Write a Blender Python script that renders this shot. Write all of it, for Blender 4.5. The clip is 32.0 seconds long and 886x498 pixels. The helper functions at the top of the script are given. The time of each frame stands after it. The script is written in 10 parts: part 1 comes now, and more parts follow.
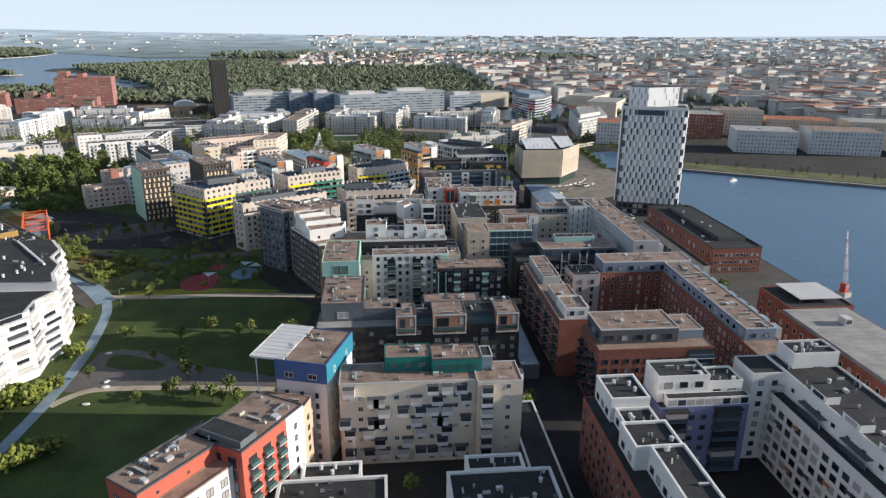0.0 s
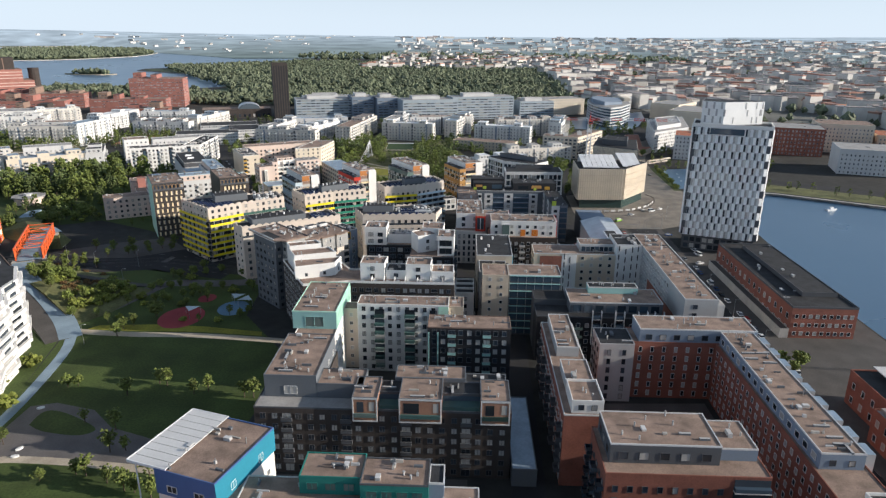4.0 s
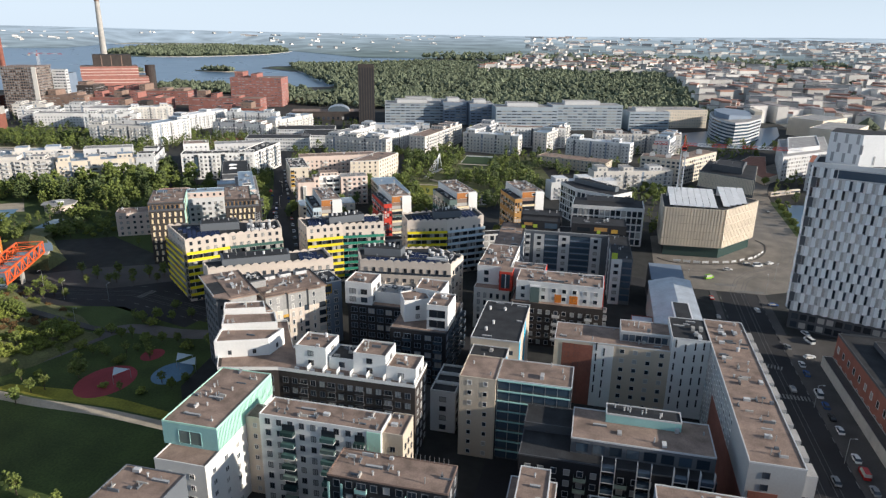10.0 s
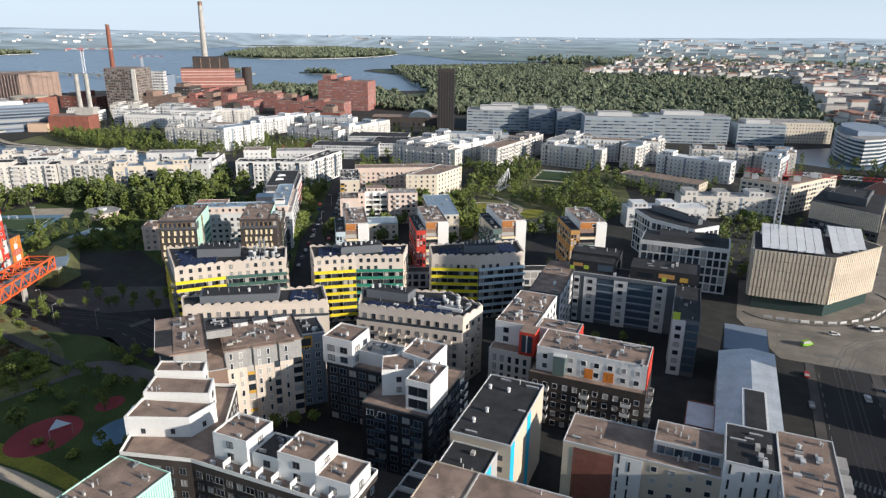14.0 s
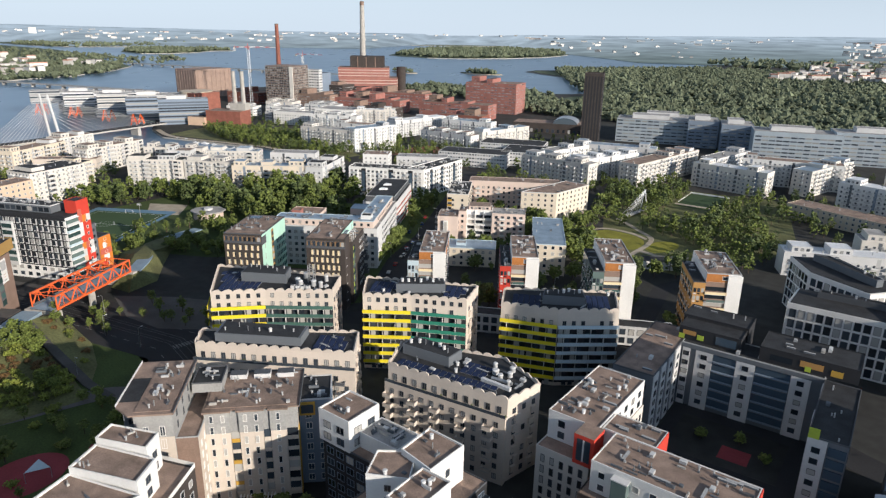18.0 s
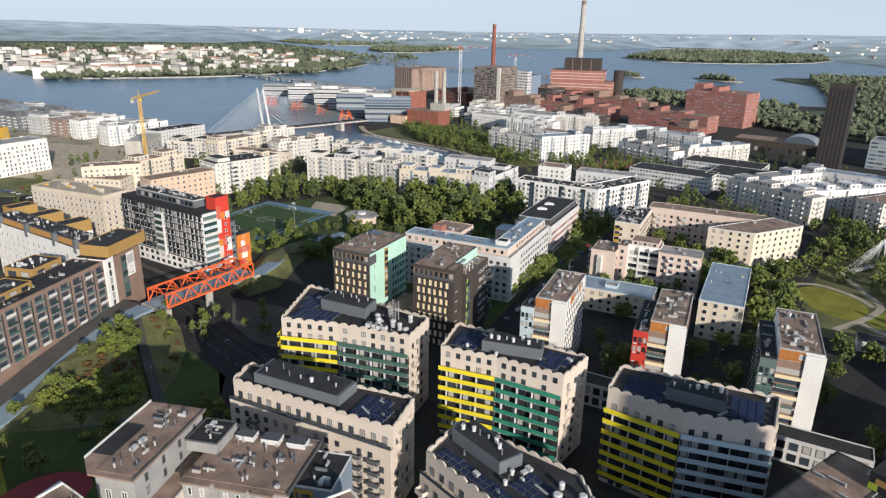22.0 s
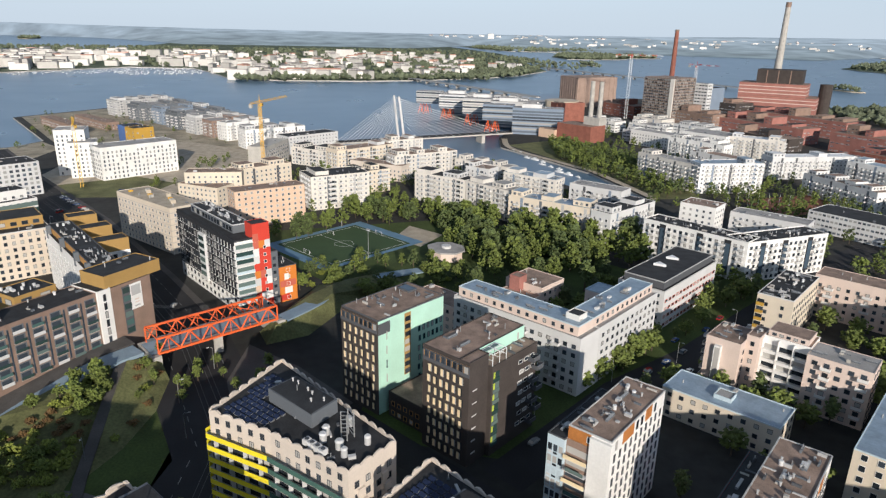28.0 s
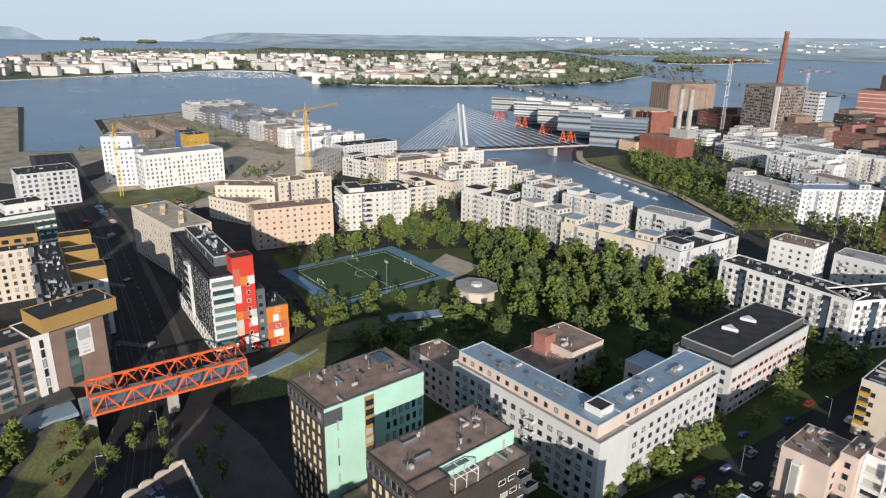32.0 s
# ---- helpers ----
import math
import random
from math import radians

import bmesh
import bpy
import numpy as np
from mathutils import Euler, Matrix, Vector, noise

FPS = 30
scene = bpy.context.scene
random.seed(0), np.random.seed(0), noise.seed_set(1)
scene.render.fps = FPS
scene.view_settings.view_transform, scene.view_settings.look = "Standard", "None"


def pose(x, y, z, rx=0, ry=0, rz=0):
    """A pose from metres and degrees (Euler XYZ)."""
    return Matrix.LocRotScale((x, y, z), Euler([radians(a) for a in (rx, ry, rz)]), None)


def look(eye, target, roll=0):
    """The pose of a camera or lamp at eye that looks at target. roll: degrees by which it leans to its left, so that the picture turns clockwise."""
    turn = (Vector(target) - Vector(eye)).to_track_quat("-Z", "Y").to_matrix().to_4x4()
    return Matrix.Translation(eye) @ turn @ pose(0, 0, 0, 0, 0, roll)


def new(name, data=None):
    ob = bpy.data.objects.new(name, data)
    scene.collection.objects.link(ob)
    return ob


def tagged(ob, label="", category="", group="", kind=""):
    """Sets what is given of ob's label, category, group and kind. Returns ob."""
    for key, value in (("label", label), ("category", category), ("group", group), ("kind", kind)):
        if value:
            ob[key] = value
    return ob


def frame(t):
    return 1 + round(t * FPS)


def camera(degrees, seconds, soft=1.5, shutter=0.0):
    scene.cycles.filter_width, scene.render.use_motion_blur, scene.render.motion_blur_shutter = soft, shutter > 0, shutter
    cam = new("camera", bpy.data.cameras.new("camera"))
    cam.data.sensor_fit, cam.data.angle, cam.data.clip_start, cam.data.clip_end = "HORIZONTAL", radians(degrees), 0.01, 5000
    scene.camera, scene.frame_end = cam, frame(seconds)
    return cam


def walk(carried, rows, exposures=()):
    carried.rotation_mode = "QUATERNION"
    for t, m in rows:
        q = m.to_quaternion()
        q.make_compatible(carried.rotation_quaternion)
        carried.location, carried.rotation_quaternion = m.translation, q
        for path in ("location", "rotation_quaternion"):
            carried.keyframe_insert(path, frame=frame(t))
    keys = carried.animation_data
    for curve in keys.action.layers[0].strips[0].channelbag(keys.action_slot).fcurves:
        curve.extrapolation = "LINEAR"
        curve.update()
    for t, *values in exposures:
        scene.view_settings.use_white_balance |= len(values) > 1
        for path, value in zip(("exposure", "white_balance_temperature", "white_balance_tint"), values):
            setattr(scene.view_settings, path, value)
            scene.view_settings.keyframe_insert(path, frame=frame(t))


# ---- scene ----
cam = camera(67.4, 32.0, soft=1.3)
METRES, EYE, TILT, LEAN, TURN = 465.0, 112.0, -1.08, 0.0, -5.5
ROWS = [
    (0.0, 0.0, 0.0, 0.0, 0.14, -17.18, -0.45),
    (0.5, 0.0081, 0.0138, 0.0006, 0.8, -17.15, -0.47),
    (1.0, 0.0159, 0.0276, 0.0012, 1.61, -17.12, -0.5),
    (1.5, 0.0237, 0.0415, 0.0018, 2.57, -17.12, -0.51),
    (2.0, 0.0311, 0.0556, 0.0023, 3.52, -17.11, -0.54),
    (2.5, 0.0383, 0.0699, 0.0028, 4.48, -17.11, -0.56),
    (3.0, 0.0453, 0.0842, 0.0033, 5.52, -17.11, -0.61),
    (3.5, 0.0521, 0.0985, 0.0039, 6.59, -17.12, -0.63),
    (5.5, 0.0781, 0.1573, 0.0066, 11.12, -17.25, -0.77),
    (6.0, 0.084, 0.1721, 0.0072, 12.24, -17.27, -0.81),
    (6.5, 0.0897, 0.1867, 0.0078, 13.36, -17.29, -0.85),
    (7.0, 0.0953, 0.2016, 0.0082, 14.47, -17.31, -0.89),
    (7.5, 0.1005, 0.2166, 0.0085, 15.59, -17.33, -0.94),
    (8.0, 0.1057, 0.2316, 0.009, 16.69, -17.34, -0.99),
    (8.5, 0.1108, 0.2467, 0.0094, 17.26, -17.35, -1.04),
    (9.0, 0.1155, 0.262, 0.0096, 17.69, -17.36, -1.11),
    (9.5, 0.1202, 0.2771, 0.0097, 18.29, -17.35, -1.14),
    (10.0, 0.1245, 0.2925, 0.01, 18.93, -17.32, -1.17),
    (10.5, 0.1286, 0.3078, 0.0106, 19.91, -17.31, -1.17),
    (11.0, 0.1324, 0.3234, 0.0108, 20.97, -17.31, -1.19),
    (11.5, 0.136, 0.3391, 0.0109, 22.04, -17.32, -1.21),
    (12.0, 0.1393, 0.3547, 0.0112, 23.12, -17.32, -1.18),
    (12.5, 0.1422, 0.3703, 0.0117, 24.26, -17.3, -1.17),
    (13.0, 0.1445, 0.3859, 0.0119, 25.51, -17.29, -1.19),
    (13.5, 0.1468, 0.4015, 0.0125, 26.86, -17.31, -1.18),
    (14.0, 0.1479, 0.4174, 0.0125, 28.27, -17.29, -1.22),
    (14.5, 0.1491, 0.4333, 0.0129, 29.69, -17.3, -1.22),
    (16.5, 0.1496, 0.4961, 0.014, 36.36, -17.46, -1.34),
    (17.0, 0.1489, 0.5119, 0.0142, 38.36, -17.51, -1.43),
    (17.5, 0.1481, 0.5276, 0.0145, 40.39, -17.57, -1.5),
    (18.0, 0.1467, 0.5433, 0.0148, 42.72, -17.63, -1.6),
    (18.5, 0.1449, 0.5589, 0.0149, 45.1, -17.69, -1.71),
    (19.0, 0.1428, 0.5743, 0.015, 47.86, -17.78, -1.86),
    (19.5, 0.1403, 0.5899, 0.0153, 51.08, -17.89, -1.94),
    (20.0, 0.1375, 0.6052, 0.0155, 54.36, -17.98, -2.03),
    (20.5, 0.1339, 0.6209, 0.0157, 56.7, -18.04, -2.02),
    (21.0, 0.1299, 0.636, 0.016, 58.56, -18.09, -2.02),
    (21.5, 0.1252, 0.6509, 0.0161, 60.42, -18.13, -2.01),
    (22.0, 0.1194, 0.6657, 0.0159, 62.27, -18.14, -2.0),
    (22.5, 0.1132, 0.6802, 0.0161, 64.12, -18.18, -2.0),
    (23.0, 0.1065, 0.6945, 0.0166, 65.61, -18.15, -1.99),
    (23.5, 0.1, 0.7074, 0.0168, 67.23, -18.14, -1.93),
    (24.0, 0.0933, 0.7193, 0.0169, 68.84, -18.15, -1.84),
    (24.5, 0.0861, 0.7311, 0.0168, 70.42, -18.15, -1.87),
    (25.0, 0.0784, 0.7431, 0.017, 71.38, -18.16, -1.94),
    (25.5, 0.07, 0.7547, 0.0169, 72.12, -18.14, -2.04),
    (27.5, 0.0321, 0.8016, 0.0164, 76.98, -18.19, -2.14),
    (28.0, 0.0223, 0.8122, 0.0163, 78.36, -18.21, -2.15),
    (28.5, 0.0113, 0.8233, 0.0164, 78.88, -18.2, -2.13),
    (29.0, 0.0, 0.8339, 0.0164, 79.32, -18.18, -2.17),
    (29.5, -0.0116, 0.8442, 0.0165, 79.69, -18.16, -2.12),
    (30.0, -0.0235, 0.8543, 0.0167, 80.05, -18.14, -2.06),
    (30.5, -0.0359, 0.8637, 0.0166, 81.31, -18.15, -2.02),
    (31.0, -0.0486, 0.8729, 0.0165, 83.51, -18.19, -1.96),
    (31.5, -0.0614, 0.8818, 0.0167, 85.65, -18.23, -1.89),
    (32.0, -0.0749, 0.8902, 0.0168, 86.55, -18.21, -1.88),
]
walk(cam, [(t, pose(0, 0, EYE, TILT, LEAN, TURN) @ pose(METRES * x, METRES * y, METRES * z, 90 + pitch, roll, yaw)) for t, x, y, z, yaw, pitch, roll in ROWS], [(0.0, 0.37, 6270, 10), (12.0, 0.33, 6210, 10), (20.0, 0.14, 6200, 10), (26.0, 0.05, 6200, 10), (32.0, 0.01, 6170, 10)])

# ---- world, sun ----
SUN_EL, SUN_AZ = 16.5, 96.0
world = bpy.data.worlds.new("sky")
scene.world = world
world.use_nodes = True
wn = world.node_tree
sky = wn.nodes.new("ShaderNodeTexSky")
sky.sky_type = "NISHITA"
sky.sun_disc = False
sky.sun_elevation, sky.sun_rotation = radians(SUN_EL), radians(SUN_AZ)
sky.air_density, sky.dust_density, sky.ozone_density, sky.altitude = 1.0, 0.15, 2.0, 0
haze = wn.nodes.new("ShaderNodeHueSaturation")
haze.inputs["Saturation"].default_value = 0.28
wn.links.new(sky.outputs[0], haze.inputs["Color"])
cool = wn.nodes.new("ShaderNodeVectorMath")
cool.operation = "MULTIPLY"
cool.inputs[1].default_value = (0.84, 1.0, 1.18)
wn.links.new(haze.outputs[0], cool.inputs[0])
# pale summer haze all round the horizon
wc, wz, wr, wm = (wn.nodes.new("ShaderNode" + k) for k in ("TexCoord", "SeparateXYZ", "MapRange", "Mix"))
wn.links.new(wc.outputs["Generated"], wz.inputs[0])
wr.interpolation_type = "SMOOTHSTEP"
wr.inputs[1].default_value, wr.inputs[2].default_value, wr.inputs[3].default_value, wr.inputs[4].default_value = -0.01, 0.16, 0.95, 0.0
wn.links.new(wz.outputs["Z"], wr.inputs[0])
wm.data_type = "RGBA"
wn.links.new(wr.outputs[0], wm.inputs[0])
wn.links.new(cool.outputs[0], wm.inputs[6])
wm.inputs[7].default_value = (6.1, 6.9, 7.6, 1)
wn.links.new(wm.outputs[2], wn.nodes["Background"].inputs[0])
wn.nodes["Background"].inputs[1].default_value = 0.097
sun = new("sun", bpy.data.lights.new("sun", "SUN"))
sun.data.energy, sun.data.angle, sun.data.color = 5.0, radians(0.6), (1.0, 0.885, 0.74)
sun_dir = Vector((math.sin(radians(SUN_AZ)) * math.cos(radians(SUN_EL)), math.cos(radians(SUN_AZ)) * math.cos(radians(SUN_EL)), math.sin(radians(SUN_EL))))
sun.matrix_world = look(sun_dir * 300, (0, 0, 0))

# ---- materials ----
MATS = {}


def mat(name, col, rough=0.85, metal=0.0, var=0.14, size=6.0, fine=0.5, grain=0.10, bump=0.15, island=0.0, obj=0.05, spec=0.4):
    """A weathered surface: broad stains, fine grain, a small change from piece to piece."""
    m = bpy.data.materials.new(name)
    m.use_nodes = True
    nt = m.node_tree
    b = nt.nodes["Principled BSDF"]
    tc = nt.nodes.new("ShaderNodeTexCoord")
    n1, n2 = nt.nodes.new("ShaderNodeTexNoise"), nt.nodes.new("ShaderNodeTexNoise")
    n1.inputs["Scale"].default_value, n1.inputs["Detail"].default_value = 1 / size, 6
    n2.inputs["Scale"].default_value, n2.inputs["Detail"].default_value = 1 / fine, 3
    for n in (n1, n2):
        nt.links.new(tc.outputs["Object"], n.inputs["Vector"])
    r1 = nt.nodes.new("ShaderNodeMapRange")
    r1.inputs[1].default_value, r1.inputs[2].default_value = 0.3, 0.7
    r1.inputs[3].default_value, r1.inputs[4].default_value = 1 - var, 1 + var
    nt.links.new(n1.outputs[0], r1.inputs[0])
    r2 = nt.nodes.new("ShaderNodeMapRange")
    r2.inputs[1].default_value, r2.inputs[2].default_value = 0.3, 0.7
    r2.inputs[3].default_value, r2.inputs[4].default_value = 1 - grain, 1 + grain
    nt.links.new(n2.outputs[0], r2.inputs[0])
    mul = nt.nodes.new("ShaderNodeMath")
    mul.operation = "MULTIPLY"
    nt.links.new(r1.outputs[0], mul.inputs[0])
    nt.links.new(r2.outputs[0], mul.inputs[1])
    last = mul.outputs[0]
    for kind, amount in (("ShaderNodeObjectInfo", obj), ("ShaderNodeNewGeometry", island)):
        if amount:
            oi = nt.nodes.new(kind)
            r3 = nt.nodes.new("ShaderNodeMapRange")
            r3.inputs[3].default_value, r3.inputs[4].default_value = 1 - amount, 1 + amount
            nt.links.new(oi.outputs["Random" if kind == "ShaderNodeObjectInfo" else "Random Per Island"], r3.inputs[0])
            m3 = nt.nodes.new("ShaderNodeMath")
            m3.operation = "MULTIPLY"
            nt.links.new(last, m3.inputs[0])
            nt.links.new(r3.outputs[0], m3.inputs[1])
            last = m3.outputs[0]
    vm = nt.nodes.new("ShaderNodeVectorMath")
    vm.operation = "SCALE"
    vm.inputs[0].default_value = col
    nt.links.new(last, vm.inputs["Scale"])
    nt.links.new(vm.outputs[0], b.inputs["Base Color"])
    b.inputs["Roughness"].default_value, b.inputs["Metallic"].default_value = rough, metal
    b.inputs["Specular IOR Level"].default_value = spec
    if bump:
        bp = nt.nodes.new("ShaderNodeBump")
        bp.inputs["Strength"].default_value, bp.inputs["Distance"].default_value = bump, 0.05
        nt.links.new(n2.outputs[0], bp.inputs["Height"])
        nt.links.new(bp.outputs[0], b.inputs["Normal"])
    MATS[name] = m
    return m


def glass(name, dark, light, share, per_island, rough=0.06):
    """Window glass: mostly dark rooms, some panes pale for blinds close behind and painted sky reflection."""
    m = bpy.data.materials.new(name)
    m.use_nodes = True
    nt = m.node_tree
    b = nt.nodes["Principled BSDF"]
    src = nt.nodes.new("ShaderNodeNewGeometry" if per_island else "ShaderNodeObjectInfo")
    cr = nt.nodes.new("ShaderNodeValToRGB")
    cr.color_ramp.interpolation = "CONSTANT"
    cr.color_ramp.elements[0].color = (*dark, 1)
    cr.color_ramp.elements[1].position, cr.color_ramp.elements[1].color = 1 - share, (*light, 1)
    e = cr.color_ramp.elements.new((1 - share) * 0.5)
    e.color = (dark[0] * 2.2, dark[1] * 2.2, dark[2] * 2.2, 1)
    nt.links.new(src.outputs["Random Per Island" if per_island else "Random"], cr.inputs[0])
    nt.links.new(cr.outputs[0], b.inputs["Base Color"])
    b.inputs["Roughness"].default_value = rough
    b.inputs["Specular IOR Level"].default_value = 0.6
    MATS[name] = m
    return m


glass("glass", (0.022, 0.028, 0.036), (0.44, 0.43, 0.41), 0.40, False)
glass("glass_row", (0.022, 0.028, 0.036), (0.42, 0.41, 0.39), 0.38, True)
# glass of far blocks, lightened to hold aerial haze in its colour
glass("glass_hazy", (0.055, 0.065, 0.08), (0.34, 0.34, 0.33), 0.4, True, 0.2)
glass("glass_green", (0.035, 0.065, 0.062), (0.13, 0.18, 0.17), 0.3, False)
glass("glass_blue", (0.028, 0.042, 0.058), (0.10, 0.13, 0.16), 0.3, True)
for n, c in dict(white=(0.74, 0.73, 0.71), cream=(0.66, 0.58, 0.47), beige=(0.60, 0.52, 0.43), tan=(0.55, 0.47, 0.37), pink=(0.64, 0.52, 0.455),
                 peach=(0.62, 0.45, 0.33), grey=(0.42, 0.42, 0.42), lgrey=(0.58, 0.58, 0.58), dgrey=(0.085, 0.09, 0.10), black=(0.024, 0.025, 0.029),
                 blue=(0.07, 0.13, 0.30), teal=(0.02, 0.20, 0.29), seagreen=(0.015, 0.16, 0.14), mint=(0.46, 0.72, 0.60), aqua=(0.30, 0.52, 0.50), cyan=(0.02, 0.45, 0.75), green=(0.03, 0.22, 0.15),
                 lime=(0.42, 0.52, 0.06), yellow=(0.72, 0.60, 0.02), ltblue=(0.50, 0.60, 0.66), orange=(0.62, 0.20, 0.03), redpaint=(0.55, 0.05, 0.03),
                 salmon=(0.50, 0.12, 0.08), mustard=(0.50, 0.30, 0.05), ochre=(0.46, 0.25, 0.08), bluegrey=(0.20, 0.25, 0.32), paleblue=(0.36, 0.42, 0.47), violet=(0.16, 0.19, 0.34), sandcream=(0.60, 0.525, 0.455), slate=(0.125, 0.138, 0.155), dkgreen=(0.055, 0.125, 0.105), goldpanel=(0.80, 0.66, 0.42), gold=(0.36, 0.225, 0.075)).items():
    mat(n, c, rough=0.8, var=0.07, size=9, grain=0.04, bump=0.05)
mat("brick", (0.25, 0.095, 0.068), var=0.16, size=5, fine=0.3, grain=0.14, bump=0.3)
mat("darkbrick", (0.056, 0.046, 0.042), var=0.16, size=5, fine=0.3, grain=0.14, bump=0.3)
mat("umber", (0.31, 0.225, 0.185), var=0.12, size=8, grain=0.08, bump=0.1)
mat("terracotta", (0.34, 0.185, 0.125), var=0.12, size=6, grain=0.08, bump=0.1)
mat("offwhite", (0.64, 0.605, 0.555), rough=0.8, var=0.07, size=9, grain=0.04, bump=0.05)
mat("brownbrick", (0.25, 0.172, 0.135), var=0.14, size=5, fine=0.3, grain=0.12, bump=0.3)
mat("redbrick", (0.33, 0.145, 0.12), var=0.14, size=8, fine=0.4, grain=0.12, bump=0.3)
mat("concrete", (0.42, 0.40, 0.37), var=0.16, size=5, fine=0.6, grain=0.08, bump=0.2)
mat("gravel", (0.27, 0.195, 0.155), rough=0.95, var=0.34, size=4, fine=0.25, grain=0.16, bump=0.4)
mat("bitumen", (0.030, 0.031, 0.034), rough=0.85, var=0.35, size=4, fine=0.4, grain=0.2, bump=0.3)
mat("metalroof", (0.30, 0.38, 0.46), rough=0.45, metal=0.35, var=0.16, size=4, fine=0.7, grain=0.08, bump=0.1)
mat("greyroof", (0.34, 0.33, 0.32), rough=0.9, var=0.2, size=6, fine=0.4, grain=0.12, bump=0.3)
mat("tileroof", (0.36, 0.13, 0.07), rough=0.9, var=0.2, size=6, fine=0.4, grain=0.12, bump=0.3)
mat("solar", (0.02, 0.03, 0.07), rough=0.18, var=0.1, obj=0.2, bump=0)
mat("steel", (0.45, 0.46, 0.47), rough=0.4, metal=0.7, var=0.1, size=2)
mat("whitemetal", (0.74, 0.75, 0.76), rough=0.45, var=0.06, size=3)
mat("orangesteel", (0.74, 0.13, 0.035), rough=0.5, var=0.08, size=2, bump=0)
mat("cranered", (0.55, 0.06, 0.04), rough=0.5, var=0.1)
mat("craneyellow", (0.70, 0.42, 0.06), rough=0.5, var=0.1)
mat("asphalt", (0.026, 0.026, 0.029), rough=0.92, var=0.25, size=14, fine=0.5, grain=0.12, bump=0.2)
mat("paving", (0.085, 0.079, 0.075), rough=0.92, var=0.2, size=8, fine=0.5, grain=0.12, bump=0.2)
mat("sand", (0.43, 0.37, 0.29), rough=0.95, var=0.2, size=6, fine=0.5, grain=0.12, bump=0.2)
# lit copy of asphalt: the sun on the junction put into its colour
mat("sunlitasphalt", (0.215, 0.19, 0.16), rough=0.92, var=0.25, size=9, fine=0.6, grain=0.12, bump=0.2)
mat("panelwhite", (0.88, 0.88, 0.87), rough=0.55, var=0.04, size=6, grain=0.03, bump=0)
mat("drygrass", (0.13, 0.135, 0.055), rough=0.95, var=0.35, size=12, fine=0.8, grain=0.25, bump=0.4)
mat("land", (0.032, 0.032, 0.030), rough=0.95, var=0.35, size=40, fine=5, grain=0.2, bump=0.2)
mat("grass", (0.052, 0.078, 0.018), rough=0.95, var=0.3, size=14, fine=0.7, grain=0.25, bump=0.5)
mat("farland", (0.075, 0.10, 0.055), rough=0.95, var=0.4, size=120, fine=18, grain=0.3, bump=0)
mat("turf", (0.042, 0.078, 0.03), rough=0.9, var=0.1, size=10, fine=0.5, grain=0.1)
mat("bluepath", (0.235, 0.315, 0.385), rough=0.85, var=0.14, size=8, fine=0.5, grain=0.08)
mat("trackblue", (0.13, 0.235, 0.34), rough=0.85, var=0.14, size=6)
mat("playred", (0.28, 0.045, 0.055), rough=0.9, var=0.14, size=6)
mat("paintwhite", (0.78, 0.78, 0.76), rough=0.7, var=0.15, size=2)
mat("leaf_a", (0.118, 0.150, 0.032), rough=0.75, var=0.25, size=3, fine=0.5, grain=0.3, bump=0.6, island=0.35, obj=0.2)
mat("fallow", (0.32, 0.28, 0.21), rough=0.95, var=0.35, size=16, fine=0.9, grain=0.25, bump=0.4)
mat("plaza", (0.125, 0.115, 0.113), rough=0.92, var=0.16, size=7, fine=0.5, grain=0.1, bump=0.2)
mat("cityground", (0.15, 0.15, 0.135), rough=0.95, var=0.35, size=70, fine=9, grain=0.2, bump=0)
mat("brickpave", (0.30, 0.13, 0.085), rough=0.9, var=0.18, size=5, fine=0.5, grain=0.15, bump=0.2)
# road paint dimmed, the street's shade put into its colour
mat("wornpaint", (0.19, 0.19, 0.185), rough=0.85, var=0.3, size=3)
mat("palemetal", (0.58, 0.62, 0.66), rough=0.42, metal=0.3, var=0.12, size=4, fine=0.7, grain=0.08, bump=0.1)
mat("leaf_c", (0.155, 0.180, 0.030), rough=0.75, var=0.25, size=3, fine=0.5, grain=0.3, bump=0.6, island=0.35, obj=0.2)
# brighter copy of grass, with sunlight put into its colour
mat("sunlitgrass", (0.23, 0.22, 0.028), rough=0.95, var=0.25, size=9, fine=0.7, grain=0.25, bump=0.5)
mat("rustpanel", (0.42, 0.165, 0.045), rough=0.6, var=0.14, size=3)
mat("cladgrey", (0.32, 0.32, 0.315), rough=0.55, var=0.12, size=4)
mat("leaf_b", (0.080, 0.108, 0.034), rough=0.75, var=0.25, size=3, fine=0.5, grain=0.3, bump=0.6, island=0.35, obj=0.2)
mat("leaf_rust", (0.115, 0.068, 0.024), rough=0.8, var=0.3, size=3, fine=0.5, grain=0.3, bump=0.6, island=0.4)
mat("bark", (0.10, 0.075, 0.055), rough=0.95, var=0.2, size=1)
# far foliage paled and greyed, a little aerial haze in the colour
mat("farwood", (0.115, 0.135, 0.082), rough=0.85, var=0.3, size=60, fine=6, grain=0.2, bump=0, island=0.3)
mat("farhouse", (0.58, 0.56, 0.53), rough=0.85, var=0.1, size=60, fine=6, grain=0.05, bump=0, island=0.38)
mat("farroof", (0.32, 0.29, 0.28), rough=0.85, var=0.2, size=60, fine=6, grain=0.1, bump=0, island=0.4)
mat("farred", (0.40, 0.22, 0.165), rough=0.85, var=0.2, size=60, fine=6, grain=0.1, bump=0, island=0.3)
mat("railsteel", (0.10, 0.10, 0.10), rough=0.55, metal=0.3, var=0.1, size=2)
mat("rubber", (0.02, 0.02, 0.021), rough=0.9, var=0.1)
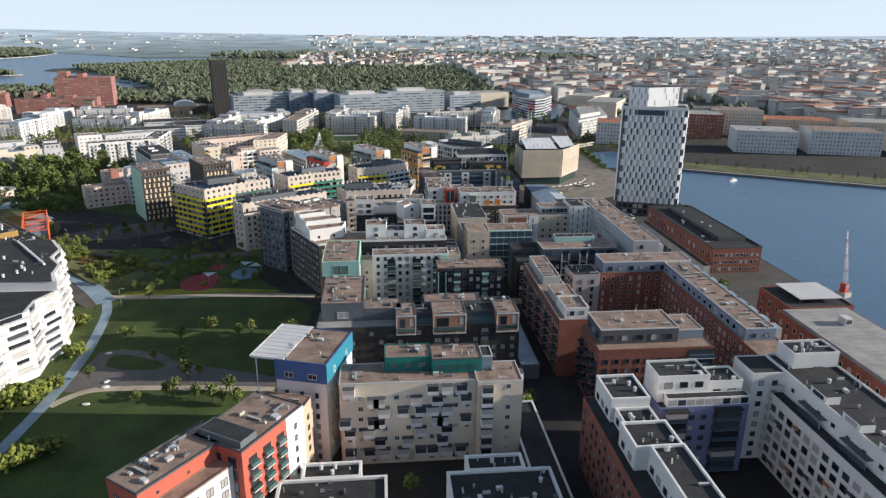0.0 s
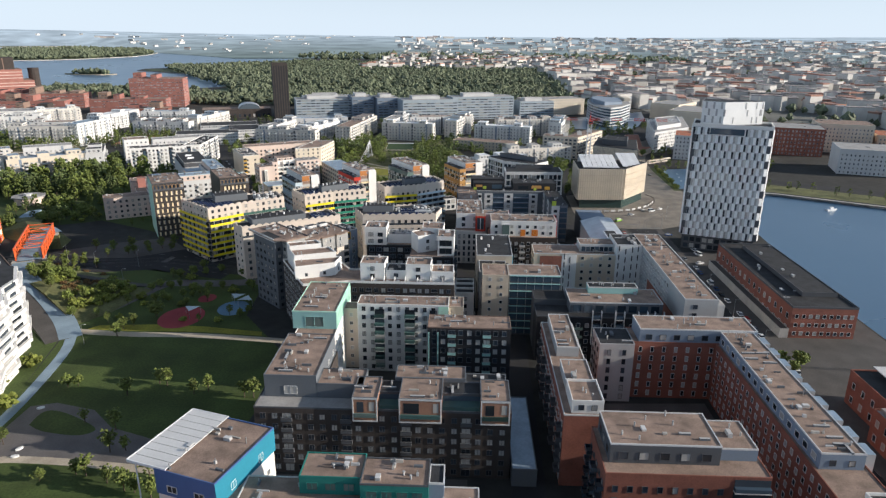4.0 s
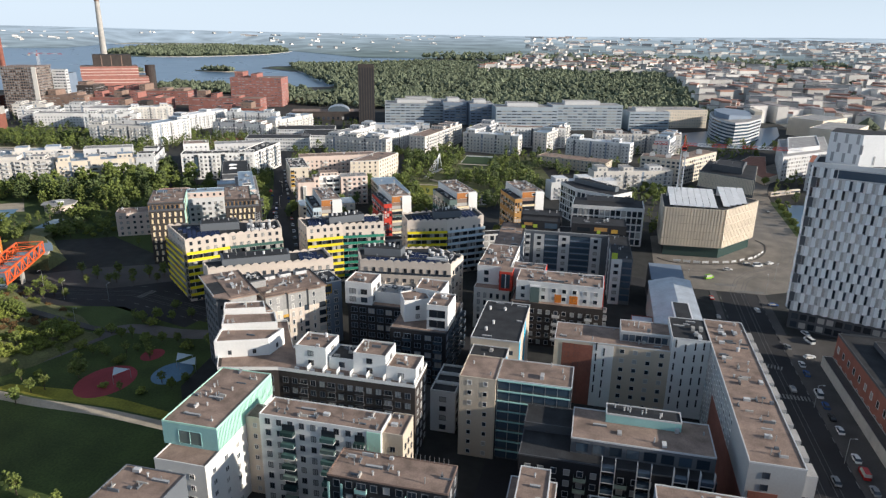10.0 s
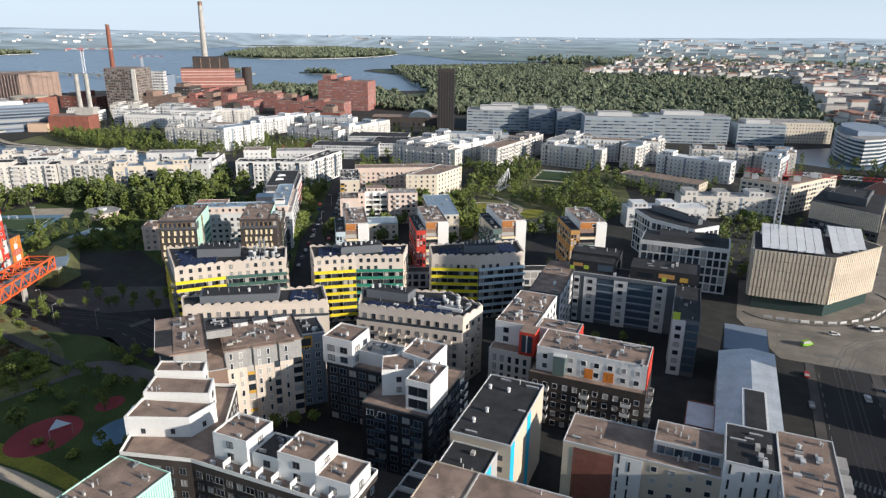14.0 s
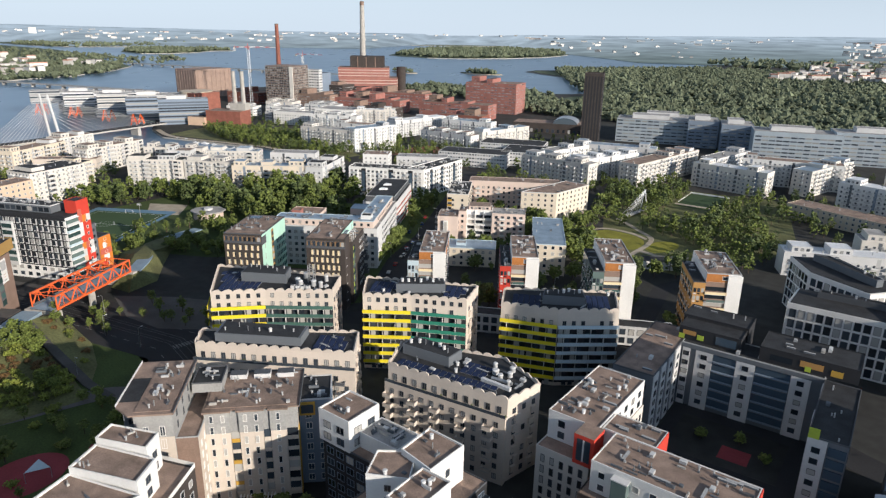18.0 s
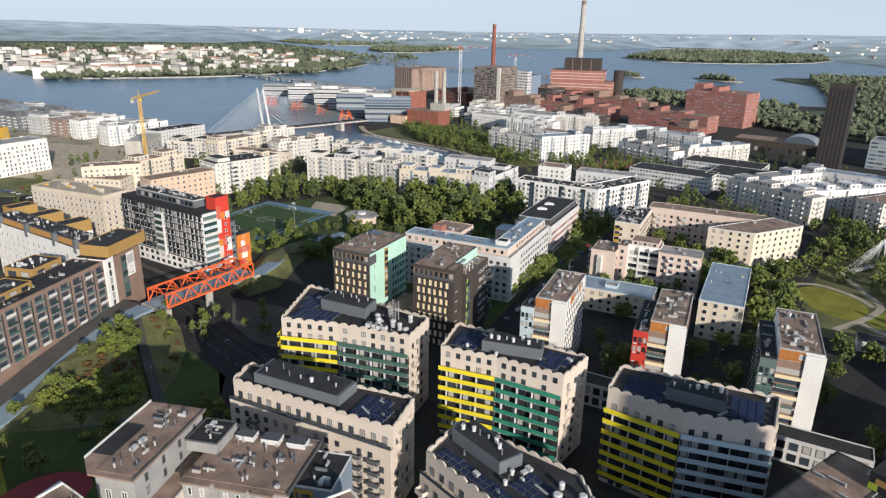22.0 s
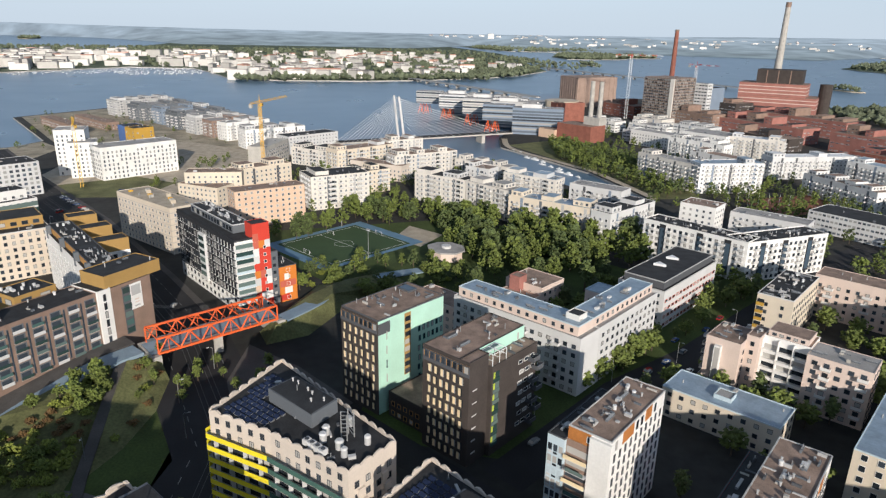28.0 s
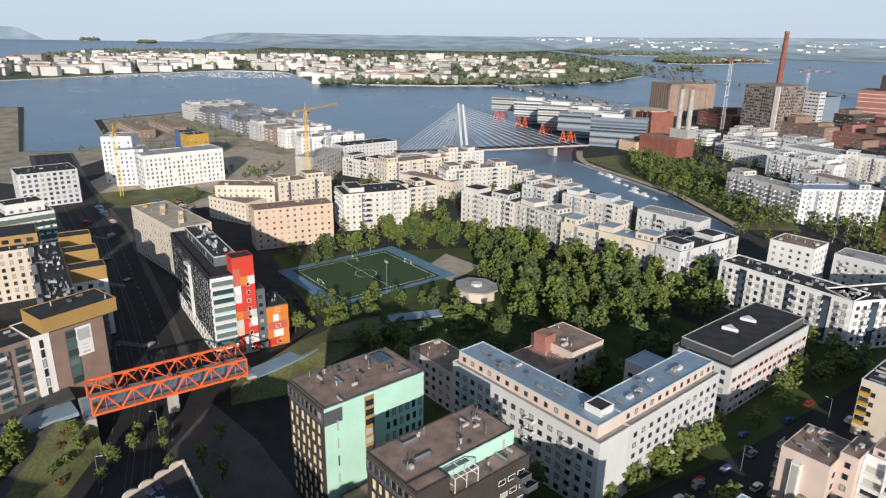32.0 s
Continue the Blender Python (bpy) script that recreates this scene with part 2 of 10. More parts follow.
for n, c in dict(car_white=(0.75, 0.75, 0.75), car_black=(0.02, 0.02, 0.022), car_grey=(0.25, 0.26, 0.27), car_red=(0.4, 0.03, 0.03), car_blue=(0.04, 0.09, 0.25), car_green=(0.25, 0.5, 0.06)).items():
    mat(n, c, rough=0.25, var=0.03, bump=0)


def water():
    m = bpy.data.materials.new("sea_water")
    m.use_nodes = True
    nt = m.node_tree
    b = nt.nodes["Principled BSDF"]
    b.inputs["Base Color"].default_value = (0.062, 0.130, 0.215, 1)
    b.inputs["Roughness"].default_value = 0.22
    tc = nt.nodes.new("ShaderNodeTexCoord")
    n1, n2 = nt.nodes.new("ShaderNodeTexNoise"), nt.nodes.new("ShaderNodeTexNoise")
    n1.inputs["Scale"].default_value, n1.inputs["Detail"].default_value = 0.35, 4
    n2.inputs["Scale"].default_value, n2.inputs["Detail"].default_value = 0.012, 4
    bp = nt.nodes.new("ShaderNodeBump")
    bp.inputs["Strength"].default_value, bp.inputs["Distance"].default_value = 0.035, 0.3
    for n in (n1, n2):
        nt.links.new(tc.outputs["Object"], n.inputs["Vector"])
    rr = nt.nodes.new("ShaderNodeMapRange")
    rr.inputs[1].default_value, rr.inputs[2].default_value, rr.inputs[3].default_value, rr.inputs[4].default_value = 0.30, 0.70, 0.27, 0.31
    nt.links.new(n2.outputs[0], rr.inputs[0])
    nt.links.new(rr.outputs[0], b.inputs["Roughness"])
    nt.links.new(n1.outputs[0], bp.inputs["Height"])
    nt.links.new(bp.outputs[0], b.inputs["Normal"])
    MATS["water"] = m


water()


# ---- mesh tools ----
class MB:
    """Collects boxes, prisms and bars into one mesh."""

    def __init__(s):
        s.v, s.f, s.m, s.mats = [], [], [], []

    def mi(s, name):
        if name not in s.mats:
            s.mats.append(name)
        return s.mats.index(name)

    def poly(s, pts, m):
        k = len(s.v)
        s.v += [tuple(p) for p in pts]
        s.f.append(list(range(k, k + len(pts))))
        s.m.append(s.mi(m))

    def box(s, x0, x1, y0, y1, z0, z1, m, top=None, bottom=True):
        k = len(s.v)
        s.v += [(x0, y0, z0), (x1, y0, z0), (x1, y1, z0), (x0, y1, z0), (x0, y0, z1), (x1, y0, z1), (x1, y1, z1), (x0, y1, z1)]
        i = s.mi(m)
        fs = [(0, 1, 5, 4), (1, 2, 6, 5), (2, 3, 7, 6), (3, 0, 4, 7), (4, 5, 6, 7)]
        ms = [i] * 4 + [s.mi(top) if top else i]
        if bottom:
            fs.append((3, 2, 1, 0))
            ms.append(i)
        s.f += [[k + a for a in f] for f in fs]
        s.m += ms
        return s

    def prism(s, pts, z0, z1, m, top=None):
        """An upright block over an outline given anticlockwise."""
        k, n, i = len(s.v), len(pts), s.mi(m)
        s.v += [(p[0], p[1], z0) for p in pts] + [(p[0], p[1], z1) for p in pts]
        for a in range(n):
            b = (a + 1) % n
            s.f.append([k + a, k + b, k + n + b, k + n + a])
            s.m.append(i)
        s.f += [[k + n + a for a in range(n)], [k + a for a in reversed(range(n))]]
        s.m += [s.mi(top) if top else i, i]
        return s

    def rod(s, a, b, r, m, n=6, r2=None):
        a, b = Vector(a), Vector(b)
        d = (b - a).normalized()
        u = d.orthogonal().normalized()
        w = d.cross(u)
        k, i = len(s.v), s.mi(m)
        r2 = r if r2 is None else r2
        for p, rr in ((a, r), (b, r2)):
            for j in range(n):
                t = 2 * math.pi * j / n
                s.v.append(tuple(p + (u * math.cos(t) + w * math.sin(t)) * rr))
        for j in range(n):
            l = (j + 1) % n
            s.f.append([k + j, k + l, k + n + l, k + n + j])
            s.m.append(i)
        s.f += [[k + j for j in reversed(range(n))], [k + n + j for j in range(n)]]
        s.m += [i, i]
        return s

    def blob(s, c, r, m, rng, flat=0.8):
        """A rough leafy clump: an uneven octahedron cut once."""
        k, i = len(s.v), s.mi(m)
        q = [(1, 0, 0), (0, 1, 0), (-1, 0, 0), (0, -1, 0), (0, 0, 1), (0, 0, -1)]
        t0 = rng.random() * 6.28
        ct, st = math.cos(t0), math.sin(t0)
        for x, y, z in q:
            g = r * (0.65 + 0.7 * rng.random())
            s.v.append((c[0] + (x * ct - y * st) * g + rng.uniform(-.2, .2) * r, c[1] + (x * st + y * ct) * g + rng.uniform(-.2, .2) * r, c[2] + z * g * flat))
        for a, b in ((0, 1), (1, 2), (2, 3), (3, 0)):
            s.f += [[k + a, k + b, k + 4], [k + b, k + a, k + 5]]
            s.m += [i, i]

    def tray(s, x0, x1, y0, y1, z, up, pw, wall, roof):
        """A flat roof with its low parapet, in one piece."""
        k, w, r = len(s.v), s.mi(wall), s.mi(roof)
        for a, b, c, d, h in ((x0, x1, y0, y1, z), (x0, x1, y0, y1, z + up), (x0 + pw, x1 - pw, y0 + pw, y1 - pw, z + up), (x0 + pw, x1 - pw, y0 + pw, y1 - pw, z + .16)):
            s.v += [(a, c, h), (b, c, h), (b, d, h), (a, d, h)]
        for q in range(3):
            for i in range(4):
                j = (i + 1) % 4
                s.f.append([k + 4 * q + i, k + 4 * q + j, k + 4 * q + 4 + j, k + 4 * q + 4 + i]), s.m.append(w)
        s.f.append([k + 12, k + 13, k + 14, k + 15]), s.m.append(r)
        return s

    def mesh(s, name):
        me = bpy.data.meshes.new(name)
        me.from_pydata(s.v, [], s.f)
        for n in s.mats:
            me.materials.append(MATS[n])
        me.polygons.foreach_set("material_index", s.m)
        me.update()
        return me


def part(name, mb, parent, label="", kind="", at=None):
    ob = new(name, mb.mesh(name) if isinstance(mb, MB) else mb)
    ob.parent = parent
    if at is not None:
        ob.matrix_basis = at
    return tagged(ob, label=label, kind=kind)


def thing(name, label, cat, x, y, z=0, rz=0, group=""):
    ob = new(name)
    ob.matrix_basis = pose(x, y, z, 0, 0, rz)
    return tagged(ob, label=label, category=cat, group=group)


def solo(name, mb, label, cat, group="", kind="", at=None):
    ob = new(name, mb.mesh(name))
    if at is not None:
        ob.matrix_basis = at
    return tagged(ob, label=label, category=cat, group=group, kind=kind)


SHARED = {}


def window_mesh(ww, wh, frame_m, glass_m, mullion):
    """A window in a wall facing -y, in one piece: a frame proud of the wall with one or two panes set back in it."""
    key = ("win", ww, wh, frame_m, glass_m, mullion)
    if key not in SHARED:
        b, t, x, z = MB(), 0.1, ww / 2, wh / 2
        f, g = b.mi(frame_m), b.mi(glass_m)
        cols = ((-x + t, -t / 2), (t / 2, x - t)) if mullion else ((-x + t, x - t),)
        b.v = [(-x, 0, -z), (x, 0, -z), (x, 0, z), (-x, 0, z), (-x, -.12, -z), (x, -.12, -z), (x, -.12, z), (-x, -.12, z)]
        b.f, b.m = [[0, 1, 5, 4], [1, 2, 6, 5], [2, 3, 7, 6], [3, 0, 4, 7]], [f] * 4
        low, top, last = [4], [], None
        for a, c in cols:
            k = len(b.v)
            b.v += [(a, -.12, -z + t), (c, -.12, -z + t), (c, -.12, z - t), (a, -.12, z - t), (a, -.03, -z + t), (c, -.03, -z + t), (c, -.03, z - t), (a, -.03, z - t)]
            for i in range(4):
                j = (i + 1) % 4
                b.f.append([k + j, k + i, k + 4 + i, k + 4 + j]), b.m.append(f)
            b.f.append([k + 4, k + 5, k + 6, k + 7]), b.m.append(g)
            left = (4, 7) if last is None else (last + 1, last + 2)
            b.f.append([left[0], k, k + 3, left[1]]), b.m.append(f)
            low += [k, k + 1]
            top += [k + 3, k + 2]
            last = k
        b.f.append([last + 1, 5, 6, last + 2]), b.m.append(f)
        b.f.append([4, 5] + low[:0:-1]), b.m.append(f)
        b.f.append([7] + top + [6]), b.m.append(f)
        b.f[-1].reverse()
        SHARED[key] = b.mesh("window")
    return SHARED[key]


def balcony_mesh(bw, depth, rail_m, slab_m, tall):
    key = ("bal", bw, depth, rail_m, slab_m, tall)
    if key not in SHARED:
        b, x = MB(), bw / 2
        b.box(-x, x, -depth, 0, -0.18, 0.0, slab_m)
        b.box(-x, x, -depth, -depth + 0.06, 0.08, tall, rail_m)
        b.box(-x, -x + 0.06, -depth + 0.06, 0, 0.08, tall, rail_m)
        b.box(x - 0.06, x, -depth + 0.06, 0, 0.08, tall, rail_m)
        b.box(-x, x, -depth - 0.03, -depth + 0.09, tall, tall + 0.06, "steel")
        SHARED[key] = b.mesh("balcony")
    return SHARED[key]


def vent_mesh(i):
    key = ("vent", i)
    if key not in SHARED:
        b = MB()
        if i == 0:
            b.rod((0, 0, 0), (0, 0, .8), 0.2, "grey", 8)
            b.rod((0, 0, .8), (0, 0, 1.0), 0.32, "grey", 8, 0.26)
        elif i == 1:
            b.box(-0.8, 0.8, -0.5, 0.5, 0, 0.7, "grey", top="lgrey")
        elif i == 2:
            b.rod((0, 0, 0), (0, 0, 1.0), 0.45, "lgrey", 10)
            b.rod((0, 0, 1.0), (0, 0, 1.2), 0.58, "lgrey", 10, 0.42)
        elif i == 3:
            b.box(-1.9, 1.9, -0.3, 0.3, 0.0, 0.5, "slate", top="grey")
        else:
            b.rod((0, 0, 0), (0, 0, 1.5), 0.13, "steel", 7)
        SHARED[key] = b.mesh("roof_vent")
    return SHARED[key]


FOOT, WAYS = [], []


def free(x, y, m):
    """True where no building or street lies within m metres."""
    for cx, cy, hw, hd, c, s in FOOT:
        dx, dy = x - cx, y - cy
        if abs(dx * c + dy * s) < hw + m and abs(dy * c - dx * s) < hd + m:
            return False
    for ax, ay, bx, by, w in WAYS:
        ux, uy = bx - ax, by - ay
        t = max(0, min(1, ((x - ax) * ux + (y - ay) * uy) / max(ux * ux + uy * uy, 1e-6)))
        if math.hypot(x - ax - t * ux, y - ay - t * uy) < w / 2 + m * .4:
            return False
    return True


FACE = {"S": 0, "E": 90, "N": 180, "W": 270}


class Bld:
    """A building: an Empty at its base with its volumes, roofs, windows and balconies under it. Places are given in its own axes, or in the world's when no turn is given."""

    def __init__(s, name, label, x, y, ang=0.0, cat="building", group="", near=False, seed=1):
        s.e = thing(name, label, cat, x, y, 0, ang, group)
        s.ox, s.oy = (x, y) if ang == 0 else (0, 0)
        s.bx, s.by, s.turn = x, y, radians(ang)
        s.near, s.rng, s.v, s.tier, s.ed, s.hull = near, random.Random(seed), None, 1, {}, None

    def poly(s, pts, z1, wall="white", roof="bitumen", inset=.3):
        """A block over an outline given anticlockwise; its walls are then the faces a, b, c ..."""
        P = [(x - s.ox, y - s.oy) for x, y in pts]
        n, cx, cy = len(P), sum(p[0] for p in P) / len(P), sum(p[1] for p in P) / len(P)
        s.ed = {"abcdefgh"[i]: (P[i], P[(i + 1) % n]) for i in range(n)}
        s.v = (min(p[0] for p in P), max(p[0] for p in P), min(p[1] for p in P), max(p[1] for p in P), 0.0, z1)
        s.hull = [(cx + (x - cx) * .86, cy + (y - cy) * .86) for x, y in P]
        part("wall", MB().prism(P, 0, z1, wall), s.e)
        k = 1 - inset / 8
        s.r = part("roof", MB().prism([(cx + (x - cx) * k, cy + (y - cy) * k) for x, y in P], z1 + .004, z1 + .16, roof), s.e)
        a = math.atan2(P[1][1] - P[0][1], P[1][0] - P[0][0])
        c, q = math.cos(a), math.sin(a)
        U, V = [x * c + y * q for x, y in P], [y * c - x * q for x, y in P]
        u, v = (min(U) + max(U)) / 2, (min(V) + max(V)) / 2
        FOOT.append((s.ox + u * c - v * q, s.oy + u * q + v * c, (max(U) - min(U)) / 2, (max(V) - min(V)) / 2, c, q))
        return s

    def cap(s, pts, z0, z1, wall="white", roof="gravel", wins="", name="penthouse", **kw):
        """A block on a roof over an outline given anticlockwise, with a raised edge round its own roof."""
        P = [(x - s.ox, y - s.oy) for x, y in pts]
        n, cx, cy = len(P), sum(p[0] for p in P) / len(P), sum(p[1] for p in P) / len(P)
        In = [(cx + (x - cx) * .945, cy + (y - cy) * .945) for x, y in P]
        ob = part(name, MB().prism(P, z0, z1, wall), s.e)
        part("roof", MB().prism(In, z1 + .004, z1 + .08, roof), ob)
        rim = MB()
        for i in range(n):
            j = (i + 1) % n
            rim.prism([P[i], P[j], In[j], In[i]], z1 + .002, z1 + .5, wall)
        part("parapet", rim, ob)
        old = s.ed, s.v, s.hull, s.r
        s.ed, s.v, s.r = {"abcdefgh"[i]: (P[i], P[(i + 1) % n]) for i in range(n)}, (min(p[0] for p in P), max(p[0] for p in P), min(p[1] for p in P), max(p[1] for p in P), z0, z1), ob
        s.hull = [(cx + (x - cx) * .8, cy + (y - cy) * .8) for x, y in P]
        s.vents(4, (0, 2, 4))
        if wins:
            s.win(wins, **kw)
        s.ed, s.v, s.hull, s.r = old
        return ob

    def inside(s, x, y):
        """True where a roof item at x, y stays on the roof."""
        if not s.hull:
            return True
        r = False
        for (ax, ay), (bx, by) in zip(s.hull, s.hull[1:] + s.hull[:1]):
            if (ay > y) != (by > y) and x < (bx - ax) * (y - ay) / (by - ay) + ax:
                r = not r
        return r

    def vol(s, x0, x1, y0, y1, z1, z0=0.0, wall="white", roof="gravel", par=0.4, parm=None, pw=0.24, name="wall"):
        x0, x1, y0, y1 = x0 - s.ox, x1 - s.ox, y0 - s.oy, y1 - s.oy
        s.v = (x0, x1, y0, y1, z0, z1)
        if z0 < 3:
            c, n, mx, my = math.cos(s.turn), math.sin(s.turn), (x0 + x1) / 2, (y0 + y1) / 2
            FOOT.append((s.bx + mx * c - my * n, s.by + mx * n + my * c, (x1 - x0) / 2, (y1 - y0) / 2, c, n))
        part(name, MB().box(x0, x1, y0, y1, z0, z1, wall, top=wall), s.e)
        if s.tier > 1 and par:
            s.r = part("roof", MB().tray(x0 - .04, x1 + .04, y0 - .04, y1 + .04, z1 + .002, par, pw, parm or wall, roof), s.e)
            return s
        s.r = part("roof", MB().box(x0 + pw, x1 - pw, y0 + pw, y1 - pw, z1 + 0.004, z1 + 0.16, roof), s.e)
        if par:
            b = MB().tray(x0 - .04, x1 + .04, y0 - .04, y1 + .04, z1 + .002, par, pw, parm or wall, parm or wall)
            b.f.pop(), b.m.pop()
            part("parapet", b, s.e)
        return s

    def at(s, face, u, z, out=0.0):
        """The pose on a wall of the last volume, u metres along it from its middle."""
        if face in s.ed:
            (ax, ay), (bx, by) = s.ed[face]
            L = math.hypot(bx - ax, by - ay)
            dx, dy = (bx - ax) / L, (by - ay) / L
            return pose((ax + bx) / 2 + dx * u + dy * out, (ay + by) / 2 + dy * u - dx * out, z, 0, 0, math.degrees(math.atan2(dy, dx)))
        x0, x1, y0, y1, _, _ = s.v
        cx, cy = (x0 + x1) / 2, (y0 + y1) / 2
        p = {"S": (cx + u, y0 - out), "E": (x1 + out, cy + u), "N": (cx - u, y1 + out), "W": (x0 - out, cy - u)}[face]
        return pose(p[0], p[1], z, 0, 0, FACE[face])

    def width(s, face):
        if face in s.ed:
            (ax, ay), (bx, by) = s.ed[face]
            return math.hypot(bx - ax, by - ay)
        x0, x1, y0, y1, _, _ = s.v
        return x1 - x0 if face in "SN" else y1 - y0

    def win(s, faces="SE", near=None, sp=3.2, ww=1.5, wh=1.5, fh=3.1, zb=None, zt=None, fm="dgrey", gm="glass", mull=True, bal=0, balm=("lgrey", "concrete"), u0=None, u1=None, off=1, skip=0.0, depth=1.5, bh=1.05):
        z0, z1 = s.v[4], s.v[5]
        zb = z0 + 0.9 if zb is None else zb
        zt = z1 - 0.4 if zt is None else zt
        rows = []
        z = zb + wh / 2
        while z + wh / 2 <= zt:
            rows.append(z)
            z += fh
        for f in faces:
            w = s.width(f)
            a, b = (-w / 2 + 0.7 if u0 is None else u0), (w / 2 - 0.7 if u1 is None else u1)
            n = max(1, int((b - a) / sp))
            us = [a + (b - a) * (i + 0.5) / n for i in range(n)]
            if (s.near if near is None else near):
                for z in rows:
                    for i, u in enumerate(us):
                        if skip and s.rng.random() < skip:
                            continue
                        if bal and i % bal == off:
                            part("balcony_door", window_mesh(min(2.4, sp * 0.8), 2.2, fm, gm, True), s.e, at=s.at(f, u, z - wh / 2 + 0.7))
                            if z - wh / 2 > 2.5:
                                part("balcony", balcony_mesh(round(min(3.4, sp * 0.98), 2), depth, balm[0], balm[1], bh), s.e, at=s.at(f, u, z - wh / 2 - 0.45, 0.002))
                        else:
                            part("window", window_mesh(ww, wh, fm, gm, mull), s.e, at=s.at(f, u, z))
                continue
            for g in range(0, len(rows), 99):
                mb, zc = MB(), rows[g]
                for z in rows[g:g + 99]:
                    for i, u in enumerate(us):
                        if skip and s.rng.random() < skip:
                            continue
                        x, lo, hi = ww / 2, z - zc - wh / 2, z - zc + wh / 2
                        k, fi, gi = len(mb.v), mb.mi(fm), mb.mi(("glass_row" if s.tier < 2 else "glass_hazy") if gm == "glass" else gm)
                        mb.v += [(u - x, 0, lo), (u + x, 0, lo), (u + x, 0, hi), (u - x, 0, hi), (u - x, -.12, lo), (u + x, -.12, lo), (u + x, -.12, hi), (u - x, -.12, hi),
                                 (u - x + .1, -.12, lo + .1), (u + x - .1, -.12, lo + .1), (u + x - .1, -.12, hi - .1), (u - x + .1, -.12, hi - .1),
                                 (u - x + .1, -.04, lo + .1), (u + x - .1, -.04, lo + .1), (u + x - .1, -.04, hi - .1), (u - x + .1, -.04, hi - .1)]
                        for p in range(4):
                            q = (p + 1) % 4
                            mb.f += [[k + p, k + q, k + 4 + q, k + 4 + p], [k + 4 + p, k + 4 + q, k + 8 + q, k + 8 + p], [k + 8 + p, k + 8 + q, k + 12 + q, k + 12 + p]]
                            mb.m += [fi] * 3
                        mb.f.append([k + 12, k + 13, k + 14, k + 15]), mb.m.append(gi)
                        if bal and i % bal == off and z > 4:
                            y0, w2, zz = -depth, min(1.7, sp * .48), lo
                            mb.box(u - w2, u + w2, y0, 0, zz - .6, zz - .42, balm[1])
                            mb.box(u - w2, u + w2, y0, y0 + .08, zz - .42, zz + .55, balm[0])
                            mb.box(u - w2, u - w2 + .08, y0 + .08, 0, zz - .42, zz + .55, balm[0])
                            mb.box(u + w2 - .08, u + w2, y0 + .08, 0, zz - .42, zz + .55, balm[0])
                if mb.f:
                    part("window_band", mb, s.e, kind="stuff", at=s.at(f, 0, zc))
        return s

    def band(s, faces, z0, z1, m, out=0.25, name="band", u0=None, u1=None):
        """A band of cladding round the last volume."""
        for f in faces:
            w = s.width(f)
            a, b = (-w / 2 if u0 is None else u0), (w / 2 if u1 is None else u1)
            part(name, MB().box(a, b, -out, -0.003, z0, z1, m), s.e, at=s.at(f, 0, 0))
        return s

    def vents(s, n, kinds=(0, 1, 3, 4, 0)):
        x0, x1, y0, y1, _, z1 = s.v
        if not s.near and (s.tier > 1 or n < 15):
            mb, z = MB(), z1 + .158
            for _ in range(n):
                px, py, w = s.rng.uniform(x0 + 1.6, x1 - 1.6), s.rng.uniform(y0 + 1.2, y1 - 1.2), s.rng.uniform(.3, 1.2)
                k = s.rng.choice(kinds)
                if not s.inside(px, py):
                    continue
                if k in (0, 4):
                    mb.rod((px, py, z), (px, py, z + s.rng.uniform(.8, 1.5)), .2, "grey", 6)
                elif k == 2:
                    mb.rod((px, py, z), (px, py, z + 1), .45, "lgrey", 8).rod((px, py, z + 1), (px, py, z + 1.2), .55, "lgrey", 8, .4)
                elif s.rng.random() < .5:
                    mb.box(px - w - .6, px + w + .6, py - .3, py + .3, z, z + .5, "slate", top="grey")
                else:
                    mb.box(px - .5, px + .5, py - w, py + w, z, z + s.rng.uniform(.5, 1.1), s.rng.choice(("lgrey", "grey", "slate", "concrete")))
            part("roof_plant", mb, s.r, kind="stuff")
            return s
        mb, z = MB(), z1 + .158
        for _ in range(n):
            px, py = s.rng.uniform(x0 + 1.4, x1 - 1.4), s.rng.uniform(y0 + 1.1, y1 - 1.1)
            if not s.inside(px, py):
                continue
            w, d = s.rng.choice(((.25, .25), (.9, .2), (.2, .8), (.45, .35), (1.3, .16)))
            mb.box(px - w, px + w, py - d, py + d, z, z + s.rng.uniform(.25, .8), s.rng.choice(("grey", "slate", "dgrey", "concrete", "slate")))
            if w < .3:
                mb.rod((px, py, z), (px, py, z + 1.3), .1, "steel", 5)
        part("roof_plant", mb, s.r, kind="stuff")
        for _ in range(max(2, int(n * .7))):
            px, py = s.rng.uniform(x0 + 1.6, x1 - 1.6), s.rng.uniform(y0 + 1.2, y1 - 1.2)
            if not s.inside(px, py):
                continue
            part("roof_vent", vent_mesh(s.rng.choice(kinds)), s.r, at=pose(px, py, z1 + 0.158, 0, 0, s.rng.choice((0, 90))))
        return s

    def add(s, name, mb, label="", z=0.0, x=0.0, y=0.0, rz=0.0):
        return part(name, mb, s.e, label, at=pose(x - s.ox, y - s.oy, z, 0, 0, rz))

# ---- ground and water ----
sea = MB()
sea.poly([(-9000, -9000, -1.6), (9000, -9000, -1.6), (9000, 9000, -1.6), (-9000, 9000, -1.6)], "water")
solo("water", sea, "calm blue-grey sea with fine ripples", "water", kind="structure")


def land(name, pts, label, m="land", z=0.0):
    mb = MB().prism(pts, -4.0, z, "concrete", top=m)
    return solo(name, mb, label, "ground", kind="structure")


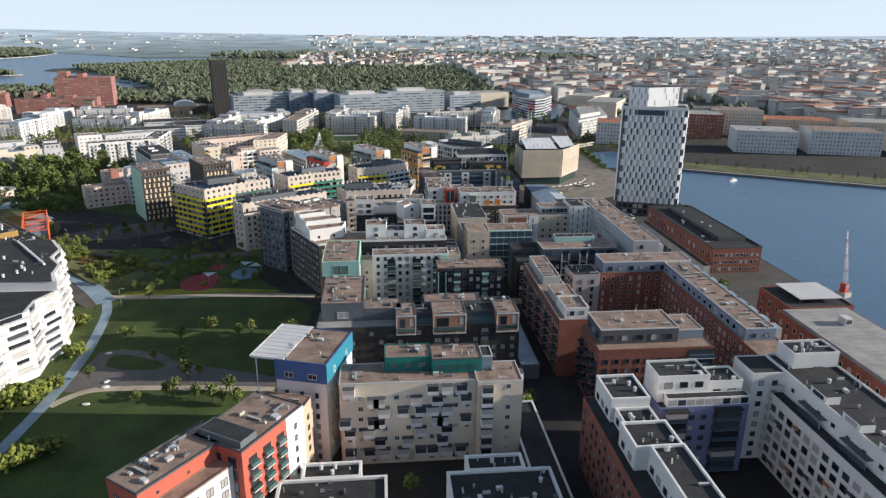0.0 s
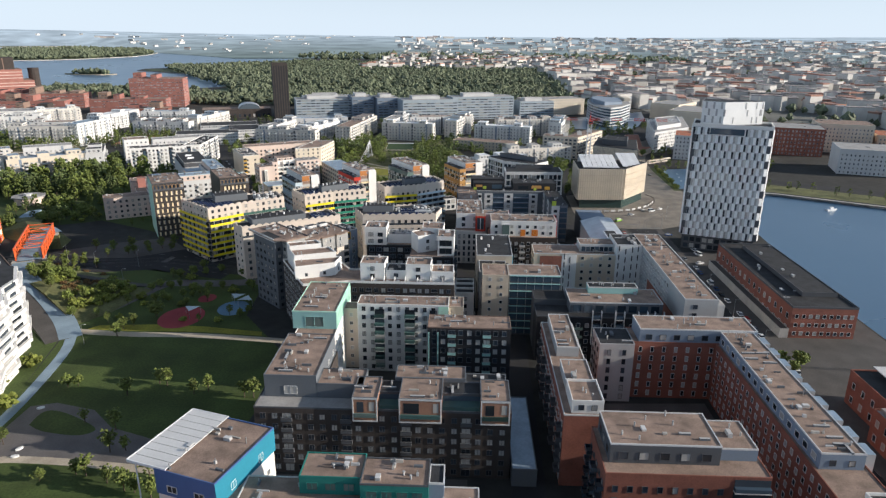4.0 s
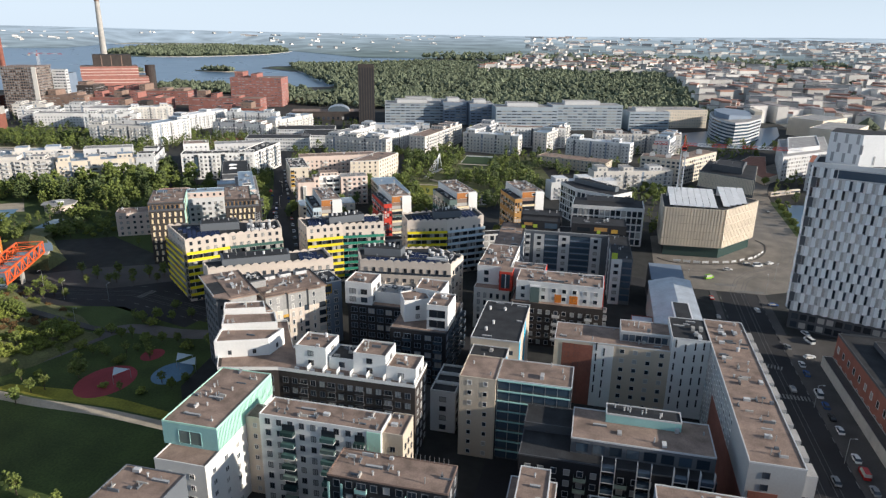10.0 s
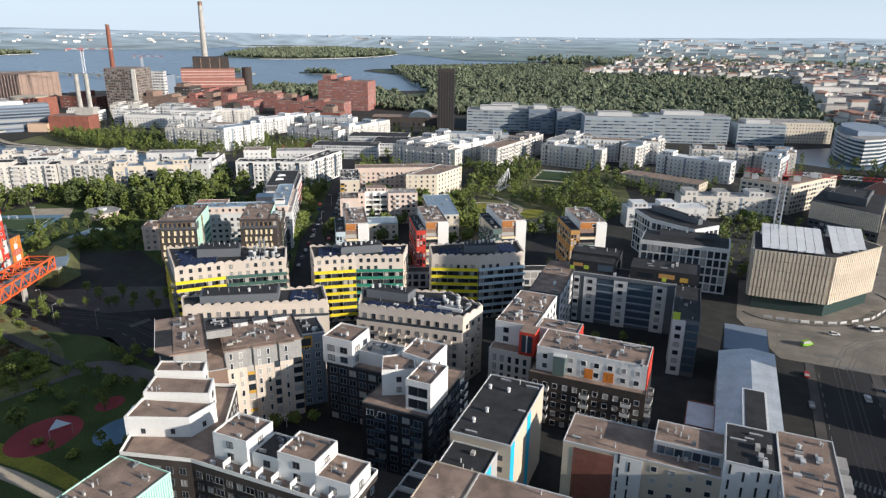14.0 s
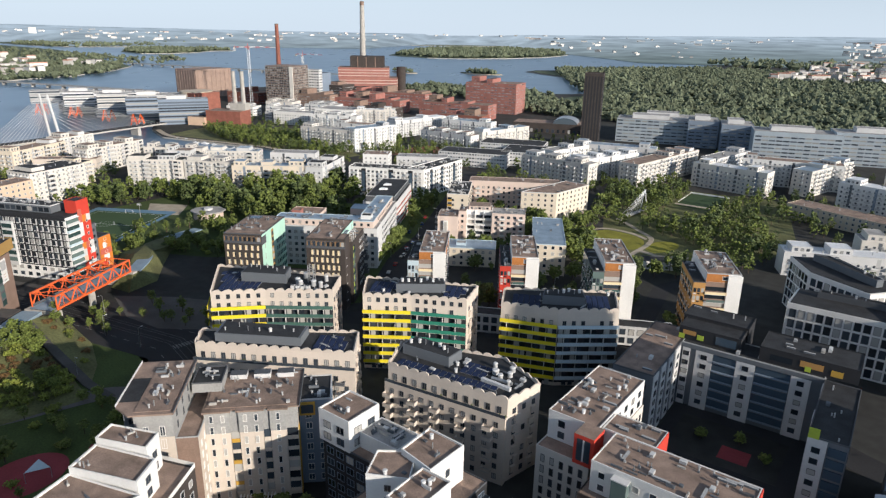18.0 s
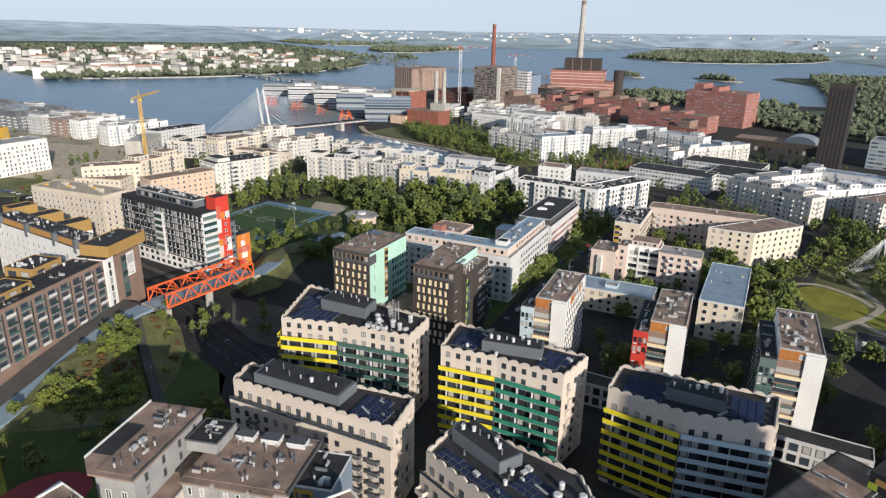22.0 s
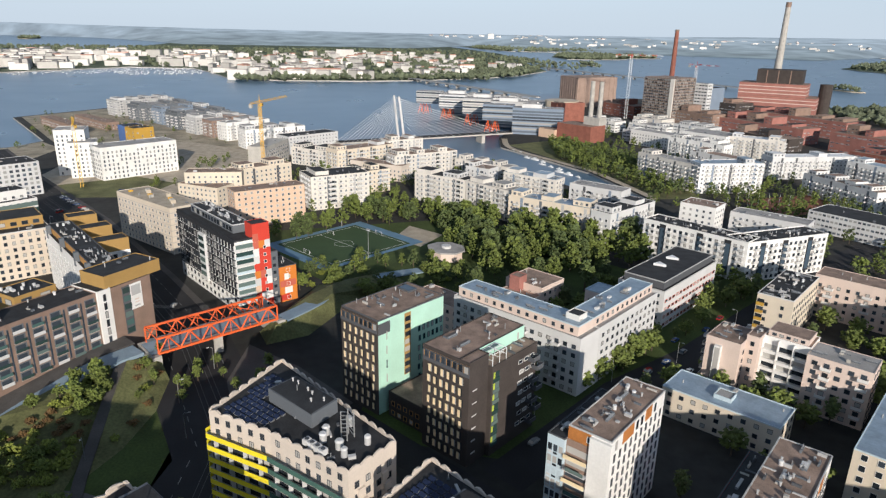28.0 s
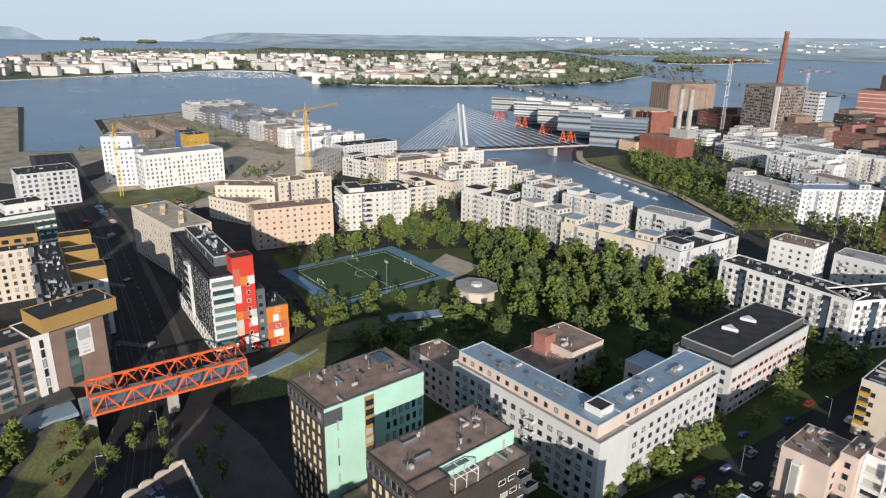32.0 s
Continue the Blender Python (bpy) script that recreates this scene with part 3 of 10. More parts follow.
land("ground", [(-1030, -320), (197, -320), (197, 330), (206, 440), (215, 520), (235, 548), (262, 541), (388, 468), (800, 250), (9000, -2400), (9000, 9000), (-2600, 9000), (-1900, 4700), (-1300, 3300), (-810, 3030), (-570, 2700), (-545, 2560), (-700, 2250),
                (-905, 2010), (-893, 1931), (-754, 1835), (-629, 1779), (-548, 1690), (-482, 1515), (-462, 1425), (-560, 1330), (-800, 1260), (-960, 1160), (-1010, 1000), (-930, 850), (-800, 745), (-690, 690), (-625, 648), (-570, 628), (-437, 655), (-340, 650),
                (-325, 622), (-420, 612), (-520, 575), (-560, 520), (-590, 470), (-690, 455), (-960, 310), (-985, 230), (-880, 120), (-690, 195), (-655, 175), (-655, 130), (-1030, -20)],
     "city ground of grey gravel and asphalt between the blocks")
land("ground_west", [(-1490, 372), (-1440, 480), (-1413, 640), (-1425, 780), (-1490, 960), (-1580, 1090), (-1745, 1240), (-2050, 1330), (-2500, 1470), (-3000, 1600), (-3500, 1640), (-5200, 1750), (-9000, 2300), (-9000, 500), (-5200, 350), (-4200, 60), (-3340, -70), (-2900, -420), (-2300, -720),
                     (-1800, -720), (-1500, -430), (-1525, -263), (-1705, -100), (-1905, 128), (-1845, 285), (-1700, 330)], "wooded residential island across the bay", "farland", 0.6)
land("ground_northwest", [(-9000, 1900), (-5200, 1840), (-3650, 1760), (-3380, 1800), (-3250, 2100), (-3430, 2800), (-3440, 3500), (-2900, 3680), (-2500, 4150), (-2150, 4600), (-2900, 9000), (-9000, 9000)], "far wooded mainland shore", "farland", 0.6)
land("island", [(-1880, 2460), (-1740, 2400), (-1600, 2375), (-1500, 2440), (-1430, 2525), (-1375, 2700), (-1350, 2860), (-1385, 3080), (-1440, 3270), (-1700, 3700), (-2150, 3850), (-2350, 3350), (-2080, 2800)], "long low wooded island in the bay", "farland", 0.5)
land("island", [(-2495, 1690), (-2460, 1800), (-2480, 1930), (-2590, 2060), (-2600, 2210), (-2760, 2240), (-2980, 2050), (-2930, 1860), (-2700, 1720)], "low wooded island in the bay", "farland", 0.5)
for c, s in (((-935, 1758), (62, 22)), ((-1100, 1640), (40, 16)), ((-2080, 1560), (60, 20)), ((-5700, -1390), (230, 90)), ((-4950, -830), (140, 60)), ((-6000, -580), (260, 100))):
    pts = [(c[0] + s[0] * math.cos(t) * (1 + .2 * math.sin(3 * t)), c[1] + s[1] * math.sin(t) * (1 + .2 * math.cos(2 * t))) for t in [2 * math.pi * i / 16 for i in range(16)]]
    solo("island", MB().prism(pts, -4, 0.5, "sand", top="farland"), "low wooded islet in the bay", "island", group="islets")

# distance: hazy far land that rises to the horizon, beyond the woods and the city
def distance():
    m = bpy.data.materials.new("haze")
    m.use_nodes = True
    nt = m.node_tree
    p = nt.nodes["Principled BSDF"]
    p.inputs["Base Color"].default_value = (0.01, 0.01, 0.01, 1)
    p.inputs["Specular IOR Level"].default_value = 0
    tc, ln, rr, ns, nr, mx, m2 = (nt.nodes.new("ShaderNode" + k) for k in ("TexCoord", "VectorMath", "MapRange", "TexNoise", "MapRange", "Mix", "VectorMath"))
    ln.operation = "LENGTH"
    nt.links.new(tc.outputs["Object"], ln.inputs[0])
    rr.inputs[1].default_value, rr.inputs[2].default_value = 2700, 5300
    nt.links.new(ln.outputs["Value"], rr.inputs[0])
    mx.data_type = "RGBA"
    # near and far tones: aerial haze painted into the glow, paler farther off
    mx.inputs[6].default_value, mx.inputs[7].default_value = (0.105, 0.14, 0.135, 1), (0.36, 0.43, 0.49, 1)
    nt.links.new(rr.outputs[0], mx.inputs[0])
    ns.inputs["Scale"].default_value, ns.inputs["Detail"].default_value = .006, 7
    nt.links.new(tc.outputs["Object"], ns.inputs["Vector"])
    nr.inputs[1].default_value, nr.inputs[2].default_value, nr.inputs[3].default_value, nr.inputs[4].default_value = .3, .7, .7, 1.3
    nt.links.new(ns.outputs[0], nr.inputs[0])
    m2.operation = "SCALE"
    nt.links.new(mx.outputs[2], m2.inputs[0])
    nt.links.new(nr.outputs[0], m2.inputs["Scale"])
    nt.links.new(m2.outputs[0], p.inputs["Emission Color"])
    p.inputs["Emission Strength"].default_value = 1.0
    MATS["haze"] = m


distance()
FAR = 6200


def rise(x, y):
    """Height of the hazy distance over a place."""
    q = math.hypot(x, y)
    return max(0.0, (q - 2900) / (FAR - 2900)) * 92


back = MB()
COAST = [(-30, 2900), (108, 2900), (114, 3600), (119, 5000), (126, 5000), (130, 3900), (152, 3900), (156, 4700), (160, 3900), (178, 4000), (186, 5400), (192, 5900), (330, 5900)]


def coast(a):
    """How far off the hazy land begins, by bearing."""
    for (p, q), (u, v) in zip(COAST, COAST[1:]):
        if p <= a <= u:
            return q + (v - q) * (a - p) / (u - p)
    return 5900


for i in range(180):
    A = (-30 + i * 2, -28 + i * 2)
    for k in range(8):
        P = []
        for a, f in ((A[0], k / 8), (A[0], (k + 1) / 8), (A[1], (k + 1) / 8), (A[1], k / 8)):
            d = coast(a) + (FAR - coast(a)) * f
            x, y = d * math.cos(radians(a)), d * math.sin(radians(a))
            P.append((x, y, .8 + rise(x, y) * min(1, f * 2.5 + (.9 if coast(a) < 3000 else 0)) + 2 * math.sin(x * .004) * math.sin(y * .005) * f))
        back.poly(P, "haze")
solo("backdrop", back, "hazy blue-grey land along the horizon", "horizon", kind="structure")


def sheet(name, pts, m, label, z=0.02, cat="ground", kind="structure"):
    return solo(name, MB().prism(pts, z - 0.3, z, m), label, cat, kind=kind)


# paler sheet added to lift the black shade between far trees
sheet("wood_ground", [(-480, 1110), (240, 1090), (270, 1900), (60, 2290), (-300, 2490), (-540, 2480), (-690, 2200), (-880, 1990), (-880, 1945), (-750, 1850), (-540, 1700), (-475, 1520), (-450, 1430)], "farland", "lighter green ground under the woods", .15)
# paler ground added to lift dark gaps, haze put into its colour
sheet("city_ground", [(300, 1060), (330, 760), (900, 520), (1400, 250), (3000, -300), (3000, 3000), (-400, 3000), (-300, 2500), (60, 2300), (280, 1900)], "cityground", "paved and planted ground between the city blocks", .2)


def strip(name, line, width, m, label, z=0.03, cat="path", thick=0.2):
    """A path or road along a line of (x, y) or (x, y, z)."""
    mb, P = MB(), [Vector((*p, 0)) if len(p) == 2 else Vector(p) for p in line]
    if cat in ("road", "path"):
        WAYS.extend((a.x, a.y, b.x, b.y, width) for a, b in zip(P, P[1:]))
    L, R = [], []
    for i, p in enumerate(P):
        d = (P[min(i + 1, len(P) - 1)] - P[max(i - 1, 0)])
        n = Vector((-d.y, d.x, 0)).normalized() * width / 2
        L.append(p + n), R.append(p - n)
    for i in range(len(P) - 1):
        up, dn = Vector((0, 0, z)), Vector((0, 0, z - thick))
        mb.poly([R[i] + up, R[i + 1] + up, L[i + 1] + up, L[i] + up], m)
        mb.poly([R[i] + dn, R[i + 1] + dn, R[i + 1] + up, R[i] + up], m)
        mb.poly([L[i + 1] + dn, L[i] + dn, L[i] + up, L[i + 1] + up], m)
    return solo(name, mb, label, cat, kind="structure")


def smooth(pts, n=6):
    """Rounds a line of points (Catmull-Rom)."""
    out, P = [], [Vector((*p, 0)) if len(p) == 2 else Vector(p) for p in pts]
    for i in range(len(P) - 1):
        a, b, c, d = P[max(i - 1, 0)], P[i], P[i + 1], P[min(i + 2, len(P) - 1)]
        for k in range(n):
            t = k / n
            out.append(0.5 * ((2 * b) + (c - a) * t + (2 * a - 5 * b + 4 * c - d) * t * t + (3 * b - a - 3 * c + d) * t ** 3))
    return [tuple(p) for p in out] + [tuple(P[-1])]


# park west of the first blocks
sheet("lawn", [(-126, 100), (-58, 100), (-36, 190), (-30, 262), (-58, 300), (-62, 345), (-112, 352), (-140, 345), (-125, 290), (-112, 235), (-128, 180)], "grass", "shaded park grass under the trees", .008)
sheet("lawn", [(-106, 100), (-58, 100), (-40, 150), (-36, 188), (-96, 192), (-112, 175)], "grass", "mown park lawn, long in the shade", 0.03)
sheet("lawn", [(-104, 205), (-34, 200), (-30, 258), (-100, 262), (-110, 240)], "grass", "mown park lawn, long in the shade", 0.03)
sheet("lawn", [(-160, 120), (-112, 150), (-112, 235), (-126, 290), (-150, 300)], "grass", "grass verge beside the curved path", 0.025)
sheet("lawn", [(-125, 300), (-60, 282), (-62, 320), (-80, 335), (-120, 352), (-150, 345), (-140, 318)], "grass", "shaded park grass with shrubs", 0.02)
sheet("pavement", [(-103, 227), (-96, 229.5), (-82, 226), (-72, 217), (-55, 211), (-36, 204), (-36, 197), (-62, 199), (-89, 201), (-101, 199), (-112, 203), (-103, 213)], "plaza", "stone-grey forecourt in the park", 0.045)
sheet("lawn", smooth([(-97, 217), (-97, 224), (-92, 224.6), (-82, 220), (-76, 215.5), (-80, 212.5), (-91, 214), (-97, 217)])[:-1], "grass", "dark planted oval bed in the forecourt", .075)
strip("path", smooth([(-104, 191), (-97, 199), (-86, 200.5), (-62, 199), (-36, 196)]), 3, "sand", "pale gravel path beside the forecourt", .065)
for x, y, q in ((-99, 226, 30), (-92, 205, 60), (-91, 201.5, 20), (-93, 191, 10)):
    solo("stone_seat", MB().prism([(1.1 * math.cos(t), .5 * math.sin(t)) for t in [k * .524 for k in range(12)]], 0, .5, "paintwhite"), "smooth white oval stone seat in the park", "seat", "stone seats in the park", at=pose(x, y, .07, 0, 0, q))
strip("path", smooth([(-130, 284), (-118, 281), (-96, 279.5), (-73, 280), (-46, 278), (-30, 276)]), 4, "sand", "pale gravel path", 0.055)
sheet("lawn", [(-116, 283), (-96, 282.5), (-70, 283), (-46, 281), (-47, 284.5), (-70, 288), (-90, 289), (-113, 287)], "sunlitgrass", "grass strip along the gravel path, painted sunlit", .05)
strip("path", smooth([(-132, 284), (-126, 292), (-118, 304), (-113, 318), (-107, 332), (-96, 335), (-82, 335), (-64, 339)]), 8, "plaza", "winding stone-grey path in the park", 0.06)
sheet("pavement", [(-186, 374), (-160, 366), (-140, 368), (-118, 384), (-136, 404), (-164, 390)], "paving", "stone-grey square below the bridge", .07)
strip("path", smooth([(-112, 120), (-107, 168), (-106, 210), (-110, 245), (-118, 275), (-140, 308), (-160, 322, 2.6), (-172, 334, 5.2)]), 3.8, "bluepath", "pale blue cycle path curving through the park", 0.09)
for c, r, m, lab in (((-84, 296.5), 10.5, "playred", "red rubber playground surface"), ((-66, 307), 7.5, "trackblue", "blue rubber playground surface"), ((-81, 317), 4.5, "playred", "small red rubber play surface")):
    pts = [(c[0] + r * (.85 * math.cos(t)), c[1] + r * 1.05 * math.sin(t)) for t in [2 * math.pi * i / 28 for i in range(28)]]
    sheet("playground", pts, m, lab, 0.06 if m == "playred" else 0.09, "playground")
# ring beds along the path
for x, y, r in ((-137, 300, 4), (-132, 290, 4), (-128, 296, 3)):
    mb = MB()
    ring = [(2 * math.pi * i / 32) for i in range(33)]
    for a, b in zip(ring, ring[1:]):
        mb.poly([(x + (r - .7) * math.cos(a), y + (r - .7) * math.sin(a) * .7, .1), (x + r * math.cos(a), y + r * math.sin(a) * .7, .1), (x + r * math.cos(b), y + r * math.sin(b) * .7, .1), (x + (r - .7) * math.cos(b), y + (r - .7) * math.sin(b) * .7, .1)], "sand")
    solo("path_ring", mb, "pale oval gravel ring round a flower bed", "path", group="oval rings in the park")
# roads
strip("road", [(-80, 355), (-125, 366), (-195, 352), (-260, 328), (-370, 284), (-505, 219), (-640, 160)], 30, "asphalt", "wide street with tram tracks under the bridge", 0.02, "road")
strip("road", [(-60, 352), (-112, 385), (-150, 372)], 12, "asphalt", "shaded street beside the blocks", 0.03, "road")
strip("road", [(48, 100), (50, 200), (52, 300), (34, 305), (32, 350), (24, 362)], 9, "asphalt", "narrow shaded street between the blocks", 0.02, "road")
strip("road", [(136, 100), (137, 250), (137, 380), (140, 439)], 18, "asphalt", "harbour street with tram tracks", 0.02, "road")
sheet("pavement", [(118, 440), (150, 440), (204, 470), (192, 556), (193, 640), (172, 640), (170, 560), (104, 522), (103, 474)], "sunlitasphalt", "tram junction of asphalt painted pale as if sunlit", 0.024)
strip("road", smooth([(150, 470), (164, 485), (174, 505), (178, 530), (179, 570), (182, 620), (190, 680), (220, 760), (300, 880), (360, 1000)]), 20, "sunlitasphalt", "main road running north past the basin", 0.04, "road")
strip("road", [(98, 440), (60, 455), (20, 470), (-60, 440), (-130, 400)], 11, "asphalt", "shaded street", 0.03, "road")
strip("road", [(-88, 435), (-120, 490), (-135, 530), (-190, 640), (-230, 730)], 13, "asphalt", "residential street with parked cars", 0.03, "road")
strip("road", [(12, 470), (0, 540), (8, 556)], 8, "asphalt", "street along the park", 0.03, "road")
sheet("lawn", [(-40, 560), (0, 560), (40, 640), (10, 760), (-90, 740), (-75, 640)], "drygrass", "green park between the blocks", 0.02)
sheet("lawn", [(-330, 380), (-262, 400), (-200, 430), (-150, 470), (-215, 560), (-330, 500)], "grass", "dark grass under the park trees", 0.015)
sheet("pavement", [(-322, 470), (-300, 455), (-282, 466), (-300, 484)], "sand", "sandy court beside the pitch", .045)
sheet("quay", [(140, 160), (196, 160), (196, 320), (204, 400), (140, 395)], "paving", "pale harbour quay", 0.015)

sheet("canal", [(194, 552), (238, 545), (240, 580), (228, 632), (202, 626), (196, 590)], "water", "grey water of the narrow harbour arm", .03, "water")
sheet("canal", [(149, 884), (184, 868), (230, 876), (247, 905), (275, 985), (290, 1066), (200, 1000), (150, 958)], "water", "dark canal water round the office", .03, "water")
sheet("lawn", [(188.6, 545), (193.6, 545), (195.6, 590), (198, 632), (192, 632)], "grass", "narrow planted strip along the quay", .05)
# tram tracks, lane marks and crossings
def offset_line(line, o):
    P, out = [Vector((*p[:2], 0)) for p in line], []
    for i, p in enumerate(P):
        d = P[min(i + 1, len(P) - 1)] - P[max(i - 1, 0)]
        out.append(tuple(p + Vector((-d.y, d.x, 0)).normalized() * o)[:2])
    return out


west = [(-80, 355), (-125, 366), (-195, 352), (-260, 328), (-370, 284), (-505, 219), (-640, 160)]
east = [(136, 100), (137, 250), (137, 380), (138, 440), (143, 458)] + smooth([(150, 469), (162, 480), (172, 496), (177, 520), (178.5, 560), (182, 612), (190, 680), (220, 760)])
corner = smooth([(106, 466), (122, 467), (137, 468), (150, 473), (160, 482)])
for line, offs in ((west, (-3.2, -1.7, 1.2, 2.7)), (east, (-3.2, -1.7, 1.2, 2.7)), (corner, (-1.9, -.4, 2.2, 3.7))):
    for o in offs:
        strip("tram_rail", offset_line(line, o), .16, "railsteel", "tram rail set in the street", .05, "rail", .04)
    for o in (-8.5, 8.0) if line is not corner else ():
        mb, P = MB(), [Vector((*p, 0)) for p in offset_line(line, o)]
        for a, c in zip(P, P[1:]):
            d = (c - a)
            for k in range(int(d.length / 7)):
                q = a + d.normalized() * (k * 7)
                e = q + d.normalized() * 3
                w = Vector((-d.y, d.x, 0)).normalized() * .12
                mb.poly([(q - w).to_tuple()[:2] + (.06,), (e - w).to_tuple()[:2] + (.06,), (e + w).to_tuple()[:2] + (.06,), (q + w).to_tuple()[:2] + (.06,)], "wornpaint")
        solo("lane_marks", mb, "dashed white lane line on the street", "marking", kind="structure")
for x, y, a, n in ((-232, 338, 65, 12), (-296, 313, 65, 12), (-372, 283, 65, 14), (139, 262, 0, 14), (138, 345, 0, 14), (144.5, 441.8, 8, 12), (135, 449, 4, 9), (136, 367, -15, 11), (-120, 367, 80, 8)):
    mb = MB()
    for k in range(n):
        mb.box(-n * .55 + k * 1.1, -n * .55 + k * 1.1 + .55, -1.5, 1.5, 0, .02, "wornpaint")
    ob = solo("zebra_crossing", mb, "white zebra crossing painted on asphalt", "crossing", kind="structure")
    ob.matrix_basis = pose(x, y, .05, 0, 0, a)
strip("verge", offset_line(west, -15.5)[2:], 3, "paving", "pale paved verge along the street", .12, "pavement")
strip("verge", offset_line(west, 15.5)[2:], 4, "paving", "pale paved verge along the street", .12, "pavement")
strip("pavement", offset_line(east[:4], -10.5), 3.5, "paving", "paved footway along the harbour street", .12, "pavement")
strip("pavement", offset_line(east[:4], 10.5), 3.0, "paving", "paved footway along the harbour street", .12, "pavement")
for pts, lab in (([(-26, 300), (26, 300), (24, 322), (-20, 322)], "courtyard paving with planted beds"), ([(-20, 165), (34, 165), (34, 198), (-20, 198)], "courtyard between the blocks"), ([(70, 200), (110, 200), (110, 240), (72, 238)], "dark courtyard of the brick blocks")):
    sheet("courtyard", pts, "paving", lab, .03)

sheet("quay_field", [(-955, 300), (-978, 232), (-884, 128), (-690, 202), (-640, 222), (-640, 250), (-660, 330), (-560, 420), (-590, 460), (-690, 448)], "fallow", "dry open ground at the tip of the quay", .01)
sheet("quay_field", [(-1026, -26), (-1026, -200), (-600, 60), (-520, 170), (-505, 205), (-560, 200), (-640, 220), (-686, 194), (-654, 174), (-654, 127)], "fallow", "pale gravel of the unbuilt quay", .01)
sheet("square", [(-330, 712), (-284, 716), (-292, 772), (-332, 776)], "brickpave", "red brick paved square by the canal", .035)
sheet("works_yard", [(-640, 250), (-480, 225), (-430, 300), (-440, 400), (-560, 420), (-660, 330)], "sand", "pale sandy ground of the building sites", .012)
sheet("lawn", [(-480, 250), (-440, 262), (-430, 310), (-470, 330), (-500, 300)], "drygrass", "rough grass beside the building site", .03)
sheet("lawn", [(-580, 640), (-430, 664), (-345, 660), (-340, 690), (-470, 735), (-600, 700)], "drygrass", "grassy canal bank under trees", .012)
strip("path", smooth([(-620, 652), (-560, 636), (-480, 652), (-430, 660), (-345, 656)]), 6, "sand", "gravel path along the canal", .05)
sheet("lawn", smooth([(-61, 594), (-64, 604), (-59, 611), (-46, 611), (-35, 605), (-31, 592), (-34, 584), (-47, 584), (-61, 594)])[:-1], "sunlitgrass", "oval lawn in the park, painted sunlit", .06)
sheet("lawn", smooth([(-28, 590), (-28, 606), (-21, 612), (-15, 607), (-16, 594), (-22, 587), (-28, 590)])[:-1], "sunlitgrass", "small lawn beside the park path, painted sunlit", .06)
strip("path", smooth([(-31, 570), (-30, 585), (-30, 600), (-33, 612), (-44, 622), (-60, 636)]), 3, "sand", "pale path between the lawns", .075)
strip("path", smooth([(-30, 586), (-18, 583), (-4, 590), (14, 606)]), 3, "sand", "pale path along the lawn", .08)
strip("path", smooth([(-64, 591), (-68, 604), (-61, 614), (-46, 614), (-34, 608)]), 2.5, "sand", "pale path round the oval lawn", .07)
sheet("lawn", [(-200, 440), (-120, 400), (-92, 445), (-140, 545), (-200, 640), (-215, 560)], "grass", "shaded yard grass between the blocks", .012)
sheet("lawn", [(236, 552), (262, 546), (390, 474), (640, 340), (650, 360), (400, 500), (270, 572), (240, 570)], "drygrass", "grass strip along the far quay", .03)
strip("pavement", [(234, 546), (262, 539.5), (388, 467), (800, 249)], 2.5, "concrete", "pale stone quay edge", .25, "quay")
strip("road", [(245, 590), (275, 584), (400, 514), (660, 372)], 12, "asphalt", "shore road beyond the basin", .03, "road")

# ---- first blocks ----
b = Bld("apartment_block", "white stepped apartment block with banded balconies by the park", -130, 235, seed=2)
edge = [(-137, 280), (-128.5, 267), (-127.5, 257), (-120.5, 248), (-118.5, 238), (-114.5, 230), (-117.5, 221), (-116, 211), (-121.5, 203), (-121, 194), (-127, 186)]
loc = [(x + 130, y - 235) for x, y in edge]
north, south = loc[:6], loc[5:]
part("wall", MB().prism([(-40, 45)] + [(-40, -5)] + north[::-1], 0, 27, "white"), b.e)
part("wall", MB().prism([(-40, -5.01), (-40, -49)] + [(p[0], min(p[1], -5.01)) for p in south[::-1]], 0, 23.5, "white"), b.e)
b.r = part("roof", MB().prism([(-39, 44), (-39, -4.4)] + [(p[0] - 1.2, p[1] - .3) for p in north[::-1]], 27.004, 27.16, "bitumen"), b.e)
b.v = (-30, 6, -2, 30, 0, 27)
b.vents(16, (2, 2, 0))
b.r = part("roof", MB().prism([(-39, -5.6), (-39, -48)] + [(p[0] - 1.2, min(p[1], -5.6)) for p in south[::-1]], 23.504, 23.66, "bitumen"), b.e)
for i, (p, q) in enumerate(zip(loc, loc[1:])):
    p, q = Vector((*p, 0)), Vector((*q, 0))
    d = (q - p).normalized()
    nrm = Vector((-d.y, d.x, 0))
    ln = (Vector(q) - Vector(p)).length
    ra = random.Random(i)
    for k in range(8 if i < 5 else 7):
        z = 2.5 + k * 3.05
        o = 1.2 * (.45 + .55 * ((i + k) % 2))
        a, c = p + nrm * .005, q + nrm * .005
        part("balcony_band", MB().prism([tuple(a)[:2], tuple(a + nrm * o)[:2], tuple(c + nrm * 1.1)[:2], tuple(c)[:2]][::-1], z, z + 1.15, "white"), b.e)
        u0, u1 = ra.uniform(.05, .3), ra.uniform(.6, .95)
        a, c = p + d * ln * u0 + nrm * .005, p + d * ln * u1 + nrm * .005
        part("glazing", MB().prism([tuple(a)[:2], tuple(a + nrm * .1)[:2], tuple(c + nrm * .1)[:2], tuple(c)[:2]][::-1], z + 1.25, z + 2.75, "glass"), b.e)
for x0, x1, y0, y1, z in ((-28, -18, 12, 24, 29), (-30, -20, -30, -18, 25.6)):
    b.add("stair_house", MB().box(x0, x1, y0, y1, z - 3, z, "white", top="bitumen"), x=-130, y=235)
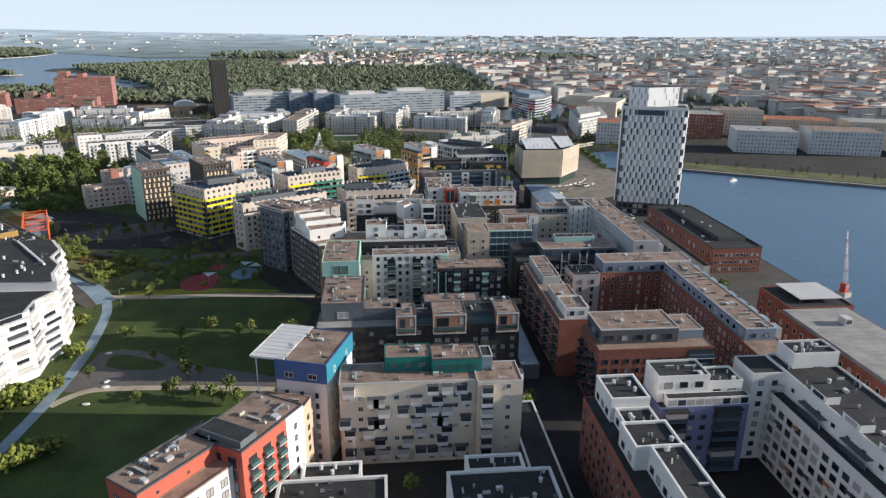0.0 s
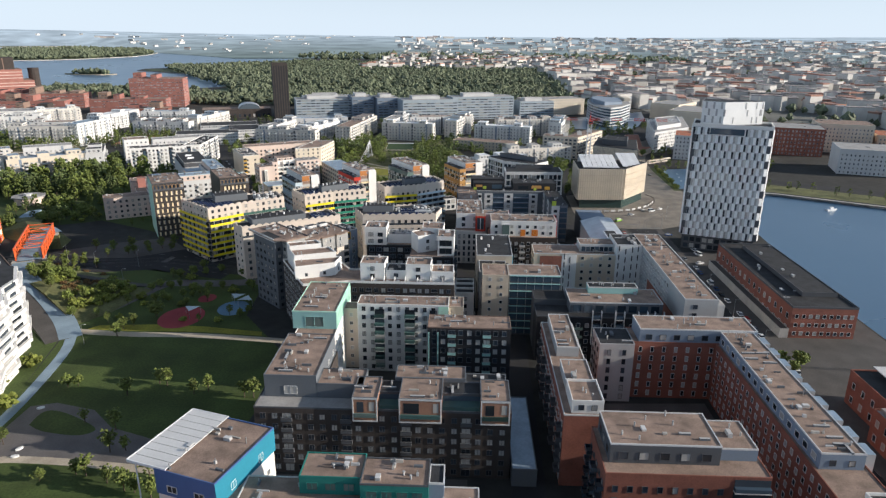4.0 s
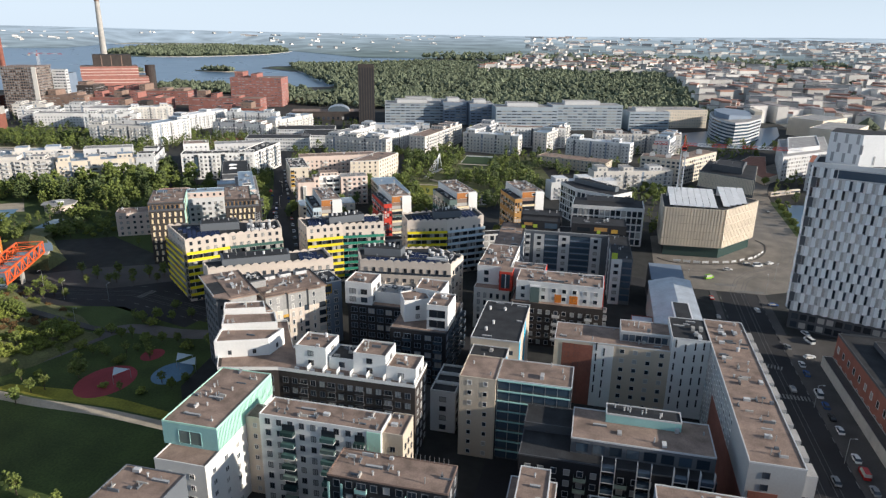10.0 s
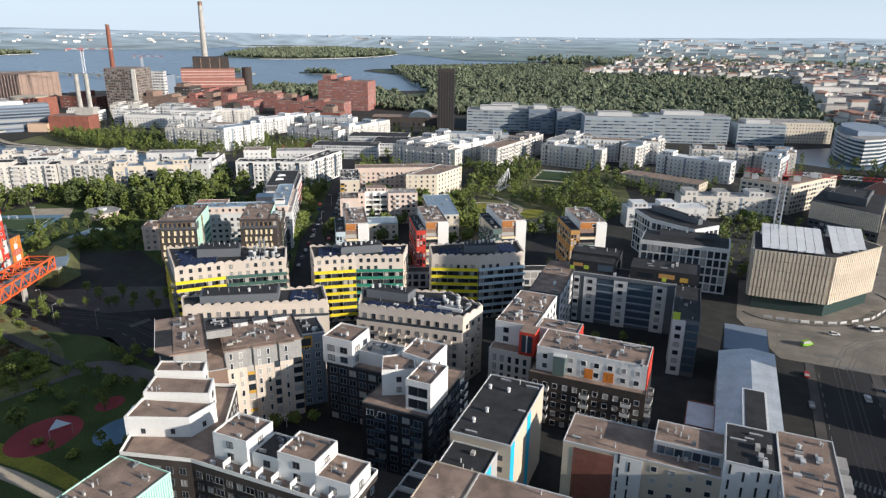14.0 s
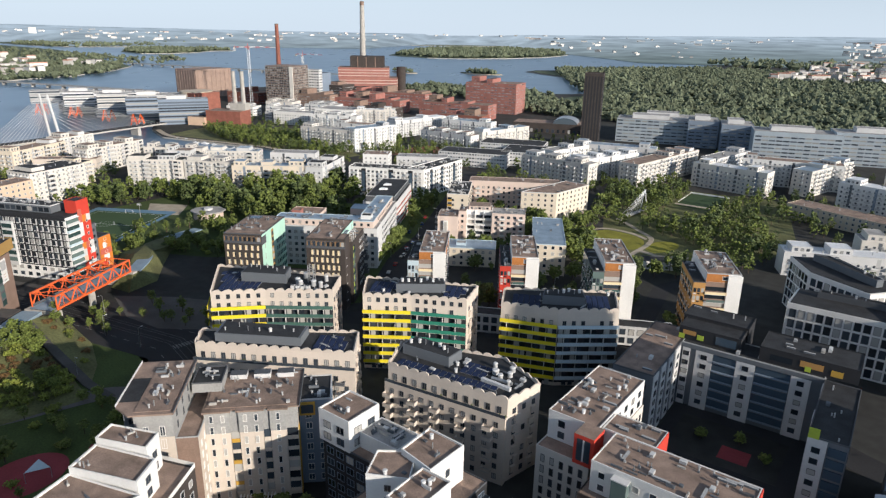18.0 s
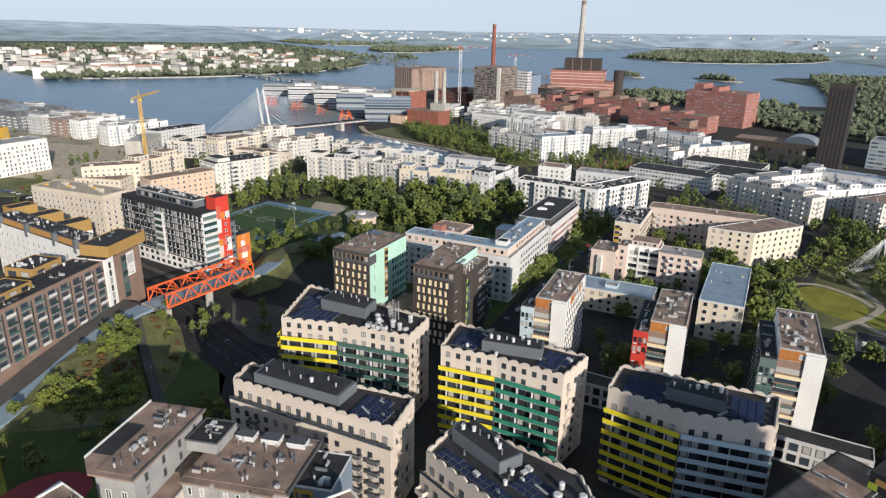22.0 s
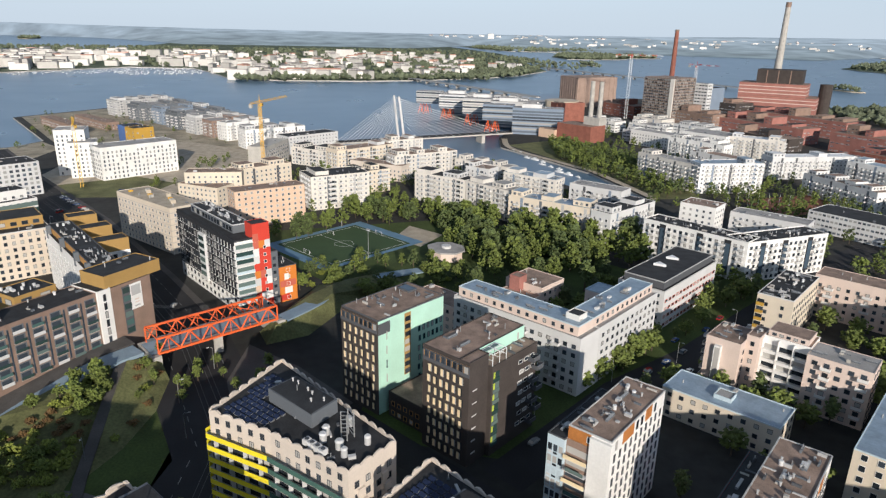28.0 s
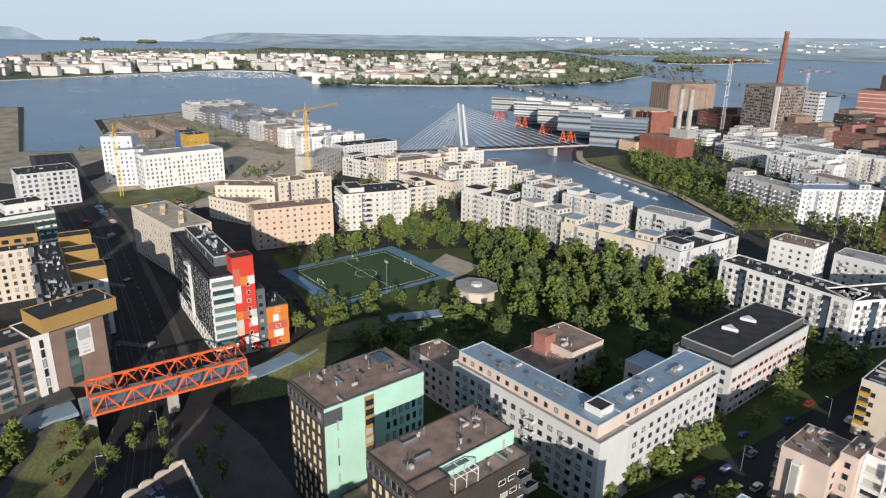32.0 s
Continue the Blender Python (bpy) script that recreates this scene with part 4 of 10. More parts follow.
b.add("parapet", MB().rod((-20, 42, 27.6), (4, 12, 27.6), .5, "white", 4), x=-130, y=235)

b = Bld("apartment_block", "salmon-red apartment block with white end wall and glazed stair strips", -31.3, 134.8, -31, near=True, seed=3)
b.vol(-7, 7, -10, 11, 27, wall="salmon", parm="dgrey").vents(9, (1, 3, 0))
b.win("S", sp=4, ww=2.2, wh=2.6)
b.band("E", 0, 27.1, "white", 0.12, "white_panel", 4, 10.5)
b.v = (-7, 7.12, -10, 11, 0, 27)
b.win("E", sp=3.2, ww=.9, wh=1.5, fm="dgrey", u0=4.2, u1=10.3)
b.v = (-7, 7, -10, 11, 0, 27)
for u in (-8.6, -4, .6):
    b.band("E", 1, 24.5, "black", .06, "stair_glazing", u, u + 2.6)
    for k in range(8):
        b.band("E", 1.2 + k * 3, 2.2 + k * 3, "glass_green", .9, "balcony_glass", u, u + 2.6)
        b.band("E", 1.0 + k * 3, 1.2 + k * 3, "lgrey", 1.0, "balcony_slab", u - .1, u + 2.7)
b.vol(-6, 6, -9, -4, 28.6, 27.2, wall="slate", roof="bitumen", par=.2)
b = Bld("apartment_block", "salmon-red apartment block with brown gravel roof and white courtyard wing", -44.6, 123.2, -36, near=True, seed=4)
b.vol(-4.8, 4.8, -12, 11.5, 27, wall="salmon", parm="dgrey").vents(12, (1, 3, 0))
b.win("S", sp=4, ww=1.4, wh=1.8)
b.win("E", sp=7, ww=.6, wh=.6, zb=24.6, fh=5)
b.vol(4.81, 9, -9, 7.5, 23.2, wall="white", roof="gravel", parm="brownbrick")
b.win("E", sp=3.4, ww=1.8, wh=2.0, fm="dgrey")
b = Bld("garden_terrace", "dark curved garage roof with white rails beside the park", -58, 128, -36, cat="terrace", seed=4)
b.vol(-5, 3, -14, 22, 3.2, wall="concrete", roof="bitumen", par=.3, parm="lgrey")
for x in (-4.8, 2.8):
    b.add("railing", MB().rod((x, -14, 4.3), (x, 22, 4.3), .06, "whitemetal").rod((x, -14, 3.9), (x, 22, 3.9), .04, "whitemetal"))

b = Bld("apartment_tower", "narrow white tower with blue penthouse under a slanted canopy", -19, 167, -17, near=True, seed=5)
b.vol(-7, 7, -10, 10, 24, wall="white", roof="gravel").win("E", sp=3.3, ww=1.1, wh=1.4, fm="white")
b.win("S", sp=3.5, ww=1.0, wh=1.6)
b.vol(-7.2, 7.2, -10.2, 10.2, 29.5, 24.1, wall="blue", roof="gravel", parm="blue").vents(7).win("S", sp=5, ww=2.4, wh=1.6, fm="white").win("E", sp=7, ww=1.6, wh=1.8, fm="white")
b.band("E", 24.2, 29.6, "teal", 0.1, "cladding")
mb = MB()
for i in range(9):
    mb.box(-14, -4.5, -10 + i * 2.25, -7.9 + i * 2.25, 29.9, 30.1, "lgrey")
mb.box(-14.1, -4.4, -10.1, -9.9, 29.6, 30.2, "whitemetal").box(-14.1, -4.4, 10.1, 10.3, 29.6, 30.2, "whitemetal").box(-14.2, -14, -10, 10.2, 29.6, 30.2, "whitemetal")
b.add("canopy", mb, "pale glass and metal roof canopy")
for y in (-9, 9):
    b.add("canopy_post", MB().rod((-13, y, 0), (-13, y, 29.8), 0.15, "whitemetal"))
b = Bld("apartment_block", "beige brick wing with brown gravel roof", -25, 152, -17, seed=6)
b.vol(-8, 5, -7, 4, 21, wall="peach").vents(4)
b.win("SE", sp=3.2, ww=1.3, wh=1.5)

b = Bld("apartment_block", "cream apartment block with glazed balconies and teal penthouse", 12, 157, near=True, seed=7)
b.vol(-12, 24, 154, 165, 24.3, wall="cream", parm="lgrey").vents(8, (1, 3, 0))
b.win("S", sp=3.0, ww=1.3, wh=1.4, fm="lgrey", skip=.3)
gb = MB().box(-1.5, 1.5, -1.4, -.004, -.15, 0, "lgrey").box(-1.5, -1.42, -1.4, -.004, 0, 2.5, "whitemetal").box(1.42, 1.5, -1.4, -.004, 0, 2.5, "whitemetal").box(-1.42, 1.42, -1.4, -1.34, 0, 1.0, "lgrey")
gb.box(-1.42, 1.42, -1.4, -1.34, 1.0, 2.4, "glass").box(-1.55, 1.55, -1.5, -.004, 2.5, 2.62, "dgrey")
gmesh = gb.mesh("glazed_balcony")
rb2 = random.Random(40)
for i, u in enumerate((-15.5, -10.5, -6.5, -1.5, 3.2, 6.4, 10.2, 14)):
    for k in range(7):
        if rb2.random() < .62:
            part("glazed_balcony", gmesh, b.e, at=b.at("S", u + (k % 2) * 1.2 * ((i % 2) * 2 - 1), 2.6 + k * 3.1, .002))
b.vol(24.01, 36, 152, 163, 24.6, wall="cream", parm="lgrey").vents(3)
b.win("S", sp=3.3, ww=1.3, wh=1.4, fm="lgrey", u0=-1, u1=5.5)
b.win("E", sp=3.5, ww=1.3, wh=1.4)
for k in range(7):
    part("glazed_balcony", gmesh, b.e, at=b.at("S", -3.4, 2.6 + k * 3.1, .002))
    part("glazed_balcony", gmesh, b.e, at=b.at("E", 1.5, 2.6 + k * 3.1, .002))
b.vol(0, 12.5, 160, 168, 28.3, 24.5, wall="seagreen", roof="gravel", parm="seagreen").vents(5)
b.win("S", sp=3.0, ww=2.2, wh=1.8, zb=25.4, gm="glass_green", fm="seagreen")
b.vol(12.51, 26, 158, 166.5, 28.5, 24.7, wall="seagreen", roof="gravel", parm="dgrey").vents(6)
b.win("S", sp=3.0, ww=2.2, wh=1.8, zb=25.4, gm="glass_green", fm="seagreen")
b.vol(26.01, 29, 159, 165, 28.4, 24.7, wall="bluegrey", roof="bitumen", parm="lgrey")

for x0, x1, lab in ((-25, 0, 1), (14, 39, 2)):
    b = Bld("courtyard_building", "low flat-roofed courtyard building with white parapets", (x0 + x1) / 2, 125, seed=10 + lab)
    b.vol(x0, x1, 112, 132, 12, wall="white", roof="bitumen", par=0.8, pw=.7).vents(16, (0, 2, 4, 1))
    b.vol(x0 + 5, x1 - 6, 132.01, 138, 12, wall="white", roof="bitumen", par=0.8, pw=.7).vents(5, (0, 2, 4))
    b.win("S", sp=3)
b = Bld("garage_roof", "long low building with black roof and white edge", 40, 150, seed=13)
b.vol(36, 44, 112, 172, 6, wall="dgrey", roof="bitumen", par=.5, parm="white", pw=.6).win("W", sp=4)
flag = MB().rod((0, 0, 0), (0, 0, 16), 0.09, "whitemetal", 6, 0.05)
flag.rod((0, 0, 16), (0, 0, 16.25), 0.14, "whitemetal")
solo("flagpole", flag, "tall white flagpole in the courtyard", "flagpole", at=pose(-8, 141, 0))

b = Bld("apartment_block", "white terraced apartment block on a red brick base", 60, 128, seed=14)
b.vol(52, 65, 100, 150, 20, wall="brick", roof="bitumen").win("W", sp=3.2, ww=1.4, wh=1.6)
b.win("N", sp=3.2)
for x0, x1, y0, y1, z in ((55, 64.8, 138, 149.8, 26), (56, 64.8, 129, 137.9, 23.5), (54, 64.8, 119, 128.9, 25.5), (57, 64.8, 100.2, 118.9, 26)):
    b.vol(x0, x1, y0, y1, z, 20.2, wall="white", roof="bitumen", par=.8, pw=.5).vents(5, (0, 1, 2, 4)).win("WE", sp=3.4, ww=1.8, wh=1.7)
b.win("S", sp=3)
b = Bld("apartment_block", "white and violet apartment block with terraces and glazed balconies", 82, 149, seed=15)
b.vol(70, 94, 143, 155, 20, wall="violet", roof="bitumen").win("S", sp=3.0, ww=1.6, wh=1.5)
for u0, u1 in ((-10.5, -4.8), (2.6, 9.6)):
    for k in range(6):
        z = 1.6 + k * 3.0
        b.band("S", z, z + .2, "dgrey", 1.7, "balcony_slab", u0, u1)
        b.band("S", z + .2, z + 1.1, "glass_blue", 1.65, "balcony_glass", u0 + .1, u1 - .1)
        b.band("S", z + 1.15, z + 2.7, "glass", 1.5, "balcony_glazing", u0 + .2, u1 - .3)
    b.band("S", 19.6, 19.9, "black", 2.0, "balcony_roof", u0 - .2, u1 + .2)
b.vol(72, 94, 143.2, 145.9, 22.6, 20.2, wall="white", roof="bitumen", par=.2)
for k in range(9):
    b.band("S", 20.7, 22.3, "glass", .06, "glazing", -10.6 + k * 2.4, -8.6 + k * 2.4)
b.vol(70.2, 84, 146, 154.8, 27, 20.2, wall="white", roof="bitumen", par=.8).vents(6).win("S", sp=4, ww=2.2, wh=1.7)
b.vol(84.1, 93.8, 147, 154.8, 24.5, 20.2, wall="white", roof="bitumen", par=.8).vents(4).win("S", sp=4, ww=2.2, wh=1.7)
b = Bld("apartment_block", "long white apartment block with dark window grid", 110, 120, seed=16)
b.vol(97, 106, 148, 158, 26, wall="white", roof="bitumen").win("S", sp=3, bal=3)
b.vol(106.01, 122, 60, 158, 26, wall="white", roof="bitumen", par=.8).vents(26, (0, 1, 2, 4))
b.win("W", sp=5.2, ww=1.6, wh=1.3, zb=22.6, fm="lgrey")
b.vol(102.4, 106, 60, 147.6, 20.6, wall="white", roof="bitumen", par=.3).win("W", sp=3.5, ww=2.5, wh=2.1, fm="lgrey")
for k in range(6):
    for i in range(12):
        if (k * 5 + i * 3) % 4 == 0:
            b.band("W", 1.7 + k * 3.1, 2.6 + k * 3.1, "rustpanel" if i % 2 else "glass_blue", .14, "loggia_front", -40 + i * 7, -37.6 + i * 7)
for k in range(5):
    b.add("terrace_canopy", MB().box(104.2, 106, 66 + k * 16, 75 + k * 16, 23.1, 23.35, "dgrey").box(104.2, 104.26, 66 + k * 16, 75 + k * 16, 20.8, 22, "glass_blue").box(104.3, 104.45, 66 + k * 16, 66.15 + k * 16, 20.8, 23.1, "lgrey").box(104.3, 104.45, 74.85 + k * 16, 75 + k * 16, 20.8, 23.1, "lgrey"), "terrace canopy with glass rail")
b.vol(109, 121.8, 150, 157.8, 30, 26.2, wall="white", roof="bitumen", par=.8).vents(10, (0, 2, 1))
b.v = (106.01 - b.ox, 122 - b.ox, 60 - b.oy, 158 - b.oy, 0, 26)
for k in range(6):
    b.add("roof_box", MB().box(106.3, 110, 72 + k * 12, 78 + k * 12, 26.1, 28.2, "white", top="bitumen").box(106.2, 106.29, 73 + k * 12, 77 + k * 12, 26.6, 27.9, "glass"))

# dark brick block with copper-brown roofs
b = Bld("apartment_block", "dark brick apartment block with grey penthouses and brown roofs", 10, 208, near=True, seed=17)
b.vol(-22, 45, 199, 212, 19.5, wall="darkbrick", roof="greyroof", parm="dgrey")
b.win("S", sp=3.0, ww=1.5, wh=1.7, fm="dgrey", bal=5, off=2, balm=("dgrey", "dgrey"), depth=.6)
b.win("W", sp=3.0, ww=1.4, wh=1.6, fm="lgrey")
b.win("E", sp=3.0, ww=1.4, wh=1.6, fm="lgrey")
b.vol(-21, -6, 212.01, 231, 19.5, wall="darkbrick", roof="greyroof").win("W", sp=3.0, ww=1.4, wh=1.6, fm="lgrey")
b.vol(-20.5, -6.5, 204.5, 230, 25.8, 19.7, wall="slate", roof="gravel", parm="slate").vents(14).win("S", sp=6.5, ww=3.6, wh=2.4, fm="lgrey", zb=20.6)
b.win("E", sp=5, ww=1.6, wh=1.6, fm="lgrey", zb=21)
b.vol(-6.4, 6, 204.5, 213, 23.6, 19.7, wall="slate", roof="gravel", parm="slate").vents(6)
for x0, x1 in ((4, 10.5), (16, 27), (37, 44.5)):
    b.vol(x0, x1, 198.05, 209, 23.6, 16.9, wall="terracotta", roof="gravel", parm="slate").vents(4)
    w = (x1 - x0) / 2
    for u0, u1, z0, z1 in ((-w, -w + .35, 16.9, 23.9), (w - .35, w, 16.9, 23.9), (-w + .35, w - .35, 16.9, 17.3), (-w + .35, w - .35, 23.4, 23.9)):
        b.band("S", z0, z1, "lgrey", .14, "frame", u0, u1)
    b.band("S", 18.3, 19.4, "glass_green", .5, "railing", -w + .4, w - .4)
    b.band("S", 19.6, 22.6, "glass", .05, "glazing", -w + 1.2, -.3)
    b.band("S", 20, 22.6, "glass", .05, "glazing", w - 2.2, w - .8)
for x0, x1 in ((10.51, 15.99), (27.01, 36.99)):
    b.vol(x0, x1, 203, 208.9, 22.6, 19.7, wall="dgrey", roof="bitumen", parm="dgrey").vents(2)
    b.band("S", 20, 22.2, "glass_blue", .06, "glazing")
    w = (x1 - x0) / 2
    b.band("S", 19.7, 20.8, "glass_green", 3.2, "railing", -w + .1, w - .1)
b.vol(14, 33, 209.01, 216, 23.6, 19.7, wall="slate", roof="gravel", parm="slate").vents(6)
b.vol(33.01, 44, 209.01, 214, 22.6, 19.7, wall="slate", roof="bitumen", parm="slate").vents(2)
b = Bld("low_building", "low blue-grey roof beside the dark brick block", 48, 215, seed=18)
b.vol(45.5, 52, 196, 232, 5, wall="slate", roof="metalroof")

# mint and white block
b = Bld("apartment_block", "white corner tower with mint green glazed top floors", -15, 258, near=True, seed=19)
b.vol(-22, -9, 240, 272, 20, wall="white", roof="gravel").win("S", sp=5, ww=1.2, wh=1.4, fm="white").win("E", sp=5, ww=1.4, wh=1.4, fm="white").win("W", sp=3.2)
b.vol(-23.5, -9.2, 246, 272.5, 26, 20.2, wall="aqua", roof="gravel", parm="mint", par=.4).vents(13).win("S", sp=7.5, ww=6.0, wh=3.6, zb=20.9, gm="glass_green", fm="aqua").win("W", sp=3, ww=2, wh=3, gm="glass_green", fm="aqua")
mb = MB()
for i in range(44):
    mb.box(-9.19, -9.02, 246.2 + i * .6, 246.5 + i * .6, 20.2, 25.9, "mint")
b.add("cladding", mb, "vertical mint metal battens")
b = Bld("apartment_block", "white and grey apartment block with stacked glass balconies", 12, 260, near=True, seed=20)
b.vol(-4, 27, 256, 264, 24.8, wall="white", roof="gravel").vents(12)
b.win("S", sp=2.9, ww=1.3, wh=1.6, fm="dgrey")
for u0, u1 in ((-9.6, -6.2), (.6, 4.2), (9, 11.6)):
    for k in range(7):
        z = 1.9 + k * 3.1
        b.band("S", z, z + .18, "lgrey", 1.5, "balcony_slab", u0, u1)
        b.band("S", z + .18, z + 1.2, "glass_green", 1.45, "balcony_glass", u0 + .05, u1 - .05)
        b.band("S", z + 1.25, z + 2.8, "glass", .3, "balcony_glazing", u0 + .1, u1 - .1)
b.band("S", 17.4, 24.7, "mint", .16, "mint_panel", 12, 15.4)
b.vol(27.01, 32, 257, 266, 24, wall="tan", roof="gravel").vents(2)
b.win("SE", sp=2.5, ww=1.2, wh=1.4)
b.vol(-9, -4.01, 258, 264, 22, wall="beige", roof="gravel").win("S", sp=2.4, ww=1.1, wh=1.3, fm="lgrey")
b = Bld("apartment_block", "black brick apartment block with mint framed loggias", 34, 243, near=True, seed=21)
b.vol(21, 47, 238.5, 248, 25, wall="black", roof="gravel", parm="brownbrick", par=.4).vents(10)
b.win("S", sp=2.6, ww=1.5, wh=1.8, fm="slate", mull=False, bal=4, off=2, balm=("aqua", "dgrey"), depth=.8)
b.win("E", sp=3, ww=1.3, wh=1.6, fm="lgrey")
b.band("S", 3, 23.5, "aqua", .3, "loggia_frame", -12.9, -12.5)
b.band("S", 3, 23.5, "aqua", .3, "loggia_frame", -10.0, -9.6)
for i in range(22):
    b.add("roof_fence_post", MB().rod((23 + i * 1.05, 247.8, 25.4), (23 + i * 1.05, 247.8, 26.8), .05, "steel", 4))

b = Bld("apartment_block", "tan tower with blue-green glazed balconies", 54, 293, seed=22)
b.vol(39, 49, 287, 300, 24.6, wall="tan", roof="gravel").win("S", sp=3.2, ww=1.2, wh=1.4, fm="lgrey").vents(2).win("W", sp=3.2, ww=1.1, wh=1.4)
b.vol(49.01, 69, 288, 300, 24.6, wall="dgrey", roof="gravel", parm="lgrey").vents(6)
for k in range(8):
    b.band("S", .6 + 3.1 * k, 2.7 + 3.1 * k, "glass_blue", .12, "glazing", -9.6, 9.8)
    b.band("S", 2.75 + 3.1 * k, 3.0 + 3.1 * k, "aqua", .5, "balcony_slab", -9.6, 9.8)
for i in range(7):
    b.band("S", .5, 24.4, "steel", .18, "mullion", -9.7 + i * 3.2, -9.55 + i * 3.2)
b.win("E", sp=3.2, ww=1.4, wh=1.5)
b = Bld("apartment_block", "beige block with bright cyan stair bands and black roof", 45, 322, seed=23)
b.vol(37, 52, 313, 343, 23.8, wall="tan", roof="bitumen", parm="lgrey").vents(9, (1, 2, 0, 3))
b.band("E", 0, 23.8, "cyan", .12, "cyan_panel", -14.9, -12)
b.band("E", 0, 23.8, "cyan", .12, "cyan_panel", -1, 2)
b.win("S", sp=3, ww=1.2, wh=1.4)
b.vol(38, 49, 300.01, 312.9, 21.5, wall="grey", roof="bitumen", parm="lgrey").vents(5)
b.win("W", sp=3)
b.band("E", 0, 21.5, "cyan", .12, "cyan_panel", -2, 1.5)

b = Bld("apartment_block", "dark brick block with grey glazed terraces and brown roof", 80, 275, seed=24)
b.vol(58, 103, 267, 278, 17, wall="black", roof="bitumen", parm="dgrey").win("S", sp=3.0, ww=1.5, wh=1.7, fm="lgrey", bal=3, off=1, balm=("glass_green", "dgrey"))
b.win("E", sp=3, ww=1.5, wh=1.6)
for u in (-1.5, 6.5, 14.5, 20.2):
    for k in range(4):
        z = 7.6 + k * 3.1
        b.band("S", z, z + .2, "lgrey", 1.5, "balcony_slab", u - 1.5, u + 1.5)
        b.band("S", z + .2, z + 1.2, "glass_blue", 1.45, "balcony_glass", u - 1.4, u + 1.4)
    for q in (-1.6, 1.5):
        b.band("S", 7.4, 20.2, "lgrey", 1.55, "balcony_frame", u + q, u + q + .12)
b.vol(70, 103, 271, 285, 21, 17.2, wall="slate", roof="gravel", parm="lgrey").vents(10).win("S", sp=3.6, ww=3.0, wh=2.6, zb=17.7, fm="dgrey", gm="glass_blue")
b.vol(78, 96, 280, 285, 23.4, 21.2, wall="aqua", roof="bitumen", parm="lgrey").vents(8, (0, 4))
b.vol(58, 70, 278.01, 287, 19, wall="dgrey", roof="bitumen")

# long block along the harbour street
b = Bld("apartment_block", "long red brick and grey block with brown roof along the street", 115, 304, seed=25)
b.vol(108, 119.5, 264, 341, 26, wall="grey", roof="gravel", parm="lgrey").vents(34, (0, 1, 3, 4, 2))
b.win("W", sp=3.2, ww=1.2, wh=1.7, u0=-38, u1=20, fm="white")
b.win("E", sp=3.2, ww=1.3, wh=1.6, fm="lgrey")
b.band("W", 0, 16, "brick", .14, "brick_panel", -8, 38)
b.band("S", 0, 19, "brick", .14, "brick_panel", -5, 1)
b.win("S", sp=3.3, ww=1.6, wh=1.6, u0=-5, u1=1)
for k in range(11):
    b.add("dormer", MB().prism([(119.55, 266 + k * 6.9), (122.6, 266 + k * 6.9), (122.6, 271 + k * 6.9), (119.55, 271 + k * 6.9)], 18, 23.5, "grey", top="greyroof"), "grey street-side bay with flat top")

b = Bld("apartment_block", "apartment row with brick, tan and white slatted fronts", 80, 329, seed=26)
b.vol(97.01, 107.9, 323, 339, 26.4, wall="white", roof="bitumen", parm="lgrey").vents(8, (1, 3))
for u0 in (-4.4, -1.6, 1.2, 3.6):
    for k in range(6):
        b.add("slot_window", MB().box(102.4 + u0, 102.85 + u0, 322.85, 322.98, 2.6 + k * 3.9 + (u0 % 2), 5 + k * 3.9 + (u0 % 2), "black"))
b.vol(82, 97, 327, 336, 25, 21.9, wall="grey", roof="gravel", parm="lgrey").vents(6).win("S", sp=1.9, ww=1.7, wh=2.0, fm="dgrey", gm="glass_blue", zb=22.3)
b.vol(62, 97, 323, 336, 21.8, wall="tan", roof="gravel", parm="lgrey").vents(12)
b.band("S", 0, 21, "brick", .12, "brick_panel", -15, -5.6)
b.band("S", 0, 21.6, "white", .14, "white_panel", -5.5, .8)
for u0 in (-4.2, -1.8):
    for k in range(5):
        b.add("slot_window", MB().box(80 - .99 + u0, 80 - .55 + u0, 322.8, 322.98, 3 + k * 3.7 + (u0 % 2), 5.6 + k * 3.7 + (u0 % 2), "black"))
b.win("S", sp=3.6, ww=1.4, wh=1.5, u0=1.4, u1=17, fm="lgrey")
b.win("S", sp=3, ww=1.6, wh=1.5, u0=-15, u1=-9)
b.win("W", sp=3)
b = Bld("metal_roofed_hall", "hall with bent pale metal roof and long black skylight", 104, 380, seed=27)
b.vol(96, 112, 351, 408, 13, wall="grey", roof="palemetal", par=0)
b.win("E", sp=4, ww=2, wh=2)
b.vol(97, 111.5, 412, 434.5, 12.6, wall="dgrey", roof="bluegrey", par=0).win("E", sp=4, ww=2, wh=2)
mb = MB()
mb.poly([(95.6, 350.6, 13.3), (105, 350.6, 16), (105, 408.4, 16), (95.6, 408.4, 13.3)], "palemetal")
mb.poly([(105, 350.6, 16), (112.4, 350.6, 15.2), (112.4, 408.4, 15.2), (105, 408.4, 16)], "palemetal")
mb.poly([(95.6, 350.6, 13.2), (112.4, 350.6, 13.2), (112.4, 350.6, 15.2), (105, 350.6, 16)], "grey")
# east edge in whiter metal: sunlight on that side put into the colour
mb.poly([(112.4, 350.6, 13), (112.4, 408.4, 13), (112.4, 408.4, 15.2), (112.4, 350.6, 15.2)], "whitemetal")
b.add("metal_roof", mb, "pale folded metal roof")
b.add("skylight", MB().box(102.2, 108.6, 352, 378, 16.05, 16.7, "whitemetal").box(102.8, 108, 352.6, 377.4, 16.7, 16.8, "bitumen"), "black flat roof light with white edge")
b.vol(88, 95.9, 362, 376, 10, wall="brick", roof="palemetal")

